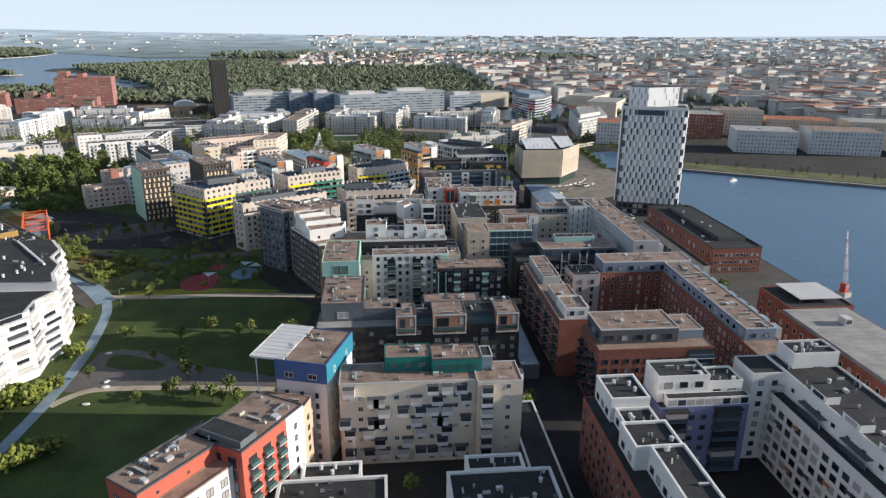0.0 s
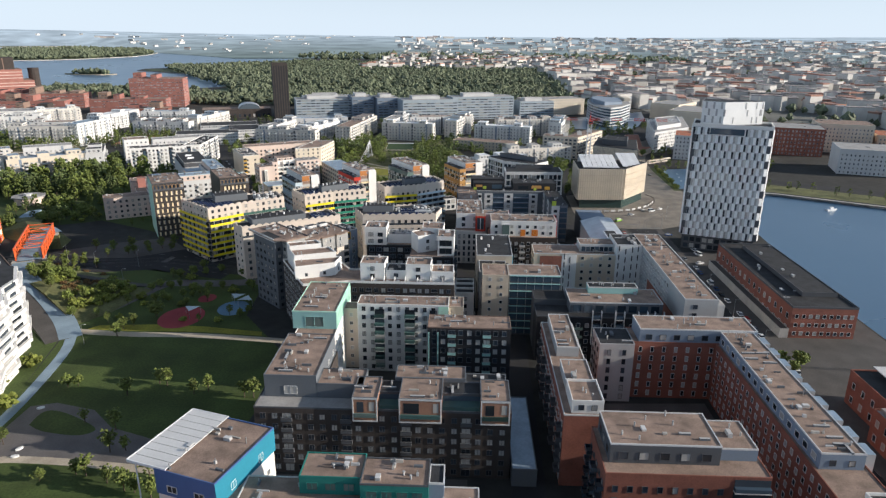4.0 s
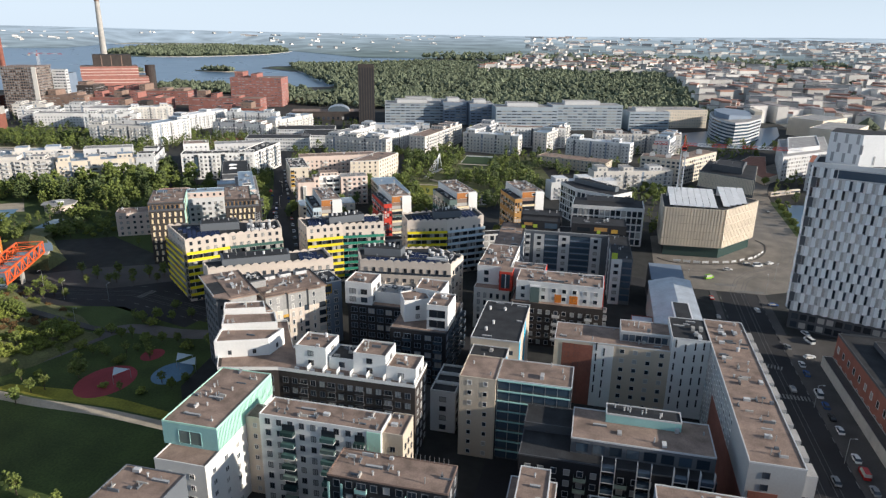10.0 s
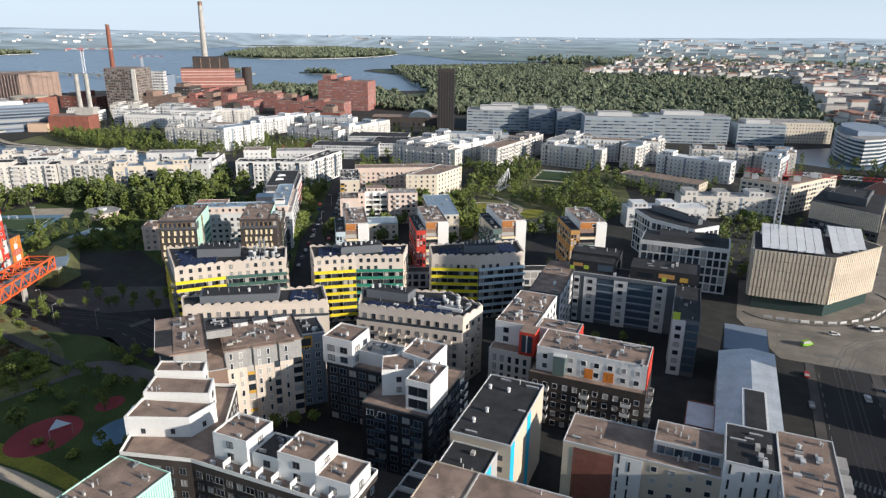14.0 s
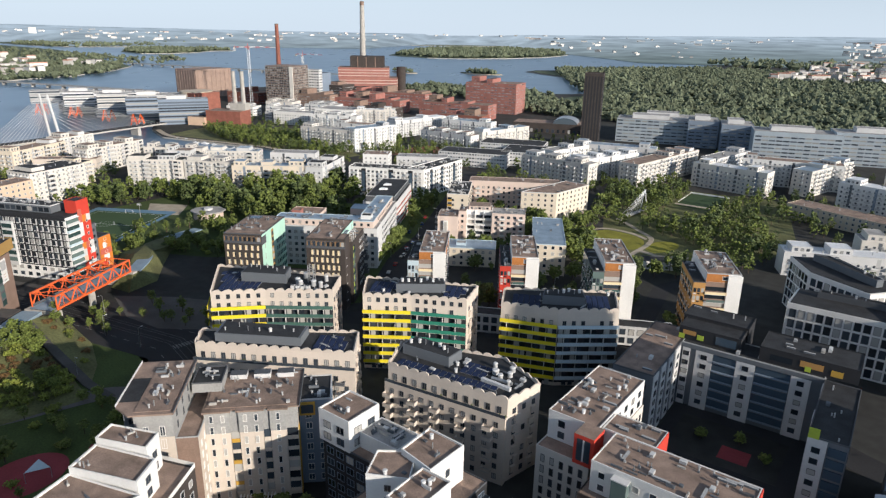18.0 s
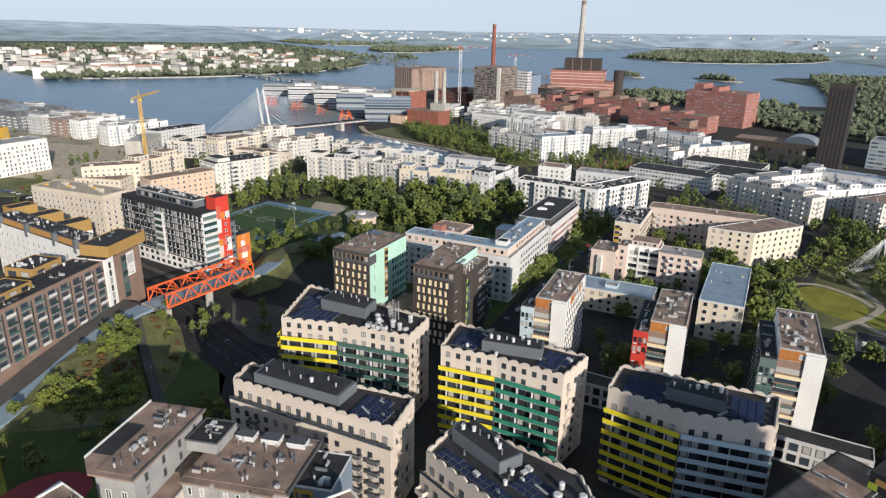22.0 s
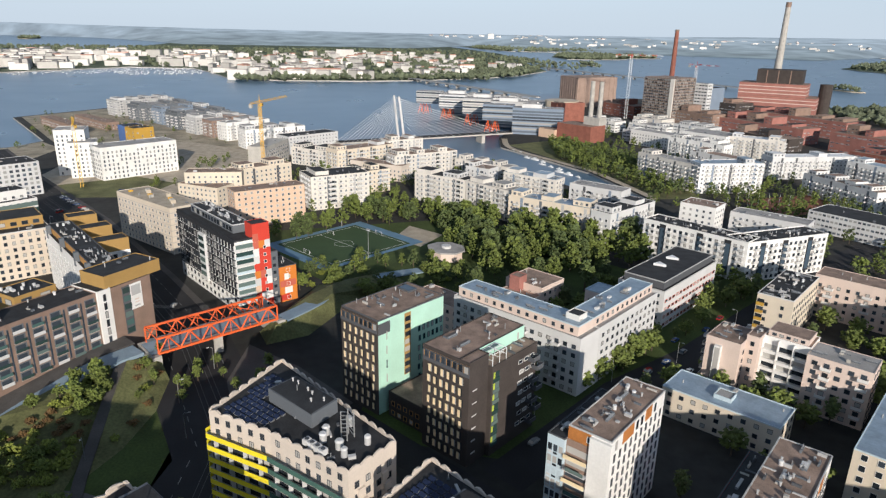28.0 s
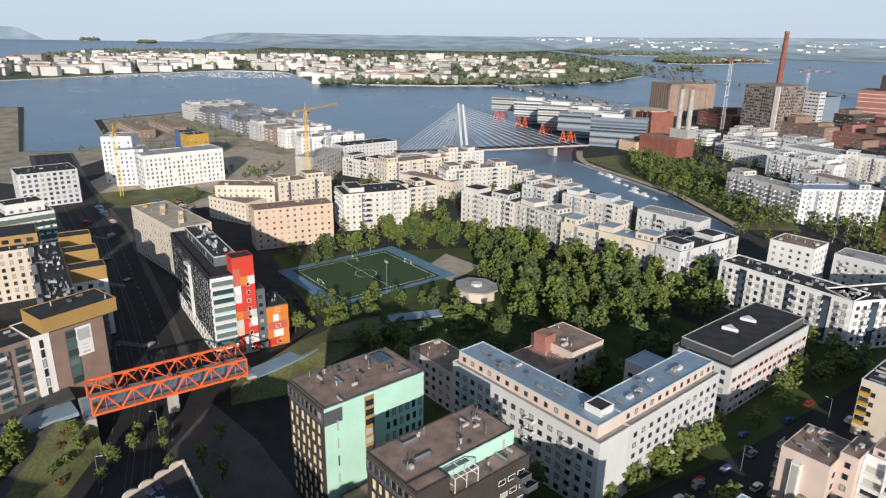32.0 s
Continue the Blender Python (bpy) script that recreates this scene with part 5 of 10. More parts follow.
# brick court east of the narrow street
b = Bld("apartment_block", "red brick apartment wing with terraces and brown roof", 64, 228, seed=28)
b.vol(58, 68, 197, 253, 21, wall="brick", roof="gravel", parm="lgrey").win("W", sp=3.0, ww=1.4, wh=1.7, fm="lgrey", bal=4, off=1, balm=("dgrey", "dgrey")).win("E", sp=3.2)
b.win("N", sp=3)
b.vol(60, 66.5, 229, 253, 24, 21.2, wall="grey", roof="gravel", parm="lgrey").vents(8).win("WE", sp=4, ww=2, wh=1.7)
b.vol(60, 67.5, 210, 222, 23.6, 21.2, wall="grey", roof="gravel", parm="lgrey").vents(4)
b.vol(60, 68, 198, 209, 24, 21.2, wall="white", roof="gravel", par=.9).vents(3).win("S", sp=3)
b = Bld("apartment_block", "red brick court block with grey top floor and brown roof", 105, 240, seed=29)
b.vol(86, 124.5, 243, 254, 19.5, wall="brick", roof="gravel").win("S", sp=3.4, ww=1.1, wh=1.9, fm="lgrey")
b.win("N", sp=3.3)
b.vol(88, 124.4, 243.2, 253.8, 24, 19.7, wall="bluegrey", roof="gravel", parm="lgrey").vents(14).win("S", sp=4, ww=2, wh=1.8)
b.vol(112, 124.3, 164, 242.9, 19.5, wall="brick", roof="gravel").win("W", sp=3.3, ww=1.3, wh=1.7, fm="lgrey").win("ES", sp=3.3, ww=1.4, wh=1.7, fm="lgrey")
b.vol(113, 123, 180, 242.9, 23.6, 19.7, wall="bluegrey", roof="gravel", parm="lgrey").vents(26, (0, 1, 3, 4)).win("W", sp=4, ww=2.2, wh=1.8, fm="lgrey").win("S", sp=3.3)
for k in range(9):
    b.add("dormer", MB().prism([(123.05, 182 + k * 7.0), (126.4, 182 + k * 7.0), (126.4, 186.6 + k * 7.0), (123.05, 186.6 + k * 7.0)], 17, 22.5, "grey", top="metalroof"), "grey street-side bay with flat top")
b.vol(75, 85.9, 240, 252, 20, wall="grey", roof="bitumen").vents(5).win("S", sp=3.5, ww=1.2, wh=1.9).win("W", sp=3)
b = Bld("apartment_block", "red brick apartment block with dark grey penthouse and glazed balconies", 82, 184, seed=30)
b.vol(64, 100, 174, 192, 21, wall="brick", roof="gravel").win("S", sp=3.2, ww=1.3, wh=1.7, fm="dgrey", u1=9).win("W", sp=3.2, bal=2, off=0, balm=("glass_blue", "dgrey"), ww=1.6).win("E", sp=3.2)
for k in range(6):
    z = 2.2 + k * 3.1
    b.band("S", z, z + .25, "lgrey", 1.2, "balcony_slab", 10, 18)
    b.band("S", z + .25, z + 1.2, "glass_blue", 1.15, "balcony_glass", 10.1, 17.9)
    b.band("S", z + 1.2, z + 2.9, "glass", .1, "balcony_glazing", 10.1, 17.9)
b.vol(65.5, 90, 178, 191.5, 25.8, 21.2, wall="dgrey", roof="gravel", parm="lgrey").vents(10).win("SW", sp=4, ww=2.2, wh=2.0)
b.vol(90.01, 99, 180, 191.5, 24, 21.2, wall="bluegrey", roof="gravel", parm="lgrey").vents(3).win("SE", sp=3.5, ww=2.2, wh=1.8)

# harbour hall
b = Bld("harbour_hall", "long red brick harbour hall with black roof", 171, 332, cat="hall", seed=31)
b.vol(159, 184, 291, 372, 12.5, wall="brick", roof="bitumen", parm="dgrey", par=.8).vents(6, (1, 2))
b.win("W", sp=5.2, ww=1.8, wh=2.4, fh=5, zb=2, fm="lgrey")
b.win("S", sp=2.4, ww=1.4, wh=1.6, fh=3.6, zb=1.2, fm="lgrey")
b.vol(168, 182, 303, 365, 14.2, 12.7, wall="dgrey", roof="bitumen", parm="dgrey").vents(4, (1,))
b.vol(155.5, 158.9, 291, 372, 3.6, wall="concrete", roof="paving", par=.3)
b = Bld("harbour_hall", "brick harbour hall with pale glazed roof", 165, 205, cat="hall", seed=32)
b.vol(151, 180, 130, 222, 10, wall="brick", roof="greyroof", par=.6).win("W", sp=4.2, ww=1.6, wh=2.2, fh=4.6, zb=1.5, fm="lgrey")
mb = MB()
for k in range(30):
    mb.box(152.5, 178.5, 131.5 + k * 3, 134.4 + k * 3, 10.2, 11.2, "greyroof")
b.add("roof_glazing", mb, "pale translucent roof panels")
b.add("roof_box", MB().box(166, 169, 205, 209, 11.25, 14, "lgrey").box(166.5, 168.5, 204.9, 204.99, 12, 13.5, "dgrey"))
b.vol(156, 182, 222.01, 244, 11, wall="brick", roof="bitumen", par=.6).win("WN", sp=4.2, ww=1.6, wh=2.2, fh=4.6, zb=1.5, fm="lgrey")
b.add("glass_canopy", MB().box(162, 180, 226, 243, 13, 13.3, "lgrey").rod((162.5, 226.5, 11), (162.5, 226.5, 13), .1, "steel").rod((179.5, 242.5, 11), (179.5, 242.5, 13), .1, "steel"))

# ---- checkered hotel tower ----
b = Bld("hotel_tower", "tall hotel tower with white and dark checkered cladding", 171.4, 407.4, -20, cat="tower", seed=40)
b.vol(-18, 18, -9, 9, 8, wall="dgrey", roof="bitumen", par=0).win("SWE", sp=3, ww=2.6, wh=2.6, fh=3.6, zb=.6)
b.vol(-19, 19, -10, 10, 67.5, 8.1, wall="dgrey", roof="bitumen", parm="white", par=1)
# folded panels: grey west slant and white east slant, shading painted in
panel = MB().prism([(-.75, -.02), (-.75, -.14), (.35, -.92), (.35, -.02)], -1.9, 1.9, "lgrey").prism([(.36, -.02), (.36, -.92), (1.79, -.14), (1.79, -.02)], -1.9, 1.9, "panelwhite").mesh("panel")
pane = MB().box(-1.79, -.78, -.12, -.02, -1.9, 1.9, "lgrey").box(-1.7, -.86, -.17, -.121, -1.75, 1.75, "glass").mesh("window_panel")
for f, n in (("S", 10), ("W", 5), ("E", 5)):
    for k in range(15):
        z = 10.1 + k * 3.9
        for c in range(n):
            u = (c - (n - 1) / 2) * 3.6 + (.9 if k % 2 else -.9)
            if k == 14 and f == "S" and -13 < u < 8:
                continue
            part("panel", panel, b.e, at=b.at(f, u, z))
            part("window_panel", pane, b.e, at=b.at(f, u, z))
b.band("SEW", 66.7, 68.5, "white", .4, "crown")
b.add("rooftop_glazing", MB().box(-10.5, 5.8, -10.3, -10.02, 63.2, 66.3, "glass_blue").box(-13, -10.8, -10.3, -10.02, 63.2, 66.3, "glass").box(-13.2, 6.4, -10.16, -10.01, 62.8, 66.6, "white"))
crown = [(-16, -4), (-5, -7), (14, 6), (12.5, 9.7), (-15, 9.7)]
b.add("crown_wall", MB().prism(crown, 67.7, 79.4, "panelwhite", top="bitumen"), "bright white crown on the roof")
for k in range(3):
    for c in range(3):
        u = 1.2 + c * 3.9 + (k % 2) * 1.6
        mb = MB().box(u - .5, u + .5, -.14, -.02, 68.6 + k * 3.6, 72 + k * 3.6, "grey")
        b.add("slit", mb, "", 0, -15.2 + b.ox, -4.2 + b.oy, -15.3)
for k in range(3):
    for u in ((5.5, 16.5, 19.4), (13.5, 21, 21.8), (12.2, 18.5, 22.2))[k]:
        b.add("slit", MB().box(u - .32, u + .32, -.1, -.02, 68.4 + k * 3.7, 71.6 + k * 3.7, "grey"), "", 0, -5 + b.ox, -7 + b.oy, 34.4)

# pale ribbed cube with saw-toothed glass roof
b = Bld("office_cube", "office building with ribbed sand-coloured facade and white louvred roof", 131.5, 504, cat="office", seed=41)
b.e.scale.z = 1.05
out = [(106.5, 487.5), (137, 489), (158, 516), (149, 527), (107.5, 518)]
loc = [(x - 131.5, y - 504) for x, y in out]
part("base", MB().prism([(p[0] * .93, p[1] * .93) for p in loc], 0, 5.5, "glass_green"), b.e)
part("wall", MB().prism(loc, 5.5, 25.5, "tan", top="bitumen"), b.e)
for i in range(len(loc)):
    p, q = Vector((*loc[i], 0)), Vector((*loc[(i + 1) % len(loc)], 0))
    d = q - p
    L, d = d.length, d.normalized()
    n = Vector((d.y, -d.x, 0))
    for r in range(5):
        mb = MB()
        for k in range(int(L / 1.5)):
            a = p + d * (k * 1.5 + .3)
            mb.prism([tuple(a)[:2], tuple(a + n * .7)[:2], tuple(a + n * .7 + d * .95)[:2], tuple(a + d * .95)[:2]], 5.7 + r * 4, 9.5 + r * 4, "cream")
        part("fin_panel", mb, b.e, kind="stuff")
for k in (0, 1, 2, 3, 4, 5, 6, 8, 9, 10, 11):
    x = -22 + k * 3.4
    mb = MB()
    y1 = 10 if k < 7 else 18
    mb.poly([(x, -14.5 + max(0, x) * .9, 26.2), (x + 3.2, -14.5 + max(0, x) * .9, 26.2), (x + 3.2, y1, 30.5), (x, y1, 30.5)], "whitemetal")
    mb.poly([(x, y1, 30.5), (x + 3.2, y1, 30.5), (x + 3.2, y1, 25.6), (x, y1, 25.6)], "whitemetal")
    mb.box(x + 3.2, x + 3.35, -14.5 + max(0, x) * .9, y1, 26, 26.6, "whitemetal")
    part("roof_louvre", mb, b.e)
b = Bld("office_building", "dark roofed office with pale ribbed upper facade", 166, 650, cat="office", seed=42)
b.poly([(143, 640), (177, 619), (189, 674), (156, 687)], 18, "dgrey", "bitumen")
b.win("ab", near=False, sp=3.2, ww=2.4, wh=1.8, fm="dgrey", zb=.6)
corners = [Vector((143, 640)), Vector((177, 619)), Vector((189, 674))]
for p, q in zip(corners, corners[1:]):
    d = (q - p).normalized()
    n, mb = Vector((d.y, -d.x)), MB()
    for k in range(int((q - p).length / 1.1)):
        a = p + d * (k * 1.1 + .2)
        mb.prism([tuple(a + n * .02), tuple(a + n * .4), tuple(a + n * .4 + d * .82), tuple(a + n * .02 + d * .82)], 7, 17.6, "cream")
    b.add("fin_panel", mb)
b.cap([(152, 646), (171, 634), (178, 662), (161, 670)], 18.2, 22.5, roof="bitumen", wall="dgrey")
b.cap([(165, 670), (178, 665), (181, 673), (167, 678)], 18.2, 20.6, roof="bitumen", wall="slate")

# white and dark ring round a court
b = Bld("apartment_block", "dark brick block with white penthouses round a green court", 0, 286, near=True, seed=43)
b.poly([(-27.3, 275.8), (-11.1, 280.1), (28.4, 280.3), (28.2, 293.2), (-13, 293.2), (-23, 310), (-42, 303)], 23.3, "darkbrick", "gravel")
b.win("ab", sp=2.7, ww=1.6, wh=1.8, fm="slate", zb=1.0, bal=3, off=2, balm=("black", "dgrey"), depth=.6)
b.win("c", sp=3, ww=1.5, wh=1.6, fm="lgrey", zb=1.2)
b.win("g", near=False, sp=3, ww=1.5, wh=1.6, fm="lgrey", zb=1.2)
b.win("de", near=False, sp=3.2, ww=1.5, wh=1.7, fm="lgrey", zb=1.2)
b.band("abcdefg", 23.2, 24.2, "white", .1, "parapet")
W2 = dict(sp=4.2, ww=1.7, wh=1.6, fm="dgrey", fh=2.9)
b.cap([(-31.4, 281.4), (-17.4, 287.2), (-16.4, 294.9), (-34, 289.4)], 23.4, 28.2, wins="ab", sp=5, ww=1.0, wh=1.3, fm="dgrey", fh=2.5)
b.cap([(-33.6, 289.5), (-18.6, 295.4), (-22.6, 301.7), (-37.1, 296.6)], 23.4, 29.8, wins="b", **W2)
b.cap([(-37.2, 296.8), (-25.6, 301.5), (-28.6, 306), (-39.6, 301.4)], 23.4, 31.2, wins="b", **W2)
b.cap([(-7.1, 283.2), (2, 283.2), (2.4, 291.9), (-7.2, 291.9)], 23.4, 29.6, wins="abd", **W2)
b.cap([(2.45, 284.2), (10, 284.2), (10, 292.4), (2.45, 292.4)], 23.4, 26.6, roof="bitumen", wins="a", **W2)
b.cap([(10.05, 283), (19.4, 283), (19.6, 291.4), (10.05, 291.4)], 23.4, 29.6, wins="abd", **W2)
b.cap([(19.7, 282.4), (28, 282.4), (28, 290.6), (19.7, 290.6)], 23.4, 27.1, wins="ab", **W2)
for x0, x1 in ((-7, -2.6), (-2.4, 2), (2.4, 6), (6.2, 9.9), (10.1, 14.6), (14.8, 19.4), (19.7, 23.8), (24, 28)):
    b.add("terrace_screen", MB().box(x1 - .1, x1 + .1, 280.6, 283, 23.4, 25.2, "white").box(x0 + .4, x0 + 1.6, 281, 281.6, 23.4, 24.2, "lgrey"), "white terrace screen with a bench")
for k in range(3):
    bb = Bld("terrace_house", "low white terrace house with black roof", 32, 299 + k * 6, seed=44 + k)
    bb.vol(28.5, 36, 296.5 + k * 6, 301.5 + k * 6, 13 - k * .2, wall="white", roof="bitumen", par=.8).win("ES", sp=3.4, ww=2, wh=1.6)
b = Bld("apartment_block", "grey and cream apartment block with glazed bays facing the court", -37, 322, 45, near=True, seed=47)
b.vol(0, 22, 0, 17, 26, wall="sandcream", roof="gravel", par=0).vents(22)
b.add("roof_slab", MB().prism([(-.4, 17.4), (-.4, -1.5), (6.3, -1.5), (6.3, -.5), (7.5, -.5), (7.5, -1.5), (14.1, -1.5), (14.1, -.5), (15, -.5), (15, -1.5), (19.8, -1.5), (19.8, -.5), (22.5, -.5), (22.5, 17.4)], 25.62, 26.01, "gravel"), "brown roof with a jagged overhanging edge")
b.add("roof_edge", MB().box(-.42, 22.5, 17.41, 17.6, 25.6, 26.5, "dgrey").box(22.51, 22.7, -.5, 17.6, 25.6, 26.4, "dgrey"))
b.band("S", 19.6, 25.6, "cladgrey", .12, "grey_cladding")
for u0, u1 in ((-11, -5.2), (-3, 2.6), (4.4, 8.2)):
    b.band("S", 0, 25.4, "sandcream", .7, "bay", u0, u1)
    b.band("S", 19.6, 25.6, "cladgrey", .78, "bay_cladding", u0 - .05, u1 + .05)
    b.v = (0, 22, -.79, 17, 0, 26)
    b.win("S", sp=1.9, ww=.9, wh=2.0, fm="white", mull=False, u0=u0 + .2, u1=u1 - .2)
    b.v = (0, 22, 0, 17, 0, 26)
for u0, u1 in ((-5.1, -3.1), (2.7, 4.3), (8.3, 10.9)):
    for k in range(6):
        b.band("S", 1.2 + k * 3.1, 2.2 + k * 3.1, "mustard" if u0 < -5 and k % 2 else "sandcream", .6, "balcony_front", u0, u1)
        b.band("S", 2.2 + k * 3.1, 4.2 + k * 3.1, "glass", .4, "balcony_glass", u0, u1)
b.band("E", 0, 20, "mustard", .2, "yellow_panel", -8.5, -6)
b.win("E", sp=3)
b.vol(-5, -.01, -7.6, 16, 23.4, wall="sandcream", roof="gravel", parm="grey")
b.band("S", 0, 23.5, "brownbrick", .12, "brick_panel")
b.win("E", sp=3, ww=.9, wh=1.8, fm="white", u0=-11, u1=-4.6)
b.add("roof_slab", MB().prism([(-18, 16.6), (-18, -5), (-14.3, -9), (-4.4, -9), (-4.4, 16.6)], 30.6, 31.01, "gravel").box(-18, -13.4, -3, 8, 31.02, 31.05, "bitumen").box(-18.02, -17.9, -5, 16.6, 31, 31.6, "lgrey").box(-4.5, -4.38, -9, 16.6, 31, 31.4, "dgrey"), "brown roof with a wide overhang")
b.vol(-13.5, -5.01, -8, 16, 31, wall="cladgrey", roof="gravel", par=0).vents(12).win("S", sp=2.6, ww=1.2, wh=2.6, fh=3.4, fm="white").band("S", 0, 24.4, "sandcream", .06, "pale_render").win("E", sp=5, ww=.9, wh=1.8, zb=24.6)
b.win("W", sp=3.2)
b.vol(-17, -13.51, -4, 14, 29.5, wall="slate", roof="gravel", parm="lgrey").win("SW", sp=3)
b.vol(-4.3, 3, 8, 16.5, 28.6, 26.2, wall="cladgrey", roof="bitumen", parm="dgrey").vents(5)
for u in (4, 10, 16):
    b.add("roof_hatch", MB().box(u, u + 4.2, 13.8, 16.6, 26.1, 27.4, "lgrey", top="dgrey"))
b.vol(22.01, 30, 4, 16, 24.6, wall="bluegrey", roof="bitumen", parm="lgrey").vents(5).win("S", sp=2.6, ww=1.6, wh=1.9, fm="white", gm="glass_blue")
b.band("S", 20.6, 24.2, "mustard", .5, "yellow_frame", -3.9, 0)
b.band("S", 21.2, 23.6, "glass", .56, "frame_glass", -3.5, -.4)
pg = thing("pergola", "white slatted garden pergola at the court's edge", "pergola", -26, 327, 0, 45)
for sx in (-4, 4):
    for sy in (-1.6, 1.6):
        part("post", MB().box(sx - .1, sx + .1, sy - .1, sy + .1, 0, 2.6, "whitemetal"), pg)
for i in range(11):
    part("slat", MB().box(-4.2 + i * .84, -4 + i * .84, -2, 2, 2.6, 2.75, "whitemetal"), pg)
b = Bld("apartment_block", "black glazed block with white zigzag penthouses", 5, 335, near=True, seed=48)
b.vol(-13, 8, 338, 349, 19.5, wall="black", roof="gravel", parm="dgrey").win("S", sp=3.0, ww=2.4, wh=2.0, gm="glass", fm="bluegrey")
b.vol(8.01, 27, 322, 349, 19.5, wall="black", roof="gravel", parm="dgrey").win("SE", sp=3.0, ww=2.2, wh=1.8, gm="glass", fm="bluegrey", bal=3, off=1, balm=("glass_blue", "dgrey"))
b.win("W", sp=3.0, ww=2.4, wh=2.0, gm="glass", fm="bluegrey", u0=-8, u1=13)
b.cap([(-13.8, 337.6), (-3.8, 337.6), (-3.8, 348), (-13.8, 348)], 19.7, 27.6, wins="ab", sp=3.6, ww=2.4, wh=1.9, fm="dgrey")
b.vol(-3.7, 8, 341, 348.8, 23.5, 19.7, wall="white", roof="greyroof", parm="white").vents(12, (1, 3, 0))
b.cap([(11.4, 327.2), (19.6, 331.4), (14.7, 339.9), (7.8, 334.6)], 19.7, 27, wins="a", sp=5, ww=1.4, wh=1.6)
b.cap([(20.1, 323.8), (27.2, 323.8), (27.4, 335), (20.1, 335)], 19.7, 28, wins="a", sp=6.4, ww=5.4, wh=2.6, fm="dgrey", fh=3.6)
b.cap([(12.6, 337), (22, 335.2), (22.4, 346.4), (12.4, 346.9)], 19.7, 28.1, wins="b", sp=5, ww=1.3, wh=1.8, fm="dgrey")

# saw-topped cream blocks with coloured balcony bands
def wave_top(b, z):
    """A parapet of shark-fin teeth along each wall."""
    for f in b.ed:
        L = b.width(f)
        n = max(2, int(L / 3.1))
        s = L / n / 2
        prof = [(-s, 0), (s, 0), (s, .3), (s * .75, .85), (s * .35, 1.15), (-s * .2, 1.05), (-s * .7, .65), (-s, .32)]
        mb = MB()
        for y in (-.06, .34):
            mb.v += [(x, y, h) for x, h in prof]
        k = len(prof)
        m = mb.mi("sandcream")
        mb.f = [list(range(k)), [k + j for j in reversed(range(k))]] + [[(j + 1) % k, j, k + j, k + (j + 1) % k] for j in range(k)]
        mb.m = [m] * len(mb.f)
        key = ("tooth", round(s, 2))
        if key not in SHARED:
            SHARED[key] = mb.mesh("parapet_tooth")
        for i in range(n):
            part("parapet_tooth", SHARED[key], b.e, at=b.at(f, -L / 2 + (i + .5) * L / n, z + .002))


def within(P, x, y):
    r = False
    for (ax, ay), (bx, by) in zip(P, P[1:] + P[:1]):
        if (ay > y) != (by > y) and x < (bx - ax) * (y - ay) / (by - ay) + ax:
            r = not r
    return r


def solar_field(b, cx, cy, ang, nx, ny, z):
    """Rows of tilted panels round a place on the roof, clear of the roof edge and the plant room."""
    key = "solar"
    if key not in SHARED:
        mb = MB()
        mb.v = [(-.85, -.55, 0), (.85, -.55, 0), (.85, .5, 0), (-.85, .5, 0), (-.85, -.55, .15), (.85, -.55, .15), (.85, .5, .5), (-.85, .5, .5)]
        mb.f = [[4, 5, 6, 7], [0, 1, 5, 4], [1, 2, 6, 5], [2, 3, 7, 6], [3, 0, 4, 7]]
        mb.m = [mb.mi("solar")] + [mb.mi("steel")] * 4
        SHARED[key] = mb.mesh("solar_panel")
    c, s = math.cos(radians(ang)), math.sin(radians(ang))
    for i in range(nx):
        for j in range(ny):
            u, v = (i - (nx - 1) / 2) * 1.9, (j - (ny - 1) / 2) * 1.6
            x, y = cx - b.ox + u * c - v * s, cy - b.oy + u * s + v * c
            if b.inside(x, y) and not within(b.keep, x, y):
                part("solar_panel", SHARED[key], b.r0, at=pose(x, y, z, 0, 0, ang))


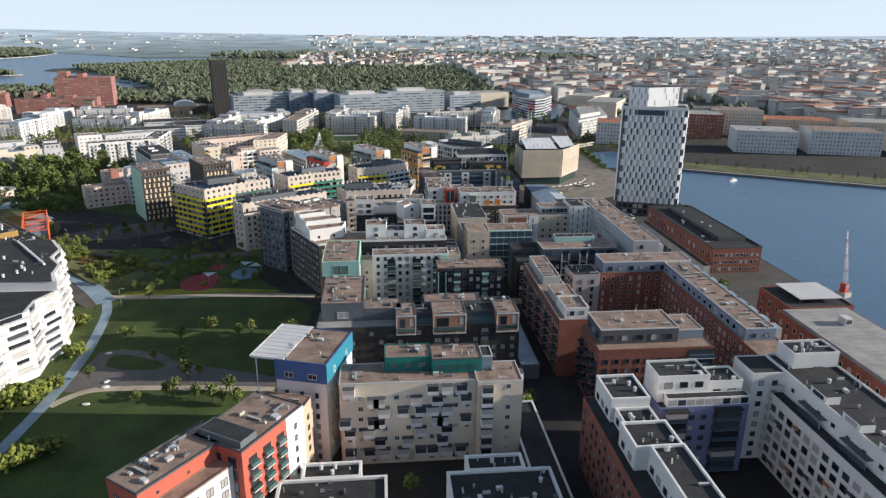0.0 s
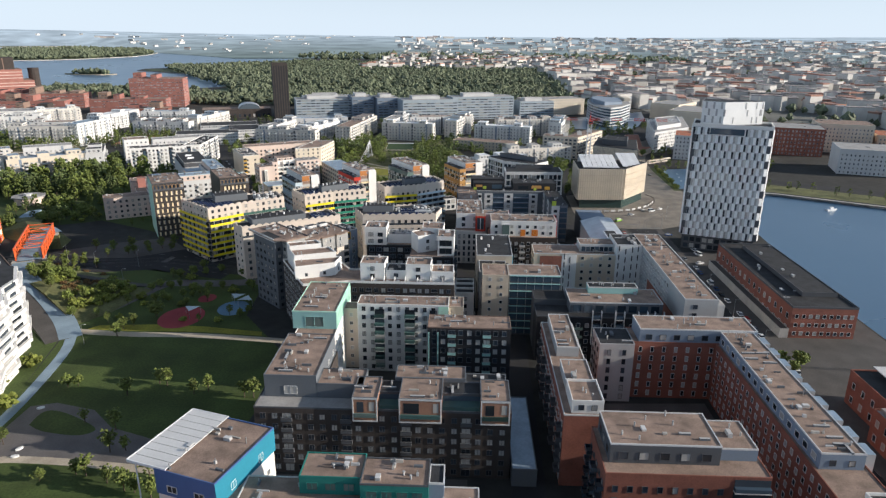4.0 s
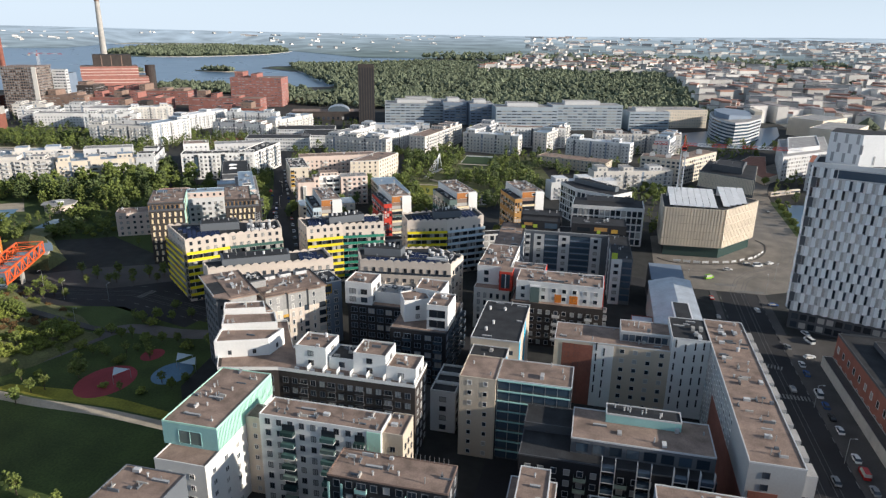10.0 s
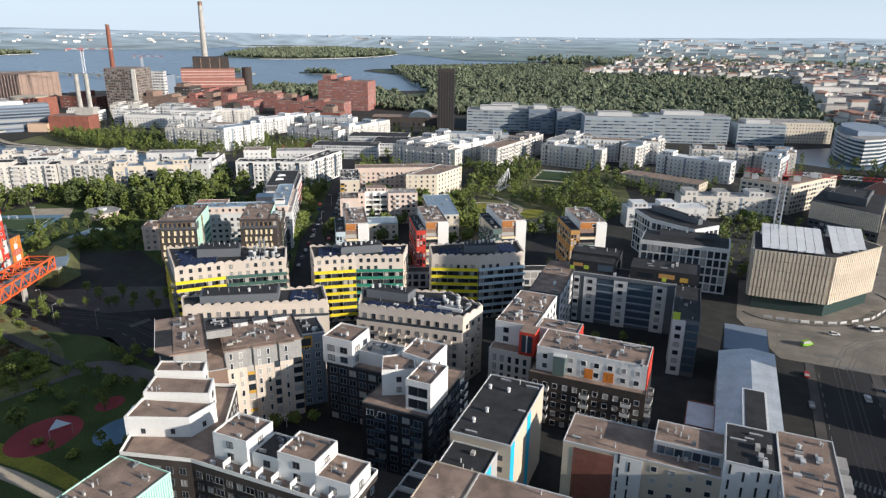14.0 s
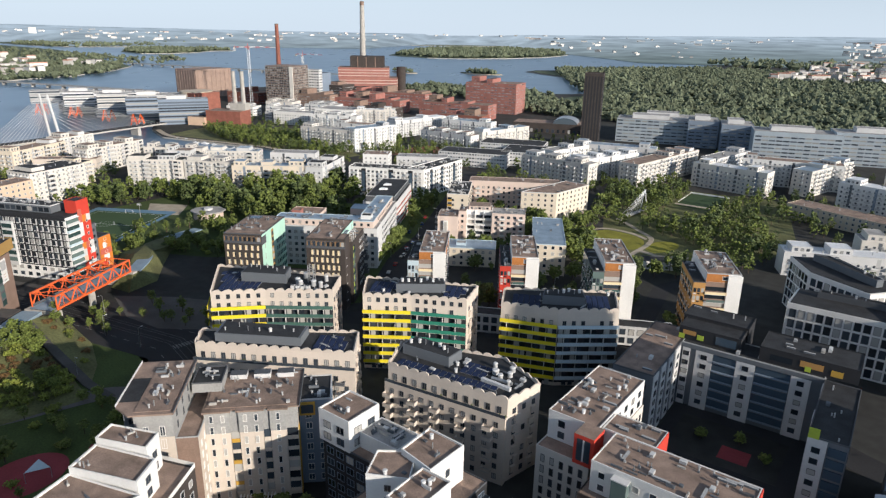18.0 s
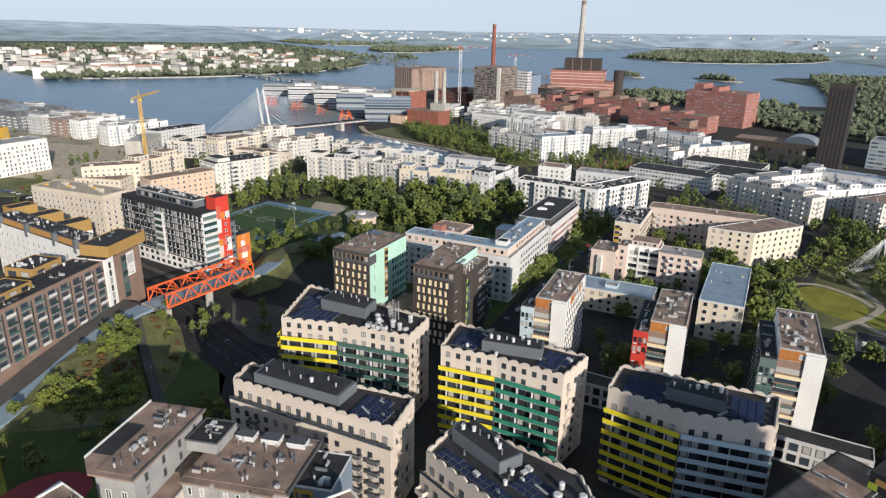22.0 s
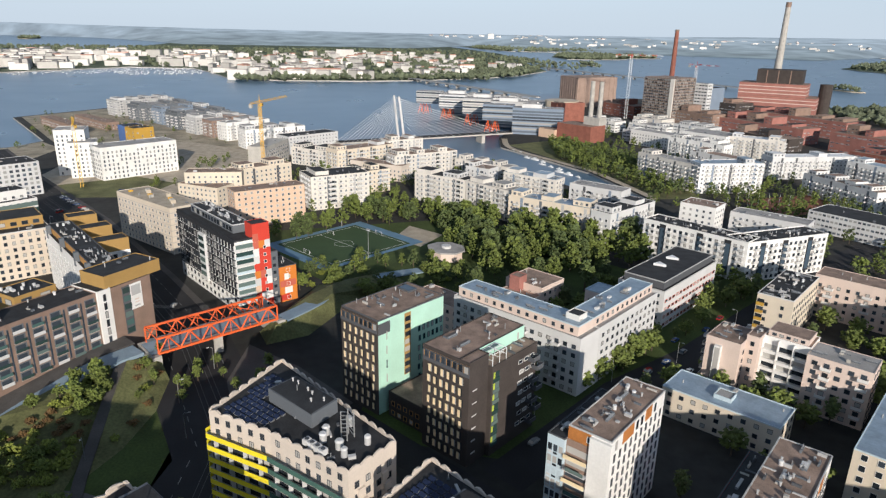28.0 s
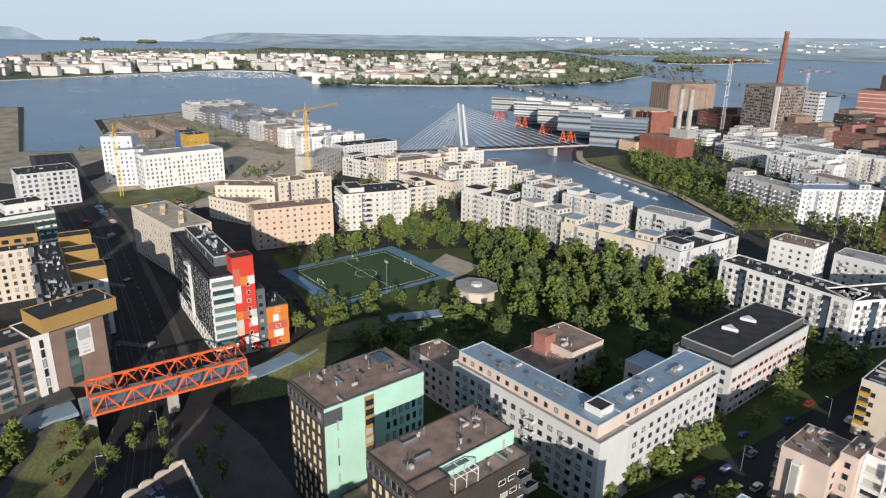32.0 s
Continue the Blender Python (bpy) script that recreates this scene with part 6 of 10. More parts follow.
def wavy(pts, h, bands, lab, seed, plant, front="ab", ends="c", west="", back="", terrace=False, rise=3.0):
    """A cream block over an outline: balcony bands on its front walls, a slate plant room on its roof."""
    cx, cy = sum(p[0] for p in pts) / len(pts), sum(p[1] for p in pts) / len(pts)
    b = Bld("apartment_block", lab, round(cx, 1), round(cy, 1), 0, seed=seed, group="cream blocks with saw-toothed parapets", near=True)
    b.poly(pts, h, "sandcream", "bitumen")
    b.r0, fh = b.r, 3.1
    wave_top(b, h)
    top = 0
    for f, lo, hi, m in bands:
        L, top = b.width(f) / 2, hi
        # flat black panel; the dark depth behind the bands is only coloured on
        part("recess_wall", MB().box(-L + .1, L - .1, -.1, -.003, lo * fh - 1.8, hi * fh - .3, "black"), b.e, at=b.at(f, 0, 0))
        row = MB()
        for k in range(lo - 1, hi):
            for i in range(int(L * 2 / 2.2)):
                if (i * 7 + k * 3) % 4:
                    c = -L + 1.2 + i * 2.2
                    row.box(c - .75, c + .75, -.16, -.1, k * fh + .3, k * fh + 2.5, "glass_row")
        part("window_band", row, b.e, kind="stuff", at=b.at(f, 0, 0))
        for k in range(lo, hi + 1):
            mb = MB()
            for u in [-L + (j + .5) * 4.4 for j in range(int(L * 2 / 4.4))]:
                if k < hi:
                    mb.box(u - .04, u + .04, -1.4, -.16, k * fh, k * fh + 2.8, "lgrey")
            mb.box(-L, L, -1.5, -.003, k * fh - .25, k * fh, "concrete").box(-L - .05, L + .05, -1.55, -1.45, k * fh - .1, k * fh + 1.15, m)
            part("balcony_band", mb, b.e, at=b.at(f, 0, 0))
    if terrace:
        for f in front:
            L, zt = b.width(f) / 2, h - 4.45
            part("lower_wall", MB().box(-L - .2, L + .2, -1.6, -.004, 0, zt, "sandcream"), b.e, at=b.at(f, 0, 0))
            rail = MB().box(-L - .2, L + .2, -1.58, -1.52, zt + .9, zt + 1.0, "dgrey").box(-L - .2, L + .2, -1.56, -1.54, zt + .05, zt + .9, "glass_row")
            for i in range(int(L) + 1):
                rail.box(-L + i * 2 - .03, -L + i * 2 + .03, -1.6, -1.5, zt, zt + 1, "dgrey")
            part("terrace_rail", rail, b.e, "dark terrace rail", at=b.at(f, 0, 0))
            pl = MB()
            for i in range(int(L * 1.2)):
                pl.blob((b.rng.uniform(-L, L), -b.rng.uniform(.3, 1.3), zt + .4), b.rng.uniform(.25, .5), "leaf_b", b.rng)
            part("planting", pl, b.e, kind="stuff", at=b.at(f, 0, 0))
            b.win(f, sp=3.0, ww=1.3, wh=2.0, fm="dgrey", fh=fh, zb=zt + .2, zt=h - .4)
            keep = b.ed[f]
            m = b.at(f, 0, 0, 1.6).to_translation() - b.at(f, 0, 0).to_translation()
            b.ed[f] = tuple((p[0] + m.x, p[1] + m.y) for p in keep)
            b.win(f, sp=3.1, ww=1.25, wh=1.6, fm="dgrey", fh=fh, zb=1.4, skip=.12, zt=zt - .4)
            b.lower = b.ed[f]
            b.ed[f] = keep
    else:
        b.win(front, sp=2.9, ww=1.25, wh=1.6, fm="dgrey", fh=fh, zb=top * fh + .5, skip=.06, zt=h - .5)
    b.win(ends, sp=3.1, ww=1.25, wh=1.6, fm="dgrey", fh=fh, zb=1.4, skip=.1)
    for f in ends:
        L = b.width(f) / 2
        for k in range(0, int(h / fh) - 1):
            for u in (-L * .55, L * .45):
                part("window_box", MB().box(u - .9 + (k % 2) * .8, u + .9 + (k % 2) * .8, -.6, -.01, k * fh + 2.3, k * fh + 4.1, "sandcream"), b.e, at=b.at(f, 0, 0))
    if west:
        b.win(west, near=False, sp=3.6, ww=1.4, wh=1.5, fm="white", fh=fh, zb=top * fh + .5 if any(q[0] == west for q in bands) else 1.4)
    if back:
        b.win(back, near=False, sp=3.4, ww=1.4, wh=1.6, fm="dgrey", fh=fh, zb=1.4)
    P = [(x - b.ox, y - b.oy) for x, y in plant]
    mx, my = sum(p[0] for p in P) / 4, sum(p[1] for p in P) / 4
    b.keep = [(mx + (x - mx) * 1.1, my + (y - my) * 1.2) for x, y in P]
    room = part("plant_room", MB().prism(P, h + .2, h + rise, "slate"), b.e)
    part("roof_deck", MB().prism([(mx + (x - mx) * .95, my + (y - my) * .92) for x, y in P], h + rise + .004, h + rise + .1, "bitumen"), room)
    a = math.degrees(math.atan2(P[1][1] - P[0][1], P[1][0] - P[0][0]))
    for i in range(7):
        t, q = .1 + i * .13, b.rng.uniform(.25, .75)
        x, y = [(P[0][j] * (1 - t) + P[1][j] * t) * (1 - q) + (P[3][j] * (1 - t) + P[2][j] * t) * q for j in (0, 1)]
        part("roof_vent", vent_mesh(b.rng.choice((0, 2, 4, 0))), room, at=pose(x, y, h + rise + .1, 0, 0, a))
    return b


b = wavy([(-96, 364.3), (-83.3, 377.3), (-65, 391.3), (-72.9, 403), (-116.8, 382.1)], 27.5, [("a", 1, 7, "yellow"), ("b", 1, 7, "dkgreen"), ("e", 1, 7, "yellow")],
         "cream apartment block with yellow and green balcony bands and solar roof", 51, [(-97, 377.8), (-82.9, 386.2), (-87.9, 392.7), (-101.2, 384.7)], west="e", back="d", rise=3.6)
solar_field(b, -98, 376, 35, 10, 12, 27.66)
mm, zr = MB(), 27.6
for px, py in ((-78, 392), (-76.3, 393), (-77.3, 394.7), (-79, 393.7)):
    mm.box(px - .12, px + .12, py - .12, py + .12, zr, zr + 6.4, "steel")
for k in range(6):
    mm.rod((-78, 392, zr + .4 + k), (-76.3, 393, zr + 1.4 + k), .08, "steel", 4).rod((-77.3, 394.7, zr + .4 + k), (-79, 393.7, zr + 1.4 + k), .08, "steel", 4).rod((-79, 393.7, zr + .4 + k), (-78, 392, zr + 1.4 + k), .08, "steel", 4)
b.add("lattice_mast", mm, "grey lattice aerial mast on the roof")
for px, py, r in ((-80, 389, .8), (-77.5, 388, .8), (-74, 391, .9), (-71, 391.5, .7), (-74, 397, .7), (-82, 394.5, .8)):
    b.add("extract_fan", MB().rod((px, py, zr), (px, py, zr + 1.9), r, "grey", 12).rod((px, py, zr + 1.9), (px, py, zr + 2.3), r * 1.15, "lgrey", 12, r * .8))
for k in range(4):
    px, py = -77.5 + k * 1.5, 384.6 + k * .95
    b.add("cooling_unit", MB().box(-.65, .65, -.8, .8, 0, 1.4, "lgrey").rod((0, 0, 1.4), (0, 0, 1.5), .5, "dgrey", 12), x=px, y=py, z=zr, rz=33)
b.vents(16, (1, 1, 3, 2))

b = wavy([(-55, 395.7), (-41.5, 405.2), (-24.5, 413.8), (-28.8, 426.9), (-65.3, 408.5)], 27.5, [("a", 1, 7, "yellow"), ("b", 1, 7, "green")],
         "cream apartment block with yellow and dark green balcony bands", 52, [(-47.5, 404.3), (-34.4, 415), (-38.2, 419), (-50.8, 411)], west="e", back="d", rise=3.4)
solar_field(b, -56, 404, 30, 8, 6, 27.66)
solar_field(b, -31, 418, 28, 5, 6, 27.66)
b.vents(14, (1, 2, 3))
b = wavy([(-14.7, 419.8), (3, 426.5), (18.5, 439), (11.2, 453), (-21, 431.5)], 27.2, [("a", 1, 7, "yellow"), ("b", 1, 7, "ltblue")],
         "cream apartment block with yellow and pale blue balcony bands", 53, [(-4, 428.1), (8.1, 435.1), (4.4, 440.9), (-6.2, 433.9)], west="e", back="d", rise=3.4)
solar_field(b, -12, 426, 27, 8, 6, 27.36)
solar_field(b, 11, 441, 30, 5, 7, 27.36)
b.vents(14, (1, 2, 3))
b = wavy([(-71.7, 342.2), (-30.3, 366.6), (-39.2, 377.6), (-78, 348.5)], 24.9, [], "cream apartment block with long planted terrace and solar panels", 54,
         [(-68, 346.6), (-46, 360.3), (-50.2, 367.2), (-73, 353.5)], front="a", ends="b", west="d", back="c", terrace=True, rise=2.9)
solar_field(b, -38.5, 368, 31, 7, 6, 25.06)
b.vents(12, (2, 0, 3, 2))
b.ed["a"] = b.lower
for k in range(1, 6):
    for u in (-16, 2, 15, 20):
        part("balcony", balcony_mesh(2.8, 1.5, "dgrey", "concrete", 1.05), b.e, at=b.at("a", u, k * 3.1 + .6, .002))
b = wavy([(-19.5, 368.8), (17, 373.3), (19.6, 385.4), (4, 392), (-25.5, 382)], 24.5, [], "cream apartment block with stacked corner balconies and roof plant", 55,
         [(-20.5, 376.3), (-5.1, 377.8), (-5.1, 384), (-20.9, 382.7)], front="a", ends="b", west="e", back="cd", terrace=True, rise=3.2)
solar_field(b, -4, 373.6, 7, 17, 2, 24.66)
solar_field(b, 2, 381, 7, 4, 4, 24.66)
zr = 24.6
for px, py, r in ((7, 383, .9), (9.5, 381.5, .7), (11, 384, .7), (5, 386, .6), (13, 380, .6), (10, 387, .8)):
    b.add("extract_fan", MB().rod((px, py, zr), (px, py, zr + 1.3), r, "grey", 12).rod((px, py, zr + 1.3), (px, py, zr + 1.6), r * 1.15, "lgrey", 12, r * .8))
b.add("air_duct", MB().box(6, 15, 377.2, 378.2, zr, zr + 1, "lgrey").rod((8, 379.5, zr + .7), (14, 380.2, zr + .7), .5, "steel", 10), "pale sheet-metal ventilation duct")
b.vents(20, (1, 2, 3, 0))
b.ed["a"] = b.lower
for k in range(1, 6):
    for u in (-17, -9, -2, 6, 14):
        part("balcony", balcony_mesh(2.6, 1.6, "sandcream", "concrete", 1.05), b.e, at=b.at("a", u, k * 3.1 + .6, .002))

b = Bld("apartment_block", "white block with orange and red stair boxes on a dark base", 50, 378, seed=56)
b.vol(27, 41, 371, 405, 17, wall="offwhite", roof="gravel").win("SWE", sp=2.5, ww=1.1, wh=2.1, fm="dgrey")
b.vol(27.3, 40.6, 376, 404.8, 24.6, 17.2, wall="white", roof="gravel").vents(24, (1, 3, 0, 2)).win("SEW", sp=4, ww=1.8, wh=1.8)
b.add("red_stair_box", MB().box(37, 42, 370.3, 375.95, 17.3, 25.2, "redpaint", top="gravel").box(37.8, 41.2, 370.2, 370.29, 18.4, 24.2, "glass").box(39.3, 39.7, 370.15, 370.2, 18.4, 24.2, "lgrey"), "orange-red box bay")
b.vol(41.01, 54, 377.1, 385, 24.4, wall="white", roof="gravel").vents(8, (1, 3)).band("E", 17, 24.8, "redpaint", .2, "red_panel")
b.vol(43, 77, 361, 377, 17, wall="darkbrick", roof="gravel").win("S", sp=2.8, ww=1.5, wh=1.7, fm="lgrey", bal=4).win("E", sp=3, bal=2, off=0)
b.vol(44.5, 76.5, 363.6, 376.8, 24.6, 17.2, wall="white", roof="gravel").vents(24, (1, 3, 0)).win("S", sp=3.6, ww=1.6, wh=1.7, fm="white")
b.band("S", 17.4, 20.6, "orange", .12, "orange_panel", -1.5, 1)
b.add("glazed_bay", MB().box(50, 53.4, 361.8, 363.58, 17.3, 23.4, "glass_green").box(49.8, 53.6, 361.7, 363.58, 23.4, 23.7, "lgrey"), "green glazed balcony bay")
b.band("S", 17.4, 20.6, "orange", .12, "orange_panel", 4, 7)
b.band("E", 17, 25, "redpaint", .3, "red_panel")
b = Bld("apartment_block", "dark courtyard block with white columns and glazed bays", 58, 430, 2, seed=57)
def white_column(f, u0, u1, z1, n=2):
    # white columns drawn light grey, the court's shade put into the colour
    b.band(f, 0, z1, "lgrey", .3, "white_column", u0, u1)
    v = b.v
    o = {"S": (0, 0, -.3, 0), "E": (0, .3, 0, 0), "W": (-.3, 0, 0, 0)}[f]
    b.v = tuple(v[i] + o[i] for i in range(4)) + v[4:]
    b.win(f, near=False, sp=(u1 - u0) / n, ww=1.9, wh=1.6, fm="dgrey", fh=3.1, zb=1.6, zt=z1 - 1, u0=u0 + .1, u1=u1 - .1)
    b.v = v


b.vol(-19, 21, 13.5, 24, 21, wall="slate", roof="bitumen", parm="grey").vents(8, (1, 3))
for u0, u1 in ((-19.5, -17.2), (-15.4, -10.4), (-3.5, 1.8), (11.6, 16.8)):
    white_column("S", u0, u1, 20.9)
for u0, u1 in ((-10.2, -3.7), (2.0, 11.4)):
    for k in range(6):
        b.band("S", 2 + k * 3.1, 4.1 + k * 3.1, "glass_blue", .12, "glazing", u0, u1)
        b.band("S", 1.5 + k * 3.1, 2 + k * 3.1, "bluegrey", .5, "balcony_band", u0, u1)
# cornice darkened to slate to carry the same shade
b.band("S", 19.8, 21.1, "slate", .34, "cornice")
b.vol(-31, -19.01, -14, 24, 21, wall="slate", roof="gravel", parm="dgrey").vents(8, (1, 3, 0)).win("SW", sp=3.2)
for u0 in (-19, -12, -5, 2, 9):
    white_column("E", u0, u0 + 4.4, 20.9)
b.vol(21.01, 30, -20, 13, 21, wall="slate", roof="bitumen", parm="dgrey").vents(6).win("E", sp=3.2)
white_column("S", -4.4, 0, 20.9, 1)
white_column("W", -15, -10, 20.9)
white_column("W", 2, 7, 20.9)
for k in range(6):
    b.band("S", 2 + k * 3.1, 4.2 + k * 3.1, "glass_blue", .5, "glazing", .3, 4.2)
b.band("S", 20.9, 23.6, "lime", .3, "lime_panel", -4.4, -2)
b.vol(-22, -2, 24.02, 34, 26, wall="black", roof="bitumen", parm="black").vents(4)
b.vol(-21, -2.5, 16, 24, 25.2, 21.2, wall="black", roof="bitumen", parm="black")
b.band("S", 22, 24.6, "glass_blue", .1, "glazing", 2, 8)
b.band("S", 23, 24.4, "ochre", .12, "ochre_panel", -8, -4)
b.band("S", 22, 23.6, "lime", .14, "lime_panel", -3.6, -1.6)
b.band("S", 21.4, 23, "lime", .14, "lime_panel", -9.2, -7.4)
b.vol(3, 29, 15, 28, 25.4, 21.2, wall="black", roof="bitumen", parm="black").vents(6, (1, 3))
b.band("S", 22.6, 24.4, "ochre", .12, "ochre_panel", -2, 4)
b.band("S", 22.2, 24, "glass", .1, "glazing", -10, -4)
b.band("S", 21.4, 23, "lime", .14, "lime_panel", -.6, 1)
b.band("S", 22, 23.8, "mustard", .12, "ochre_panel", 6, 9)
# court floor coloured dark in place of the deep shade between the wings
b.add("play_court", MB().box(-18, 20, -24, 13, .02, .06, "asphalt").box(-14, 16, -14, 8, .06, .09, "land").box(0, 8, -10, -3, .09, .12, "playred"), x=0, y=0)
b = Bld("office_building", "triangular office with white framed window grid and black roof", 77, 520, cat="office", seed=58)
GRID = dict(sp=2.75, ww=2.25, wh=3.15, fh=4.0, zb=.8, fm="dgrey", mull=False)
b.poly([(58.3, 497.5), (97.5, 499), (97.5, 517), (58.5, 515.5)], 22, "white", "bitumen")
b.win("abd", **GRID)
b.cap([(66, 509), (92, 510), (92, 513), (66, 512)], 22.1, 24, "dgrey", "bitumen")
b.poly([(48.3, 555.5), (58.8, 537.8), (81.2, 525.7), (92.1, 539), (65.5, 565.5)], 22, "white", "bitumen")
b.win("abc", **GRID)
b.cap([(57, 555), (82, 534.5), (84, 537), (62, 557)], 22.1, 24.6, "slate", "bitumen")
b.add("link", MB().box(62, 80, 517.3, 527, .02, 12, "dgrey"))

# slim towers with orange tops
def tower(x, y, w, d, ang, col, lab, seed, z=24.5):
    b = Bld("apartment_tower", lab, x, y, ang, seed=seed, group="slim towers with orange-brown top storeys", cat="building", near=seed < 63)
    hw, hd = w / 2, d / 2
    x0, x1 = -hw + 4.4, hw - 4.8
    b.vol(x0, hw, -hd + 3, hd, z - 3.2, wall="white", roof="bitumen", par=0)
    b.win("E", sp=2.6, ww=.9, wh=2.1, fm="dgrey", fh=3.1)
    mid = (x0 + hw) / 2
    b.band("S", 0, z - 3.2, "brownbrick", .15, "brick_front", x0 - mid, x1 - mid)
    for k in range(int((z - 5) / 3.1)):
        q = 2.2 + k * 3.1
        b.band("S", q + 1.0, q + 2.7, "glass", .2, "balcony_glazing", x0 - mid + .2, x1 - mid - .2)
        b.add("balcony", MB().box(x0, x1, -hd + 1.5, -hd + 2.84, q - .15, q, "lgrey").box(x0 + (k % 2) * .8, x1 - (k % 2) * .5, -hd + 1.5, -hd + 1.58, q, q + 1.0, "glass_green" if k % 2 else "goldpanel").box(x0, x0 + .08, -hd + 1.58, -hd + 2.84, q, q + 1, "steel"), "glazed balcony with brown back wall")
    b.vol(x0 + .2, hw, -hd + 3, hd, z, z - 3.19, wall="white", roof="gravel", parm="grey").vents(20, (1, 3, 0, 2))
    m2 = (x0 + .2 + hw) / 2
    b.band("S", z - 3.1, z, "rustpanel", .12, "orange_panel", x0 + .2 - m2, x1 - m2)
    b.band("S", z - 2.3, z - .7, "white", .18, "window_frame", -.6, 1.4)
    b.band("S", z - 2.1, z - .9, "glass", .22, "glazing", -.4, 1.2)
    b.band("E", z - 3.1, z, "rustpanel", .1, "orange_panel", -hd * .55, -hd * .2)
    b.band("E", z - 3.1, z, "rustpanel", .1, "orange_panel", hd * .2, hd * .42)
    for u in (-hd * .08, hd * .08, hd * .55, -hd * .75):
        b.band("E", z - 2.9, z - .6, "glass", .06, "glazing", u - .6, u + .6)
    b.vol(-hw, x0 - .01, -hd + 2, hd - 4, z - 3.4, wall=col, roof="bitumen", parm="dgrey", par=.3).vents(6, (1, 3))
    for f, L in (("S", 2.1), ("W", hd - 3.2)):
        mb = MB()
        for k in range(int((z - 5) / 3.1)):
            n = max(2, int(L * 2 / 1.3))
            for i in range(n):
                u = -L + (i + .5) * 2 * L / n
                mb.box(u - .5, u + .5, -.08, -.003, 1.8 + k * 3.1, 2.3 + k * 3.1, ("lgrey", col, "glass_row")[(i * 5 + k * 3) % 3])
                mb.box(u - .5, u + .5, -.08, -.003, 2.6 + k * 3.1, 4.3 + k * 3.1, ("glass_row", "glass_row", col)[(i * 3 + k * 5) % 3])
        part("glazed_screen", mb, b.e, "patterned glass screen", at=b.at(f, 0, 0))
    b.add("fire_wall", MB().box(x1, hw + .3, -hd + 2.2, -hd + 2.99, 0, z - .3, "white"), "plain white end wall")
    return b


tower(-72.2, 453.9, 15, 32, 33, "ltblue", "slim white tower with orange top storey and blue glazed corner", 61, 28.5)
tower(-39.7, 472.1, 15, 32, 33, "redpaint", "slim white tower with orange top storey and red corner", 62, 28.5)
tower(-7.7, 489.3, 16, 34, 33, "glass_green", "slim white tower with orange top storey and green glazed corner", 63, 29)
tower(28.9, 503, 17, 30, 28, "ochre", "slim white tower with orange top storey and ochre corner", 64, 28.5)
b = Bld("arcade", "low cream arcade building linking the towers", -20.5, 458.5, 27, seed=65)
b.vol(-46, 50, -3, 4, 7.5, wall="lgrey", roof="bitumen").win("S", sp=3.2, ww=2.2, wh=2.4, fh=3.5)
b = Bld("low_building", "low cream building with pale blue metal roof", -94, 509, 31, seed=66)
b.vol(-17, 17, -7, 7, 9.5, wall="cream", roof="metalroof", parm="ltblue").vents(3).win("SE", sp=3.3, ww=1.4, wh=1.4)
b.vol(-3, 2, -3, 2, 10.6, 9.7, wall="ltblue", roof="greyroof")
b = Bld("school_building", "cream building with blue metal roof and glazed bays", -62, 540, 30, seed=67)
b.vol(-8, 8, -24, 24, 15.5, wall="cream", roof="metalroof", parm="ltblue").vents(5).win("SE", sp=3.3, ww=1.6, wh=1.8, fm="white")
b.win("W", sp=4, ww=2)

# mint and dark twin towers
def glint_box():
    """A projecting dark window box, the sun's reflection painted pale gold on its pane."""
    key = "glintbox"
    if key not in SHARED:
        b = MB().box(-.78, .78, -.16, 0, -1.05, 1.05, "black")
        b.box(-.68, .3, -.2, -.16, -.95, .95, "goldpanel").box(.34, .68, -.18, -.16, -.95, .95, "glass")
        SHARED[key] = b.mesh("window_box")
    return SHARED[key]


def glint_face(b, n, rows, w):
    for r in range(rows):
        for i in range(n):
            part("window_box", glint_box(), b.e, at=b.at("S", -w / 2 + (i + .5) * w / n + (.22 if r % 2 else -.22), 2.2 + r * 2.9))


def loggia(b, f, u0, u1, z0, z1, m="dgrey"):
    """A recessed top-storey loggia: dark back, posts and a rail."""
    mb = MB().box(u0, u1, -.1, -.004, z0, z1, "ochre").box(u0, u1, -.35, -.28, z0, z0 + .9, m).box(u0, u1, -.4, -.1, z1 - .15, z1, m)
    k = int((u1 - u0) / 2.2)
    for i in range(k + 1):
        u = u0 + (u1 - u0) * i / k
        mb.box(u - .12, u + .12, -.36, -.1, z0, z1, m)
    for i in range(k):
        u = u0 + (u1 - u0) * (i + .5) / k
        mb.box(u - .7, u + .7, -.16, -.1, z0 + .2, z1 - .3, "glass_row")
    part("loggia", mb, b.e, at=b.at(f, 0, 0))


b = Bld("apartment_tower", "mint green apartment tower with painted gold sun reflections in its window grid and brown roof", -141.3, 418.4, 30.5, near=True, seed=68)
b.e.scale = (.868, .943, 1.123)
b.vol(-9.5, 9.5, -15, 15, 27.6, wall="mint", roof="gravel", parm="dgrey", par=.35).vents(14, (3, 0, 3, 4))
b.add("roof_light", MB().box(-7, -1, 8, 12, 27.8, 28.3, "dgrey").box(-6.7, -1.3, 8.3, 11.7, 28.3, 28.4, "glass_blue"))
b.band("S", 0, 27.6, "darkbrick", .3, "dark_front")
b.band("E", 23.6, 26.8, "dgrey", .06, "corner_glazing", -15, -10)
b.v = (-9.5, 9.5, -15.3, 15, 0, 27.6)
glint_face(b, 6, 8, 18)
loggia(b, "S", -9.3, 9.3, 24.2, 27)
b.v = (-9.5, 9.5, -15, 15, 0, 27.6)
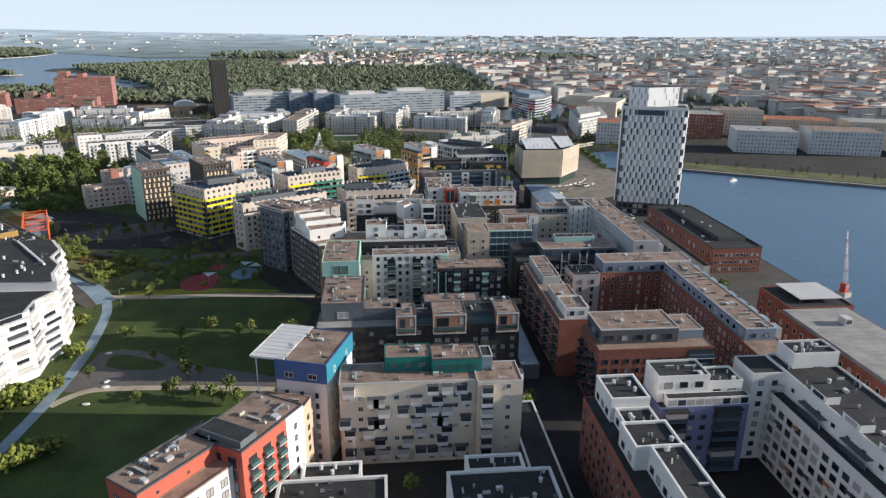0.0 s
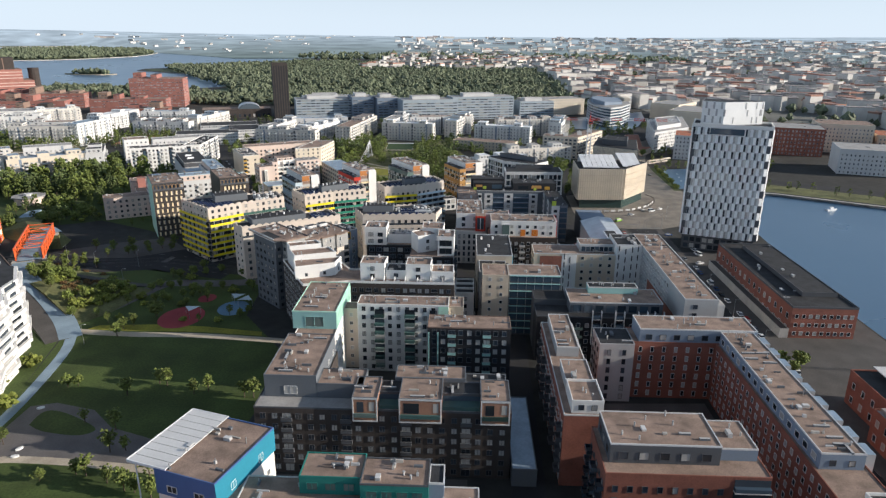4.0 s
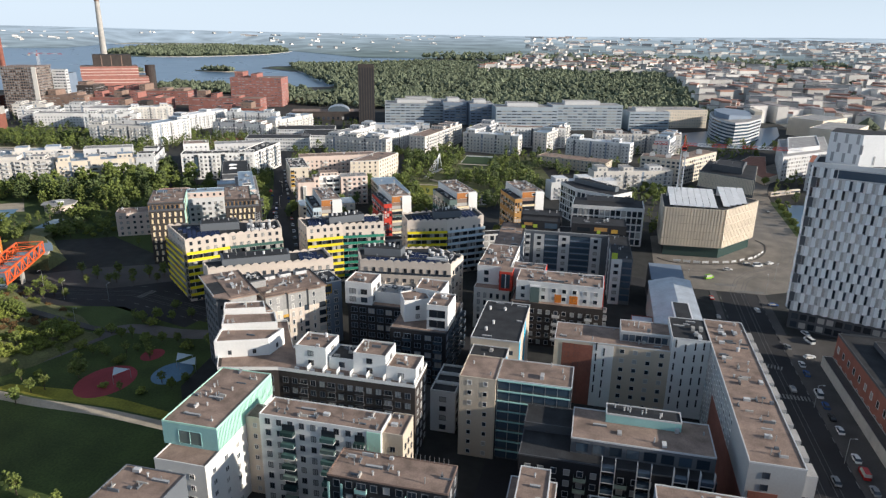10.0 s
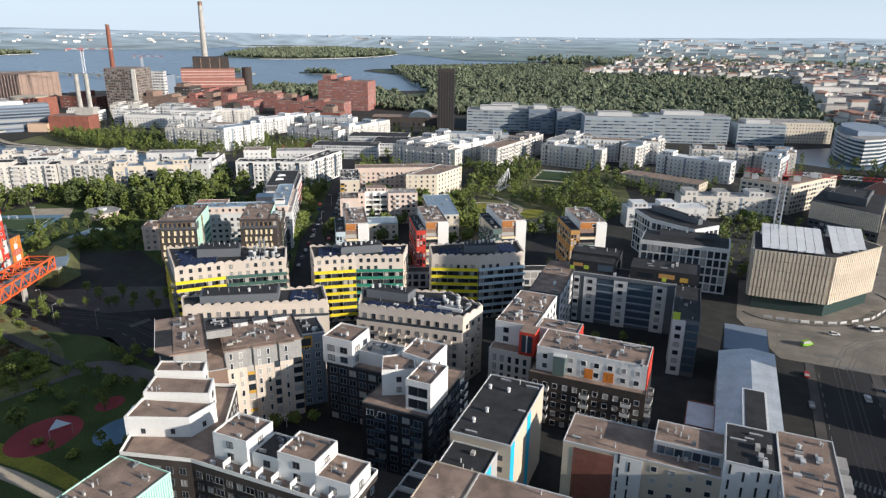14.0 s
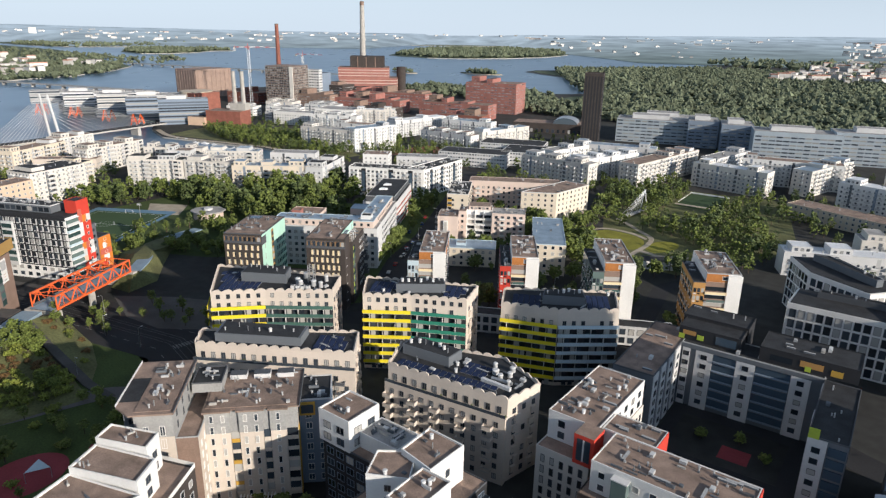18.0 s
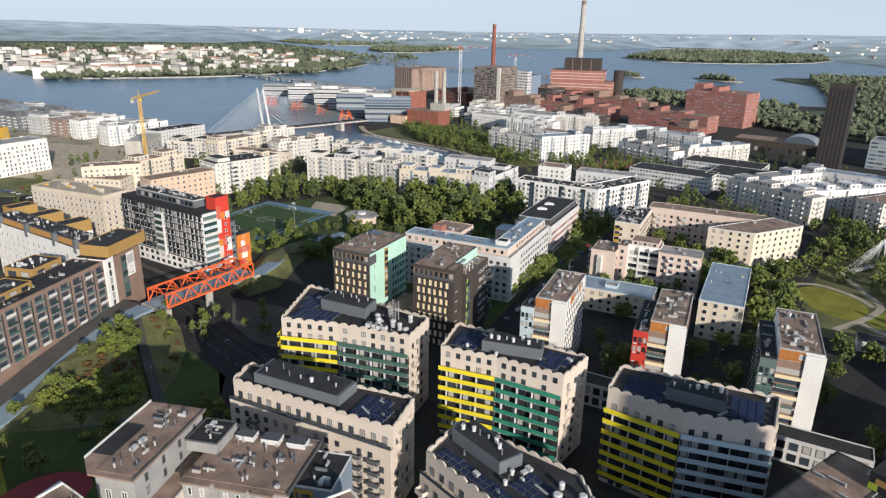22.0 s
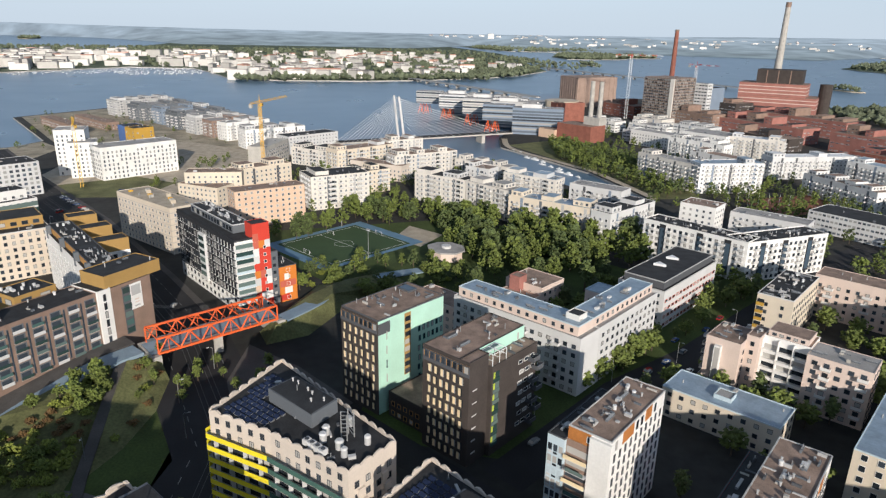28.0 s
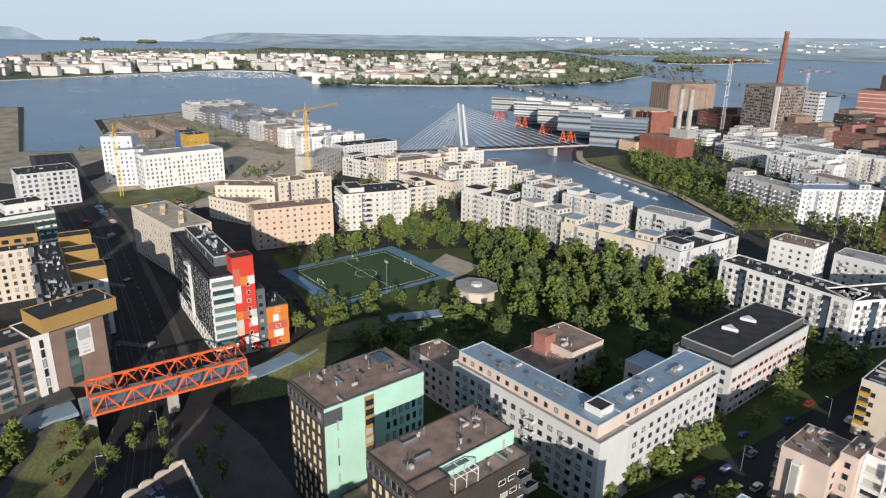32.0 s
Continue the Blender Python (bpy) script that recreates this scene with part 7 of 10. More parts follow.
for r in range(7):
    for i in range(6):
        part("window", window_mesh(1.0, 1.7, "seagreen", "glass", False), b.e, at=b.at("E", 3.2 + i * 2.1 + (.3 if r % 2 else 0), 3 + r * 2.95))
# gold band stands for reflections painted on the stair glass
b.band("E", 8.5, 27, "gold", .1, "stair_glazing", -3.6, -.8)
for k in range(8):
    b.add("stair_glass", MB().box(9.61, 9.66, -3.4, -1.0, 8.8 + k * 2.25, 10.2 + k * 2.25, "glass"))
for k in range(4):
    b.add("slot_window", MB().box(9.51, 9.6, -11.6, -11.2, 9 + k * 4.2, 11.4 + k * 4.2, "glass"))
b = Bld("apartment_tower", "dark brick apartment tower with painted gold sun reflections in its window boxes and green terrace", -110.6, 436.1, 31, near=True, seed=69)
b.e.scale = (.886, 1, 1.123)
b.vol(-9, 5.5, -15, 14, 27.6, wall="darkbrick", roof="gravel", parm="darkbrick", par=.35).vents(14, (3, 0, 3, 4))
b.vol(5.51, 9.5, -15, -7, 27.6, wall="darkbrick", roof="gravel", parm="darkbrick", par=.35)
b.vol(5.51, 11, -6.99, 14, 24.4, wall="darkbrick", roof="gravel", parm="darkbrick", par=.3).vents(4)
for r in range(7):
    for i, u in enumerate((3.5, 6.2, 9)):
        part("window", window_mesh(2.0, 1.1, "white", "glass", False), b.e, at=b.at("E", u - 1 + (.7 if r % 2 else 0), 4 + r * 2.95))
    part("balcony", balcony_mesh(3.2, 2.2, "dgrey", "dgrey", 1.05), b.e, at=b.at("E", 8.6 + (1.2 if r % 2 else -1), 3.2 + r * 2.95, .13))
    part("loggia", MB().box(-9.9, -7.3, -.35, -.01, 2.6 + r * 2.95, 3.6 + r * 2.95, "glass_green").box(-9.9, -7.3, -.06, -.004, 3.6 + r * 2.95, 5.2 + r * 2.95, "glass_green").box(-9.9, -9.1, -.08, -.06, 3.6 + r * 2.95, 5.2 + r * 2.95, "lime"), b.e, at=b.at("E", 0, 0))
b.add("green_wall", MB().box(5.52, 5.7, -6.9, 13.9, 24.6, 27.9, "mint").box(5.7, 5.75, 10.5, 11.2, 24.8, 26.8, "glass"))
fr = MB()
for y in (-6.5, -3.5, -.5):
    for x in (6.2, 10.6):
        fr.rod((x, y, 24.6), (x, y, 27.6), .1, "whitemetal")
    fr.rod((6.2, y, 27.6), (10.6, y, 27.6), .1, "whitemetal").rod((10.6, y, 26), (6.2, y, 26), .07, "whitemetal")
for x in (6.2, 8.4, 10.6):
    fr.rod((x, -6.5, 27.6), (x, -.5, 27.6), .09, "whitemetal")
fr.poly([(5.8, -6.6, 27.65), (7.8, -6.6, 27.65), (7.8, -.4, 27.65), (5.8, -.4, 27.65)], "glass_green")
b.add("pergola", fr, "white steel roof pergola")
b.v = (-9, 9.5, -15, 14, 0, 27.6)
glint_face(b, 6, 8, 15)
loggia(b, "S", -8.8, 9.3, 24.2, 27)
for k in range(6):
    b.add("slot_window", MB().box(9.52, 9.6, -13.4, -11.6, 3 + k * 3.4, 3.3 + k * 3.4, "lgrey"))
b = Bld("low_building", "low dark link between the twin towers", -127, 428, 31, seed=70)
b.vol(-7, 7, -13, 8, 8, wall="darkbrick", roof="gravel").vents(2).win("S", sp=2.2, ww=1.4, wh=1.5, fm="ochre")

# white court block with blue metal roof
b = Bld("apartment_block", "white corner apartment block with blue metal roof and pink attic", -153.3, 485.5, 31, seed=71)
b.vol(-30.7, 22, -27, -15, 20, wall="lgrey", roof="greyroof", par=.5).win("S", sp=3.1, ww=1.5, wh=1.5, bal=4, off=1, balm=("lgrey", "concrete")).win("W", sp=3)
b.vol(9, 22, -14.9, 28, 20, wall="lgrey", roof="greyroof", par=.5).win("E", sp=3.4, ww=1.4, wh=1.4).win("W", sp=3.2, bal=3)
b.vol(-29.7, 20, -25.5, -16, 23.4, 20.2, wall="pink", roof="metalroof", parm="ltblue").vents(14, (1, 3, 1)).win("S", sp=3.4, ww=1.2, wh=1.4)
b.vol(11, 20, -15.9, 27, 23.4, 20.2, wall="pink", roof="metalroof", parm="ltblue").vents(14, (1, 3, 1)).win("E", sp=3.4, ww=1.2, wh=1.4)
b.vol(-2, 8.9, 17, 27, 18, wall="pink", roof="metalroof", parm="ltblue").win("SW", sp=3)
b.vol(13, 18, -22, -17, 25.2, 23.6, wall="white", roof="bitumen")
b = Bld("office_building", "white building with black roof and red striped windows", -179.2, 548, 30, seed=72)
b.vol(-10, 10, -26, 26, 16, wall="lgrey", roof="bitumen", parm="grey").vents(3, (1,))
b.win("E", sp=3.3, ww=2.2, wh=1.3, fm="salmon", fh=3.4).win("S", sp=3.2, ww=1.4)
b.vol(-8.6, 8.6, -24, 24, 19, 16.2, wall="dgrey", roof="bitumen", parm="grey").win("E", sp=3, ww=2.4, wh=1.6)
for y in (-8, 4):
    b.add("skylight", MB().prism([(-4, y), (1, y + 1.5), (-3, y + 4)], 19.2, 20.2, "whitemetal"))
b = Bld("school_building", "low red brick court building with brown roofs", -187, 468, 30, seed=73)
b.vol(-18, 18, -26, -14, 13, wall="pink", roof="gravel").vents(6).win("SE", sp=3.3, ww=1.3, wh=1.4)
b.vol(2, 18, -13.9, 12, 11, wall="pink", roof="gravel").vents(3).win("E", sp=3.3)
b.vol(0, 18, 12.01, 28, 14, wall="pink", roof="gravel").vents(6).win("SE", sp=3.3, ww=1.3, wh=1.4)
b.vol(4, 9, 9, 14, 17, wall="redbrick", roof="gravel")

# pink court
PC = "pink and cream court blocks"
b = Bld("apartment_block", "pink rendered apartment block with white balcony wing and brown roofs", -117.9, 519, 31, seed=74, group=PC)
b.vol(0, 11, 0, 15, 17.6, wall="pink", roof="gravel", par=.3).vents(9, (3, 1, 0)).win("E", sp=3.4, ww=1.2, wh=1.4, u0=-6, u1=6).win("W", sp=5)
b.add("stair_tower", MB().box(3.2, 5.4, -1.3, -.004, 0, 15.6, "white").box(2.9, 3.2, -.9, -.004, 1, 15, "glass_blue").box(3.5, 5.1, -1.34, -1.3, 2, 15, "glass_row"), "white glazed stair bay")
for k in range(6):
    b.add("balcony", MB().box(-1.4, -.004, 1, 5, 1.8 + k * 2.9, 1.95 + k * 2.9, "lgrey").box(-1.4, -1.34, 1, 5, 2 + k * 2.9, 3 + k * 2.9, "steel"))
b.vol(11.01, 15, 5, 15, 19.6, wall="pink", roof="gravel", par=.3).vents(3).win("S", sp=3, ww=1.2, wh=1.5)
b.vol(15.01, 29, 9.4, 20, 19.4, wall="white", roof="gravel", par=.3).vents(3)
for i in range(3):
    for k in range(5):
        u, z = -4.6 + i * 4.6, 1.8 + k * 3.1
        b.band("S", z, z + 1.0, "white", 1.5, "balcony_front", u - 2.1, u + 2.1)
        b.band("S", z + 1.02, z + 2.7, "glass", .06, "balcony_glazing", u - 1.9, u + 1.9)
    b.band("S", 0, 19, "white", 1.55, "pier", -4.6 + i * 4.6 - 2.3, -4.6 + i * 4.6 - 2.12)
b.vol(16, 28, 10, 19, 21.4, 19.6, wall="pink", roof="gravel", par=.2).win("S", sp=2, ww=1.3, wh=1.0, zb=20)
b.vol(29.01, 47, 5, 17, 19, wall="pink", roof="greyroof", par=.3).vents(8, (1, 3)).win("E", sp=3.2)
b.win("S", sp=3, ww=1.6, wh=1.5, bal=3, off=1, balm=("white", "concrete"))
b = Bld("apartment_block", "cream apartment block with crowded roof plant and yellow balconies", -144.5, 563, 31, seed=76, group=PC)
b.vol(0, 13, 0, 36, 17.6, wall="cream", roof="bitumen", parm="lgrey").vents(30, (1, 2, 3, 0)).win("E", sp=3.4, ww=1.3, wh=1.5)
b.win("S", sp=4.4, ww=1.2, wh=1.5)
for k in range(4):
    b.band("S", 4 + k * 3.1, 5 + k * 3.1, "mustard", 1.0, "balcony_front", -6.3, -3.6)
    b.band("S", 5 + k * 3.1, 6.4 + k * 3.1, "glass", .1, "balcony_glazing", -6.2, -3.7)
b = Bld("apartment_block", "pink rendered apartment block", -132, 622, 30, seed=77, group=PC)
b.vol(-30, 30, -6.5, 6.5, 18, wall="pink", roof="gravel").vents(10).win("SE", sp=3.4, ww=1.3, wh=1.5, bal=4)
b = Bld("apartment_block", "cream apartment block with plain end walls", -98, 620, seed=78, group=PC)
b.poly([(-110.5, 594), (-91.5, 604.5), (-87, 640), (-104, 641)], 18.5, "cream", "gravel").vents(14).win("ab", sp=4, ww=1.2, wh=1.4).win("d", sp=5)
b.band("abcd", 18.4, 18.9, "lgrey", .05, "parapet")

# brick block with gold attic by the bridge
b = Bld("apartment_block", "brown brick apartment block with gold attic slab and picture banner", -177, 318.7, 134.7, near=False, seed=80)
b.vol(-60, 10.5, 0, 13, 25.6, wall="brownbrick", roof="bitumen", parm="brownbrick").vents(18, (1, 2, 3, 0))
z0 = 6.6
for i in range(12):
    u = -57 + i * 5.9
    for k in range(6):
        g = part("loggia", MB().box(u - 1.8, u + 1.8, -.06, -.004, z0 + k * 3.1, z0 + k * 3.1 + 2.6, "slate").box(u - 1.5, u + 1.3, -.12, -.06, z0 + k * 3.1 + .2, z0 + k * 3.1 + 2.3, "glass_row"), b.e)
        part("railing", MB().box(u - 1.85, u + 1.85, -.55, -.5, z0 + k * 3.1 + .1, z0 + k * 3.1 + 1.1, "glass_green" if (i + k) % 3 else "lgrey").box(u - 1.85, u + 1.85, -.5, -.13, z0 + k * 3.1 - .05, z0 + k * 3.1 + .1, "concrete"), g)
    b.add("window", MB().box(u + 2.5, u + 3.1, -.08, -.004, z0 + .4, 24.4, "slate").box(u + 2.55, u + 3.05, -.1, -.08, z0 + .6, 24.2, "glass_row")) if i < 11 else None
b.vol(10.52, 15.4, -.75, 13, 26, wall="white", roof="bitumen", parm="white")
b.win("S", sp=2.4, ww=1.1, wh=2.5, fm="dgrey", zb=6.8, u0=-1.6, u1=1.6)
b.vol(15.5, 31.5, -.6, 13, 26, wall="brownbrick", roof="bitumen", parm="brownbrick", par=0)
b.band("S", 7, 25, "dgrey", .1, "stair_glazing", -3.8, -.4)
for k in range(6):
    b.band("S", 7.4 + k * 3, 9.4 + k * 3, "glass_green", .2, "glass_pane", -3.5, -.7)
b.add("picture_banner", MB().box(22.7, 27.4, -.76, -.62, 15.5, 25, "white").box(23.2, 26.9, -.78, -.76, 20.6, 24.3, "grey").box(24, 26.2, -.78, -.76, 16.2, 16.8, "grey").box(24.2, 26, -.78, -.76, 17.6, 18, "pink").box(24.2, 26, -.78, -.76, 18.7, 19.1, "pink"), "white banner with a grey picture and bars")
b.vol(14, 36.5, -.2, 12.5, 30.2, 26.1, wall="gold", roof="bitumen", parm="gold").vents(4)
b.vol(-8, 6, 14, 26, 27.5, wall="gold", roof="bitumen", parm="gold").vents(14, (1, 2, 3, 0)).win("SW", sp=5, ww=3.4, wh=2, zb=24.6)
b.vol(-34, -18, 5, 16, 28, 25.8, wall="gold", roof="bitumen", parm="gold").vents(6, (1, 2, 3)).win("S", sp=4, ww=3, wh=1.5, zb=26)
b = Bld("apartment_block", "long white apartment wing with gold roof boxes and dark roof", -236.5, 307, 24, seed=82)
b.vol(-37, 35, 0, 11, 24.6, wall="white", roof="bitumen", parm="white", par=.5).win("S", sp=4.2, ww=.9, wh=2.0, fm="lgrey", mull=False).win("E", sp=3)
b.vol(-36.8, 34, 1.6, 10.6, 27.4, 24.8, wall="ochre", roof="bitumen", parm="dgrey", par=.5).vents(34, (1, 2, 3, 0))
for u in (30, 14, -8, -31):
    b.add("chimney", MB().box(u - .9, u + .9, -.3, 1.4, 23, 28.6, "slate"))
for k, u in enumerate((3, -20, -43)):
    b.vol(u - 8, u, 11.02, 23, 27.2, wall="gold", roof="bitumen", parm="gold")
    b.v = (u - 8, u, 11.02, 23.05, 0, 22.4)
    b.band("E", 0, 22.4, "white", .14, "white_panel")
    b.v = (u - 8, u + .15, 11.02, 23.05, 0, 22.4)
    b.win("E", sp=3.4, ww=1.6, wh=1.7)
    b.vol(u + .3, u + 14.8, 11.02, 20, 15, wall="slate", roof="bitumen", par=.4).win("N", sp=3)
b = Bld("apartment_block", "beige apartment block with even windows and gold attic", -293, 272, 24, seed=83)
b.vol(-14, 14, -26, 14, 22, wall="beige", roof="bitumen", parm="lgrey").vents(12, (1, 3, 0)).win("SE", sp=3.2, ww=1.4, wh=1.7)
b.vol(-13, 6, -20, 13, 26, 22.2, wall="gold", roof="bitumen", parm="gold").win("E", sp=4, ww=2.6, wh=1.8)

# checkered white block with red stair panels
b = Bld("apartment_block", "white block with black grid and red patchwork end", -250, 363, 24, seed=81)
b.vol(-25.3, 35.3, -6.7, 8.5, 30.5, wall="white", roof="bitumen", parm="black", par=.9)
b.win("S", near=False, sp=2.9, ww=1.9, wh=2.2, fm="black", fh=3.2, zb=7.6, mull=True)
b.win("S", sp=4, ww=2.6, wh=2.0, fm="white", fh=3.2, zb=1, zt=6.8)
for k in range(8):
    b.band("S", 6.7 + 3.2 * k, 7.2 + 3.2 * k, "black", .14, "grid_band")
for k in range(20):
    u = -30.2 + k * 3.03
    b.band("S", 6.7, 30.5, "black", .17, "grid_post", u, u + .42 + .3 * (k % 3 == 0))
b.band("S", 6, 27, "lgrey", 1.2, "glazed_bay", -4, 2)
b.band("S", 29.6, 30.6, "black", .3, "eaves_band")
for k in range(6):
    b.band("S", 8 + k * 3.2, 10 + k * 3.2, "glass_green", 1.26, "bay_glass", -3.7, 1.7)
b.vol(-20, 24, -2, 6, 34, 30.7, wall="slate", roof="bitumen", parm="lgrey").vents(26, (1, 2, 3)).win("S", sp=3.0, ww=2.7, wh=2.2, zb=31.2)
b.v = (-25.3, 35.3, -6.7, 8.5, 0, 30.5)
rr = random.Random(3)
for k in range(9):
    z = 1 + k * 3.2
    b.band("E", z, z + 1.0, "ltblue" if k % 2 else "lgrey", .9, "balcony_band", -7.4, 0)
    b.band("E", z + 1.0, z + 2.9, "glass_green", .5, "balcony_glass", -7.2, -.2)
    b.band("E", z + 2.9, z + 3.2, "white", .9, "balcony_band", -7.4, 0)
for i in range(3):
    for k in range(10):
        c = rr.choice(("redpaint", "orange", "redpaint", "salmon", "white", "peach", "redpaint", "lgrey"))
        z = .6 + k * 3.2
        b.band("E", z, z + 3.15, c, .12, "patch_panel", .1 + i * 2.5, 2.56 + i * 2.5)
b.v = (-25.3, 35.43, -6.7, 8.5, 0, 30.5)
b.win("E", sp=3.6, ww=1.2, wh=1.4, fm="white", u0=2.4, u1=7.6)
b.vol(29, 35.4, 1, 8.4, 36.4, 30.7, wall="redpaint", roof="bitumen", parm="redpaint", par=.3)
b.vol(24, 34.4, 8.51, 12, 23, wall="slate", roof="bitumen", parm="dgrey").win("E", sp=3)
b.vol(22, 34.9, 12.01, 20, 15.6, wall="orange", roof="bitumen", parm="dgrey").vents(4).win("SE", sp=3.4, ww=1.8, wh=1.6, fm="white")
for k in range(5):
    b.band("E", .5 + k * 3.1, 3.3 + k * 3.1, ("redpaint", "white", "salmon", "white", "orange")[k], .06, "patch_panel", -3.8 + (k % 2) * 2, .2 + (k % 3) * 1.6)

# ---- canal side and the north blocks ----
def simple(x, y, w, d, ang, h, col, lab, seed, roof="gravel", bal=0, name="apartment_block", wins=None, att=None, group="", faces="SE", vents=8, steps=False, near=False):
    b = Bld(name, lab, x, y, ang, seed=seed, near=False, group=group)
    b.tier = 2
    b.vol(-w / 2, w / 2, -d / 2, d / 2, h, wall=col, roof=roof).vents(vents)
    k = dict(sp=3.4, ww=1.4, wh=1.5, bal=bal, balm=("lgrey", "concrete"), fm="lgrey")
    k.update(wins or {})
    b.win(faces, **k)
    if att:
        x0, x1, y0, y1, hh = att
        b.vol(x0 * w, x1 * w, y0 * d, y1 * d, h + hh, h + .2, wall=col, roof=roof).vents(3)
        b.win("SE", sp=3.6, ww=1.5, wh=1.3, zb=h + .8)
    if steps:
        rs = random.Random(seed * 7 + 1)
        n = max(2, int(w / 16)) if w >= d else max(2, int(d / 16))
        for k in range(n):
            if rs.random() < .2:
                continue
            f0 = -.5 + (k + rs.uniform(.05, .25)) / n
            f1 = f0 + rs.uniform(.35, .6) / n
            hh, ex = rs.uniform(2.4, 3.2), rs.uniform(.3, .46)
            if w >= d:
                b.vol(f0 * w, f1 * w, -ex * d, .44 * d, h + hh, h + .2, wall=rs.choice((col, col, "lgrey")), roof=roof, par=.3)
            else:
                b.vol(-.44 * w, ex * w, f0 * d, f1 * d, h + hh, h + .2, wall=rs.choice((col, col, "lgrey")), roof=roof, par=.3)
            b.win("SE", sp=2.6, ww=1.5, wh=1.4, zb=h + .8)
        b.v = (-w / 2, w / 2, -d / 2, d / 2, 0, h)
        f = "S" if w >= d else "E"
        L, rec = max(w, d), MB()
        for k in range(max(1, int(L / 14))):
            u = -L / 2 + (k + .5) * L / max(1, int(L / 14)) + rs.uniform(-2, 2)
            # stair recesses drawn as flat darker strips on the wall
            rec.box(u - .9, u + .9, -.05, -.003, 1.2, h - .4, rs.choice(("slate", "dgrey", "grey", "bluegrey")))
            if u + 5 < L / 2 and near:
                st = MB()
                for z in range(int(h / 3.1) - 1):
                    st.box(u + 1.6, u + 5, -1.3, -.003, 3.5 + z * 3.1, 3.65 + z * 3.1, "concrete").box(u + 1.6, u + 5, -1.3, -1.24, 3.65 + z * 3.1, 4.6 + z * 3.1, "lgrey").box(u + 1.8, u + 4.8, -.08, -.003, 3.7 + z * 3.1, 5.8 + z * 3.1, "glass")
                part("balcony_stack", st, b.e, at=b.at(f, 0, 0))
        part("stair_recess", rec, b.e, at=b.at(f, 0, 0))
    return b


W, WG = "white apartment block with balconies by the canal", "white canal-side blocks"
def slotted(x, y, w, d, ang, h, slots, lab, seed):
    """A white block cut by tall black recesses, with a dark roof crowded with vents."""
    b = Bld("apartment_block", lab, x, y, ang, seed=seed, group="white blocks with black recesses")
    b.vol(-w / 2, w / 2, -d / 2, d / 2, h, wall="white", roof="bitumen", parm="white", par=.7).vents(26, (0, 1, 2, 4))
    b.win("SE", sp=3.0, ww=1.5, wh=1.6, fm="dgrey", bal=3, off=1, balm=("lgrey", "concrete"))
    for u in slots:
        # recess drawn as a flat black panel, its depth only in colour
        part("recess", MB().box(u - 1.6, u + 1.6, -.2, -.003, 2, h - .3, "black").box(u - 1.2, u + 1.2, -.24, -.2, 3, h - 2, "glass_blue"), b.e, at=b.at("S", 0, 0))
    return b


slotted(-220.1, 593.7, 54, 14, 26, 19.5, (-16, 4, 18), "white apartment block with black recesses and dark roof", 101)
slotted(-201.1, 624.4, 51, 14, 94, 19.5, (-16, -2, 14), "white end block with black recesses and dark roof", 102)
simple(-262, 628, 20, 16, 32, 20, "white", "white stepped block above the canal", 103)
simple(-238, 655, 40, 14, 32, 17, "lgrey", "grey-white block with terraces", 104, "greyroof", 3)
for i, (x, y, w, d, a, h, c, r) in enumerate(((-371, 507, 41, 13, 38, 19, "offwhite", "bitumen"), (-336, 529, 38, 13, 26, 19, "offwhite", "greyroof"), (-294, 551, 56, 13, 38, 18, "cream", "metalroof"), (-274, 584, 13, 46, 26, 18, "lgrey", "bitumen"),
                                              (-432, 559, 52, 12, 32, 14, "offwhite", "greyroof"), (-358, 566, 40, 13, 36, 19, "offwhite", "metalroof"), (-322, 596, 36, 14, 34, 18, "lgrey", "greyroof"), (-402, 545, 20, 13, 36, 17, "lgrey", "gravel"), (-458, 515, 16, 56, 14, 19, "offwhite", "gravel"),
                                              (-384, 435, 22, 40, 13, 21.5, "offwhite", "bitumen"), (-518, 441, 44, 18, 45, 14, "offwhite", "bitumen"), (-504, 474, 16, 57, 26, 17, "cream", "gravel"), (-525, 515, 16, 34, 14, 19, "offwhite", "gravel"), (-415, 462, 16, 30, 20, 16, "cream", "bitumen"))):
    simple(x, y, w, d, a, h, c, W, 105 + i, r, 2, group=WG, steps=True, near=True)
simple(-351, 390, 14, 42, 16, 21.5, "peach", "peach apartment block behind the pitch trees", 112, "gravel")
simple(-411, 360, 14, 36, -8, 20, "cream", "cream apartment block with flat roof", 113, "gravel")
simple(-425, 390, 14, 40, 27, 20, "cream", "long cream apartment block", 213, "gravel", steps=True)
simple(-404, 354, 32, 16, 50, 13, "cream", "low cream corner building", 114, "gravel")
simple(-458, 481, 47, 13, 45, 12, "sandcream", "low cream rendered block", 119, "gravel")
b = simple(-327, 333, 54, 18, 34, 24, "beige", "beige concrete apartment block under construction", 120, "sand", wins=dict(sp=3.4, ww=1.3, wh=1.6))
b.v = (-27, 27, -9, 9, 0, 24)
for k in range(7):
    for f in "SE":
        b.band(f, 3.0 + k * 3.1, 3.3 + k * 3.1, "concrete", .12, "floor_edge")
for k in range(9):
    b.add("material_stack", MB().box(-22 + k * 5, -20.4 + k * 5, -5 + (k * 7) % 9, -3 + (k * 7) % 9, 24.2, 25 + (k % 3) * .5, ("craneyellow", "concrete", "tan")[k % 3]))
simple(-512, 299, 22, 58, 30, 24, "white", "white block with scattered small windows and sloping roof", 121, "greyroof", wins=dict(sp=3, ww=1.1, wh=1.8, skip=.12, fm="slate"))
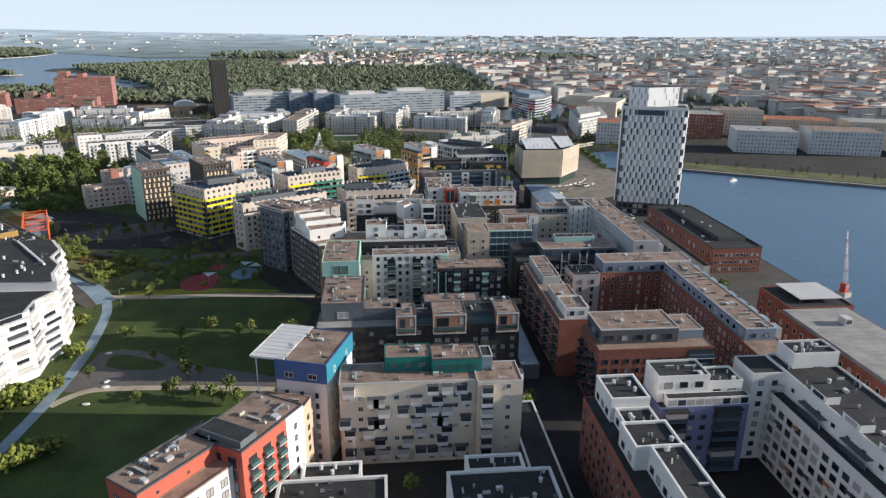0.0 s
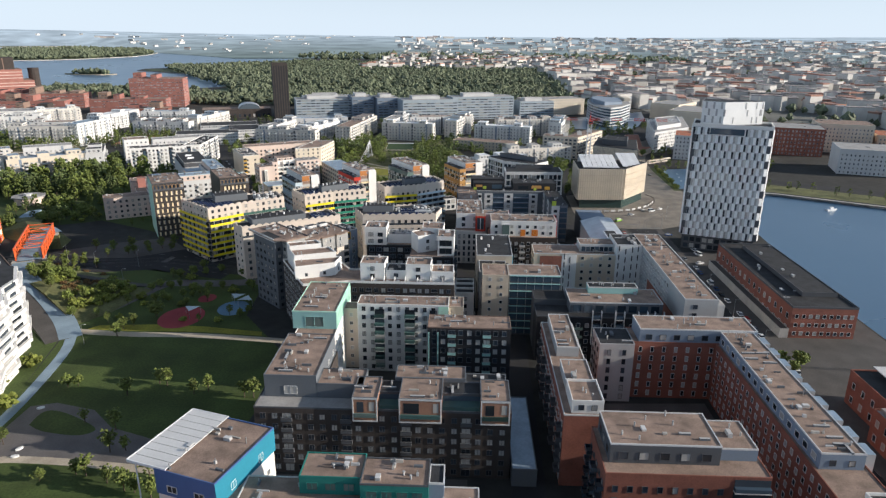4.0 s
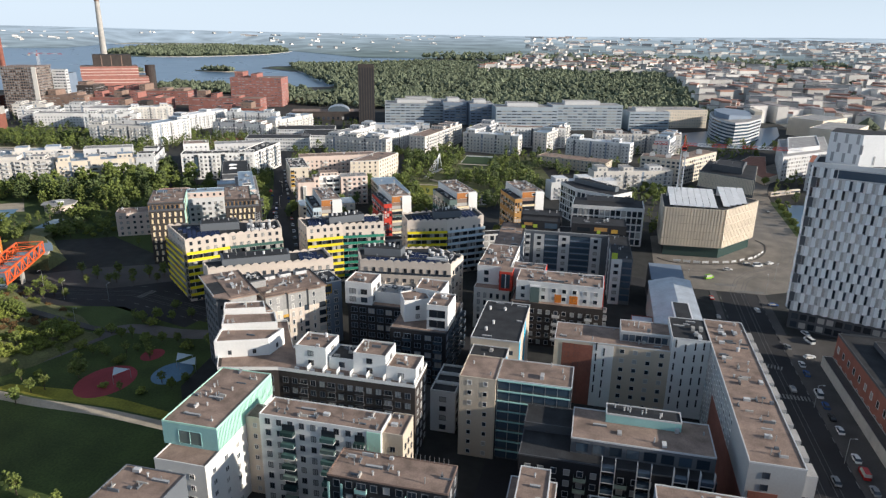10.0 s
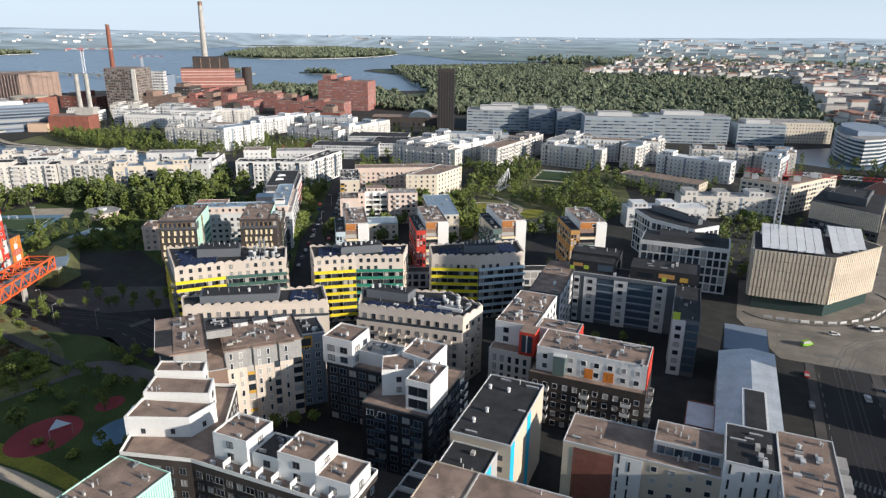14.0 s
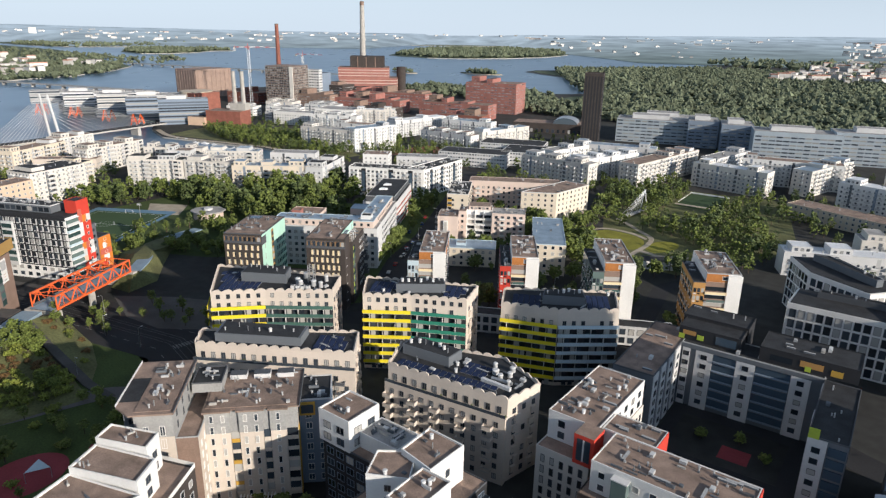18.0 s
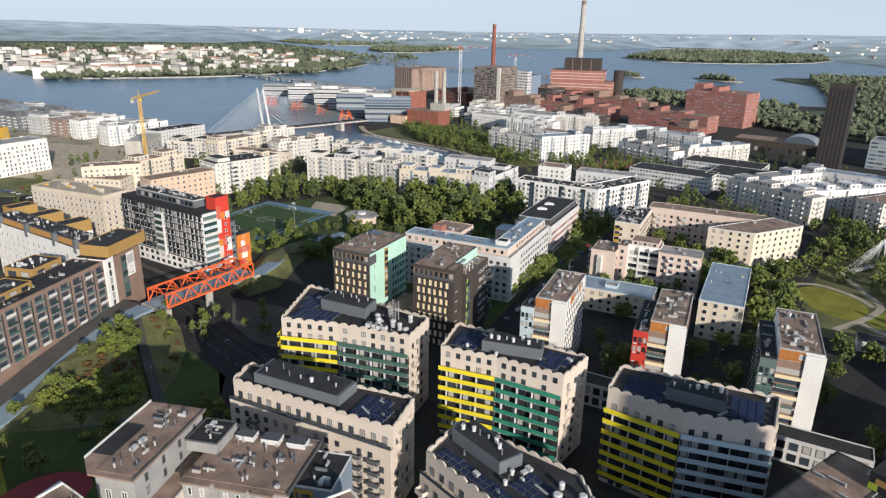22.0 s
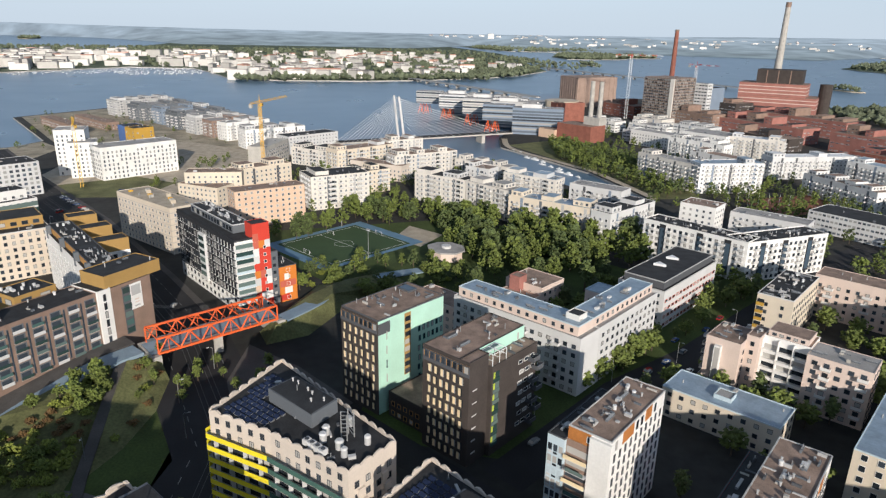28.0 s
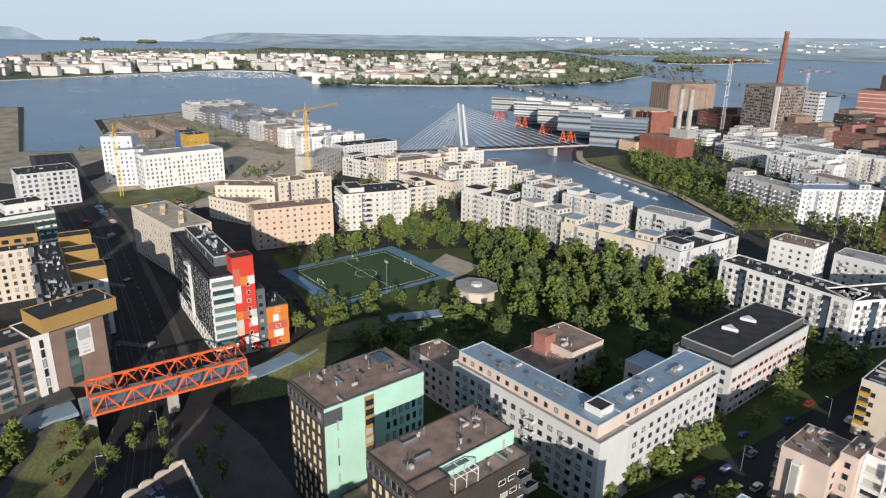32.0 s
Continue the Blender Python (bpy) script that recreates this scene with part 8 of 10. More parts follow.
simple(-525, 255, 22, 21, 2, 34, "white", "white tower block with scattered windows", 122, "greyroof", wins=dict(sp=3, ww=1.2, wh=1.8, skip=.2, fm="slate"))
simple(-513, 264, 20, 20, 10, 26, "white", "white stepped block with scattered windows", 222, "greyroof", wins=dict(sp=3, ww=1.2, wh=1.8, skip=.2, fm="slate"))
b = simple(-597, 294, 16, 18, 35, 24, "mustard", "yellow and blue building at the works yard", 123, "bitumen", wins=dict(skip=.6))
b.vol(-24, -8.1, -7, 9, 24, wall="blue", roof="bitumen")
simple(-529, 401, 46, 16, 153, 18, "concrete", "raw concrete shell under construction", 124, "concrete", wins=dict(sp=4, ww=2.4, wh=1.8))
simple(-590, 440, 20, 55, 28, 16, "lgrey", "pale flat block with black roof", 125, "bitumen")
simple(-624, 409, 20, 61, 20, 18, "white", "white apartment block with yellow edges", 126, "greyroof", 2, steps=True)
for i, (x, y, w, d, h, c) in enumerate(((-899, 262, 30, 74, 19, "grey"), (-850, 290, 28, 70, 18, "slate"), (-812, 318, 26, 66, 17, "bluegrey"), (-770, 336, 30, 64, 17, "slate"), (-728, 356, 24, 60, 17, "grey"), (-702, 372, 20, 56, 17, "brownbrick"), (-675, 384, 18, 50, 18, "white"))):
    simple(x, y, w, d, 30, h, c, "waterside apartment block with grey roof", 130 + i, "greyroof", 3, group="waterside blocks on the point", steps=True)
for i, (x, y, w, d) in enumerate(((-776, 196, 100, 14), (-792, 226, 90, 14))):
    simple(x, y, w, d, 30, 8, "brownbrick", "low shed with brown roof on the quay", 140 + i, "gravel")
# end of the long street
b = simple(-360, 249, 22, 30, 36, 19, "white", "white office with green glazed ground floors and roof pavilion", 143, "bitumen", att=(-.3, .3, -.2, .4, 5))
b.v = (-11, 11, -15, 15, 0, 19)
for z in (1, 4.6, 8.2, 11.8, 15.2):
    b.band("SE", z, z + 2.4, "glass_green", .2, "glazing")
simple(-458, 226, 26, 34, 30, 22, "lgrey", "grey-white block with dark framed windows", 144, "bitumen", wins=dict(ww=2.2, wh=2.0))
# north white blocks
NB, NG = "white apartment block with balconies and grey roof", "white blocks north of the park"
for i, (x, y, w, d, a, h) in enumerate(((-357, 722, 16, 50, -10, 22), (-387, 697, 62, 13, 11, 20), (-384, 826, 15, 76, -8, 18), (-306, 782, 64, 14, -2, 15), (-270, 822, 14, 70, -10, 18), (-470, 785, 58, 14, 19, 18), (-462, 842, 48, 16, 40, 20), (-420, 765, 44, 14, 15, 15), (-330, 850, 60, 14, 8, 18),
                                        (-150, 718, 62, 14, -5, 17), (-125, 752, 14, 70, -20, 18), (-88, 775, 16, 100, -8, 19), (-140, 806, 70, 14, 15, 18), (-170, 775, 14, 60, -10, 17),
                                        (-32, 772, 56, 14, -8, 18), (0, 818, 70, 14, 12, 20), (22, 820, 14, 70, -15, 19), (-50, 820, 14, 60, -10, 19), (70, 768, 60, 14, -15, 17), (105, 815, 84, 15, 12, 19), (135, 815, 14, 60, -15, 18),
                                        (95, 650, 62, 14, 20, 14), (60, 610, 50, 12, 25, 12))):
    simple(x, y, w, d, a, h, ("white", "offwhite", "lgrey", "white", "offwhite")[i % 5], NB, 150 + i, ("metalroof", "greyroof", "whitemetal", "gravel")[i % 4], 2, group=NG, steps=True)
simple(50, 715, 62, 18, -18, 9, "tan", "long low school building with brown roof", 180, "gravel")
for i, (x, y, w, d) in enumerate(((-235, 725, 60, 26), (-200, 765, 50, 40), (-235, 790, 60, 30))):
    simple(x, y, w, d, 20, 12, "lgrey", "flat office with black roof and white edges", 181 + i, "bitumen", wins=dict(sp=2.4, ww=1.9, wh=1.4), vents=3)
# glass offices
for i, (x, y, w, d, h) in enumerate(((-165, 965, 76, 36, 24), (-115, 972, 30, 40, 27), (-80, 965, 30, 40, 27), (-22, 945, 74, 34, 27), (48, 972, 86, 30, 29), (122, 992, 50, 26, 22), (-170, 1015, 70, 40, 22))):
    b = simple(x, y, w, d, 18, h, "bluegrey" if i in (1, 2) else "paleblue", "glass and metal office building with banded windows", 190 + i, "greyroof", wins=dict(sp=6, ww=5.6, wh=1.5, fm="steel", fh=3.5), group="glass offices at the edge of the woods", vents=5)
    b.vol(-w * .3, w * .2, -d * .2, d * .3, h + 4, h + .2, wall="lgrey", roof="greyroof")
b = Bld("round_office", "wedge-shaped office with curved white bands and sloping blue roof", 220, 950, 0, cat="office", near=False, seed=200)
ring = [(-13, -66), (3, -50), (22, -12), (34, 58), (6, 72), (-22, 42), (-27, 16), (-28, -12), (-24, -40), (-19, -57)]
for k in range(7):
    part("floor_band", MB().prism([(x * 1.04, y * 1.02) for x, y in ring], k * 3.5 + 2.1, k * 3.5 + 3.5, "lgrey"), b.e)
    part("glazing", MB().prism(ring, k * 3.5, k * 3.5 + 2.1, "glass_blue"), b.e)
part("roof", MB().prism(ring, 24.5, 24.9, "greyroof"), b.e)
mb = MB()
wedge = [(-26, -14), (-16, -40), (10, -22), (20, 44), (-8, 44), (-24, 16)]
mb.poly([(x, y, 30.5 - (x + 26) * .08) for x, y in wedge], "bluegrey")
for p, q in zip(wedge, wedge[1:] + wedge[:1]):
    mb.poly([(*p, 24.9), (*q, 24.9), (*q, 30.5 - (q[0] + 26) * .08), (*p, 30.5 - (p[0] + 26) * .08)], "bluegrey")
part("sloping_roof", mb, b.e, "blue-grey metal roof")
part("penthouse", MB().box(21, 29, 18, 52, 24.9, 29, "cream"), b.e)

# dark tower and works
b = Bld("office_tower", "tall dark brown office tower", -199, 879, 20, cat="tower", near=False, seed=201)
b.vol(-9, 9, -9.5, 9.5, 73, wall="darkbrick", roof="bitumen", par=1)
for f in "SE":
    mb = MB()
    for k in range(6):
        mb.box(-8 + k * 2.9, -6.4 + k * 2.9, -.06, -.003, 4, 71, "black")
    part("glazing", mb, b.e, at=b.at(f, 0, 0))
b = Bld("works_hall", "dark brick hall with arched roof", -265, 955, 20, cat="hall", near=False, seed=202)
b.vol(-60, 28, -16, 16, 11, wall="darkbrick", roof="gravel").win("S", sp=6, ww=3, wh=4, fh=8)
pts = [(14 * math.cos(t), 0, 11 + 7 * math.sin(t)) for t in [math.pi * i / 12 for i in range(13)]]
mb = MB()
for p, q in zip(pts, pts[1:]):
    mb.poly([(p[0], -14, p[2]), (p[0], 12, p[2]), (q[0], 12, q[2]), (q[0], -14, q[2])], "steel")
mb.poly([(p[0], -14, p[2]) for p in pts], "glass_blue")
part("arched_roof", mb, b.e)
b = Bld("power_station", "red brick power station with banded walls and tall chimney", -727, 1041, 40, cat="power station", near=False, seed=203)
b.vol(0, 96, -5, 46, 33, wall="redbrick", roof="gravel")
for z in (19, 25, 29.5):
    b.band("SE", z, z + .9, "pink", .35, "ledge")
b.vol(-1, 82, 0, 45, 49.5, 33.2, wall="redbrick", roof="gravel").vents(8, (1, 3))
for z in (36.5, 41, 45.5):
    b.band("SE", z, z + .9, "pink", .35, "ledge")
b.vol(18, 74, 11, 45, 67, 49.7, wall="darkbrick", roof="bitumen")
for u in (-16, -2, 13):
    b.band("S", 50, 66.6, "brownbrick", .5, "pilaster", u, u + 1.2)
b.vol(20, 60, -22, -5.1, 20, wall="darkbrick", roof="bitumen").win("S", sp=6, ww=4.8, wh=1.4, fh=4)
part("silo", MB().rod((102, 38, 0), (102, 38, 50), 8, "darkbrick", 14), b.e)
part("chimney", MB().rod((36, 63, 0), (36, 63, 154), 6.4, "concrete", 16, 3.4).rod((36, 63, 148), (36, 63, 154.5), 3.7, "brownbrick", 16, 3.5), b.e, "tall pale concrete chimney")
RW = random.Random(77)
for i, (x, y, w, d, h, c, lab) in enumerate(((-600, 1030, 130, 36, 20, "redbrick", "red brick works building with banded windows"), (-437, 1068, 76, 40, 41, "redbrick", "red brick office block with rounded corner tower"), (-575, 955, 110, 30, 17, "redbrick", "long red brick office with red metal cladding"),
                                            (-440, 980, 100, 30, 19, "redbrick", "long red brick office with red metal cladding"), (-650, 925, 56, 28, 20, "brownbrick", "brown brick office block"), (-690, 990, 60, 34, 28, "darkbrick", "dark brick works block"),
                                            (-780, 900, 60, 30, 16, "brick", "low brick works shed"), (-520, 905, 70, 24, 13, "darkbrick", "low dark brick works hall"), (-395, 930, 60, 24, 12, "brick", "low brick works hall"))):
    b = simple(x, y, w, d, 12, h, c, lab, 204 + i, "gravel", wins=dict(sp=5, ww=3.6, wh=1.1, fh=3.8, skip=.25), name="works_building", group="red brick works buildings")
    for k in range(max(1, int(w / 26))):
        u = -w / 2 + (k + RW.uniform(.15, .4)) * 26
        hh = h + RW.uniform(2.5, 9)
        if u + 14 < w / 2:
            b.vol(u, u + RW.uniform(8, 14), -d * RW.uniform(.2, .46), d * .42, hh, h + .2, wall=RW.choice((c, "darkbrick", "redbrick", "brownbrick")), roof=RW.choice(("gravel", "bitumen")), par=.3)
            b.win("S", sp=3, ww=2, wh=1)
for i, (x, y, w, d, h) in enumerate(((-600, 822, 50, 20, 14), (-560, 850, 44, 22, 18), (-640, 850, 40, 24, 16), (-660, 800, 40, 20, 12), (-570, 790, 40, 16, 12))):
    simple(x, y, w, d, 20, h, ("white", "lgrey", "offwhite")[i % 3], "white office with banded windows by the works", 320 + i, "greyroof", wins=dict(sp=4.5, ww=4.1, wh=1.3, fh=3.4), group="white offices by the works", steps=True)
b = Bld("works_building", "raw concrete building shell wrapped in scaffolding", -699.6, 909, 20, near=False, seed=215)
b.vol(-22.5, 22.5, -22, 22, 58, wall="brownbrick", roof="gravel")
b.win("SE", sp=3.6, ww=2.8, wh=2.2, fh=3.6)
for f, n in (("S", 16), ("E", 15)):
    sc, L = MB(), b.width(f) / 2
    for i in range(n):
        u = -L + (i + .5) * 2 * L / n
        sc.box(u - .12, u + .12, -1.5, -1.3, 0, 60.5, "steel")
    for k in range(16):
        sc.box(-L, L, -1.5, -.1, 3 + k * 3.6, 3.25 + k * 3.6, "concrete")
    part("scaffolding", sc, b.e, "grey steel scaffolding", at=b.at(f, 0, 0))
b.band("S", 0, 58, "offwhite", 1.7, "dust_sheet", 17, 22.5)
b.vol(-30, 40, 30, 62, 46, wall="bluegrey", roof="bitumen").win("S", sp=5, ww=4, wh=1.6, fh=4)
b.vol(24, 42, 20, 30, 52, wall="lgrey", roof="bitumen").win("SE", sp=4, ww=3, wh=1.6, fh=4)
st = thing("brick_chimney", "slim round red-brown brick chimney at the works", "chimney", -848, 1017)
part("shaft", MB().rod((0, 0, 0), (0, 0, 116), 4.4, "brick", 16, 2.9), st)
part("rim", MB().rod((0, 0, 114), (0, 0, 116.4), 3.2, "brownbrick", 16, 3.2), st)
b = Bld("works_hall", "large plain brown brick hall with ribbed walls", -913, 912, 5, cat="hall", near=False, seed=214)
b.vol(-25, 25, -36, 36, 44, wall="umber", roof="gravel").vents(6, (1, 3))
for f in "SE":
    L = b.width(f) / 2
    for i in range(8):
        u = -L + (i + .5) * L / 4
        b.band(f, 0, 43, "umber", .6, "pilaster", u - .8, u + .8)
b = Bld("boiler_house", "brick boiler house with two white flues", -590, 735, 25, near=False, seed=216)
b.vol(-30, 14, -14, 12, 17, wall="brick", roof="gravel")
b.vol(-6, 14, 0, 12, 25, 17.1, wall="concrete", roof="greyroof")
for x in (-2, 9):
    part("flue", MB().rod((x, 6, 25), (x, 6, 62), 2.6, "concrete", 14, 2.3), b.e, "pale round flue")
b.vol(-52, -30.1, -18, -4, 9, wall="peach", roof="gravel")
b = Bld("storage_tank", "wide tan oil tank with brick side", -712, 765, 0, cat="tank", near=False, seed=217)
part("shell", MB().rod((0, 0, 0), (0, 0, 30), 21, "tan", 28), b.e)
part("wall", MB().box(0, 24, -19, 19, 0, 29, "brick"), b.e)
simple(-540, 790, 60, 16, 20, 15, "white", "white office with terraces", 218, "greyroof")
simple(-500, 820, 50, 30, 20, 20, "white", "white office block with terraces", 219, "greyroof")
# harbour offices on red legs
def stripes(b, faces, z, n, wall):
    """Long rows of glass with pale sills between them."""
    for f in faces:
        L, mb = b.width(f) / 2, MB()
        for k in range(n):
            mb.box(-L, L, -.1, -.003, z + k * 3.2, z + 1.9 + k * 3.2, "glass_hazy").box(-L, L, -.16, -.003, z + 1.9 + k * 3.2, z + 2.6 + k * 3.2, wall)
        part("glazing", mb, b.e, at=b.at(f, 0, 0))


for i, (x, y, L, h) in enumerate(((-846, 614, 84, 30), (-786, 628, 86, 31), (-727, 640, 88, 32), (-668, 644, 90, 31))):
    b = Bld("harbour_office", "glass office raised on red slanted legs", x, y, 60, cat="office", group="harbour offices on red legs", near=False, seed=220 + i)
    wall = ("grey", "lgrey", "offwhite", "bluegrey")[i]
    b.vol(0, 34, 0, 20, h, 14, wall=("grey", "lgrey", "grey", "bluegrey")[i], roof="greyroof").vents(4, (1, 3))
    stripes(b, "SW", 14.6, 5, wall)
    b.vol(34.1, L, 0, 20, h - 2, wall=("grey", "lgrey", "grey", "bluegrey")[i], roof="greyroof").vents(6, (1, 3))
    stripes(b, "SE", 2, 8, wall)
    b.vol(44, 66, 4, 16, h + 2, h - 1.8, wall="lgrey", roof="greyroof", par=.3)
    for v in (2, 18):
        for u in (5, 13):
            part("leg", MB().rod((u - 2.5, v - 2, 0), (u + 1, v, 14), .45, "orangesteel").rod((u + 4, v + 2, 0), (u + 1, v, 14), .45, "orangesteel").rod((u - 1.4, v - 1, 5), (u + 3, v + 1, 5), .3, "orangesteel"), b.e, "red slanted steel legs")
for i, (x, y, w, d, h) in enumerate(((-770, 735, 70, 26, 24), (-840, 735, 60, 30, 22), (-880, 690, 50, 24, 22))):
    simple(x, y, w, d, 60, h, ("lgrey", "grey", "offwhite")[i % 3], "pale office block behind the harbour", 340 + i, "greyroof", wins=dict(sp=4, ww=3.4, wh=1.4, fh=3.3), group="offices behind the harbour", steps=True)

# east shore across the basin
for i, (x, y, w, d, h, c) in enumerate(((380, 632, 56, 40, 21, "lgrey"), (452, 618, 64, 40, 22, "lgrey"), (540, 600, 80, 36, 20, "cream"), (352, 730, 60, 44, 26, "brick"), (412, 745, 50, 40, 28, "cream"), (470, 720, 70, 40, 20, "peach"), (560, 690, 90, 40, 20, "tan"), (300, 700, 40, 40, 20, "lgrey"), (250, 690, 40, 36, 22, "lgrey"), (640, 560, 90, 40, 20, "cream"))):
    simple(x, y, w, d, -18, h, c, "old town block with even rows of windows", 230 + i, ("greyroof", "gravel", "tileroof")[i % 3], wins=dict(sp=3.2, ww=1.3, wh=1.8, fh=3.6), group="blocks on the east shore")
for i, (x, y, w, d, a, h) in enumerate(((150, 1030, 90, 36, 20, 22), (320, 1010, 60, 40, 50, 20), (320, 930, 70, 40, 60, 20))):
    simple(x, y, w, d, a, h, "cream", "cream stone block by the main road", 245 + i, "greyroof", wins=dict(sp=3.2, ww=1.3, wh=1.8, fh=3.6), group="stone blocks by the main road")

b = Bld("apartment_block", "grey stone block with balconies beside the main road", 248, 780, cat="block", near=False, seed=252)
b.poly([(215, 710), (261, 753), (282, 846), (233, 811)], 20, "lgrey", "greyroof")
b.win("ad", near=False, sp=3.4, ww=1.8, wh=1.7, fm="white", zb=.9)
b.win("b", near=False, sp=3.6, ww=1.8, wh=1.7, fm="white", zb=.9)
b.cap([(222, 728), (254, 757), (268, 822), (238, 800)], 20.2, 23.4, "lgrey", "greyroof")
b = Bld("apartment_block", "angled cream block with open balcony front", 134, 690, cat="block", near=False, seed=253)
b.poly([(103, 680), (134, 670), (166, 720), (154, 728), (130, 688), (106, 694)], 20, "cream", "gravel")
b.win("ab", near=False, sp=3.6, ww=2.6, wh=1.9, fm="white", zb=.7)
for x, y, h in ((112, 682.5, 22.4), (124, 679, 22.4), (138, 687, 23), (150, 705, 22.6)):
    b.cap([(x - 2, y - 2), (x + 2, y - 2), (x + 2, y + 2), (x - 2, y + 2)], 20.2, h, "white", "gravel")
b = Bld("market_hall", "low hall with brown sloping roofs", 206, 745, cat="hall", near=False, seed=254)
b.poly([(200, 690), (214, 712), (206, 716), (222, 800), (208, 798), (186, 750), (194, 712)], 5, "tan", "brickpave")

# far city, woods and houses
rf = random.Random(11)
city, roofs = MB(), MB()


def house(x, y, w, d, h, a, red):
    c, s = math.cos(a), math.sin(a)
    pts = [(x + u * c - v * s, y + u * s + v * c) for u, v in ((-w / 2, -d / 2), (w / 2, -d / 2), (w / 2, d / 2), (-w / 2, d / 2))]
    z = rise(x, y)
    h = z + h * (1 if z < 1 else .6)
    city.prism(pts, z - 4, h, "farhouse")
    roofs.prism([(x + (p[0] - x) * 1.02, y + (p[1] - y) * 1.02) for p in pts], h, h + (2.5 if red else 1), "farred" if red else "farroof")


for _ in range(7600):
    r, t = 700 + 4200 * rf.random() ** 1.25, radians(rf.uniform(-12, 98))
    x, y = 150 + r * math.cos(t), 250 + r * math.sin(t)
    if x < 560 and y < 1100 or y < 500 and x < 900 or y < 300 + (x - 300) * -.4:
        continue
    if x < 230 and y < 2500 or x < 900 and y > 2400 and rf.random() < .6:
        continue
    g = rf.uniform(12, 46) * (1 + r / 6000)
    house(x, y, g, rf.uniform(10, 16), rf.uniform(10, 23), rf.choice((.35, .35 + 1.57, -.2, 1.37)), rf.random() < .22)
for _ in range(260):
    x, y = rf.uniform(-2750, -1470), rf.uniform(330, 1180)
    if y > 1000 and x > -1700:
        continue
    house(x, y, rf.uniform(12, 45), rf.uniform(11, 15), rf.uniform(8, 20), rf.uniform(0, 3), rf.random() < .2)
for _ in range(330):
    x, y = rf.uniform(-2700, -1650), rf.uniform(-640, 330)
    if y > -100 + (x + 1705) * -1.14 - 60 and x > -1905 or y < -500 and x < -2300:
        continue
    house(x, y, rf.uniform(18, 60), rf.uniform(12, 16), rf.uniform(13, 24), rf.choice((1.3, 1.5, 2.9, .2)), rf.random() < .1)
house(-1560, 560, 120, 18, 16, 1.4, True)
house(-2350, 760, 60, 24, 34, 1.4, False)
for _ in range(420):
    x, y = rf.uniform(-5200, -800), rf.uniform(1700, 5200)
    q, a = math.hypot(x, y), math.degrees(math.atan2(y, x))
    if q > 5300 or q < coast(a) + 100:
        continue
    house(x, y, rf.uniform(12, 44), rf.uniform(10, 14), rf.uniform(5, 10), rf.uniform(0, 3), rf.random() < .1)
house(-4300, 2050, 40, 26, 46, 1.2, False)
for _ in range(300):
    x, y = rf.uniform(-300, 420), rf.uniform(2050, 2900)
    house(x, y, rf.uniform(12, 40), rf.uniform(10, 14), rf.uniform(9, 20), rf.uniform(0, 3), rf.random() < .3)
solo("far_city", city, "pale distant city blocks to the horizon", "buildings", kind="stuff")
solo("far_city_roofs", roofs, "grey and red roofs of the distant city", "roofs", kind="stuff")
wood = MB()


def forest(n, x0, x1, y0, y1, ok, h=(9, 15), wide=1.0):
    for _ in range(n):
        x, y = rf.uniform(x0, x1), rf.uniform(y0, y1)
        if not ok(x, y):
            continue
        t = rf.uniform(*h)
        r = t * rf.uniform(.26, .42) * wide
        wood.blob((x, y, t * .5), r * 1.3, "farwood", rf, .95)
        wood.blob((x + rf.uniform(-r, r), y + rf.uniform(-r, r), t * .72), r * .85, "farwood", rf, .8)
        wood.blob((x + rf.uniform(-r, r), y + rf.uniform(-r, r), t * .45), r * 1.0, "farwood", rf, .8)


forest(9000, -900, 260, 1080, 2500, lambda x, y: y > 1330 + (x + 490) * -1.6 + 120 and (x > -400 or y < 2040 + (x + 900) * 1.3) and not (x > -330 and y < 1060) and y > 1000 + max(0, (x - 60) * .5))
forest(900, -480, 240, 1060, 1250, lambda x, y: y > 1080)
forest(1500, -3300, -1430, 400, 1500, lambda x, y: x < -1800 or y < 950, (9, 15), 1.1)
forest(900, -1980, -1500, 880, 1220, lambda x, y: y < 1100 + (x + 1580) * -.8)
forest(420, -1560, -1425, 385, 960, lambda x, y: x > -1500 - 40 * rf.random())
forest(1500, -3400, -1720, -640, 330, lambda x, y: x < -1900 and (x < -2500 or rf.random() < .3), (9, 15), 1.2)
forest(2600, -3300, 900, 2400, 3600, lambda x, y: (x > -700 and math.hypot(x, y) < 3300) and y > 2700 + max(0, -x - 550) * 1.5, (12, 19), 1.6)
forest(3000, 300, 3300, 600, 2900, lambda x, y: (y > 760 or x > 900) and math.hypot(x, y) < 3300, (10, 15), 1.2)
forest(2600, -2350, -1350, 2380, 3850, lambda x, y: within([(-1870, 2475), (-1600, 2395), (-1445, 2540), (-1365, 2860), (-1450, 3250), (-1700, 3680), (-2140, 3820), (-2330, 3350), (-2070, 2810)], x, y), (10, 16), 1.5)
forest(800, -2980, -2460, 1690, 2240, lambda x, y: within([(-2500, 1705), (-2475, 1800), (-2495, 1930), (-2600, 2060), (-2610, 2200), (-2750, 2220), (-2960, 2050), (-2910, 1870), (-2700, 1735)], x, y), (10, 16), 1.4)
forest(1500, -4000, -3260, 1780, 3700, lambda x, y: x < -3440 or y < 2300 and x < -3330, (11, 17), 1.6)
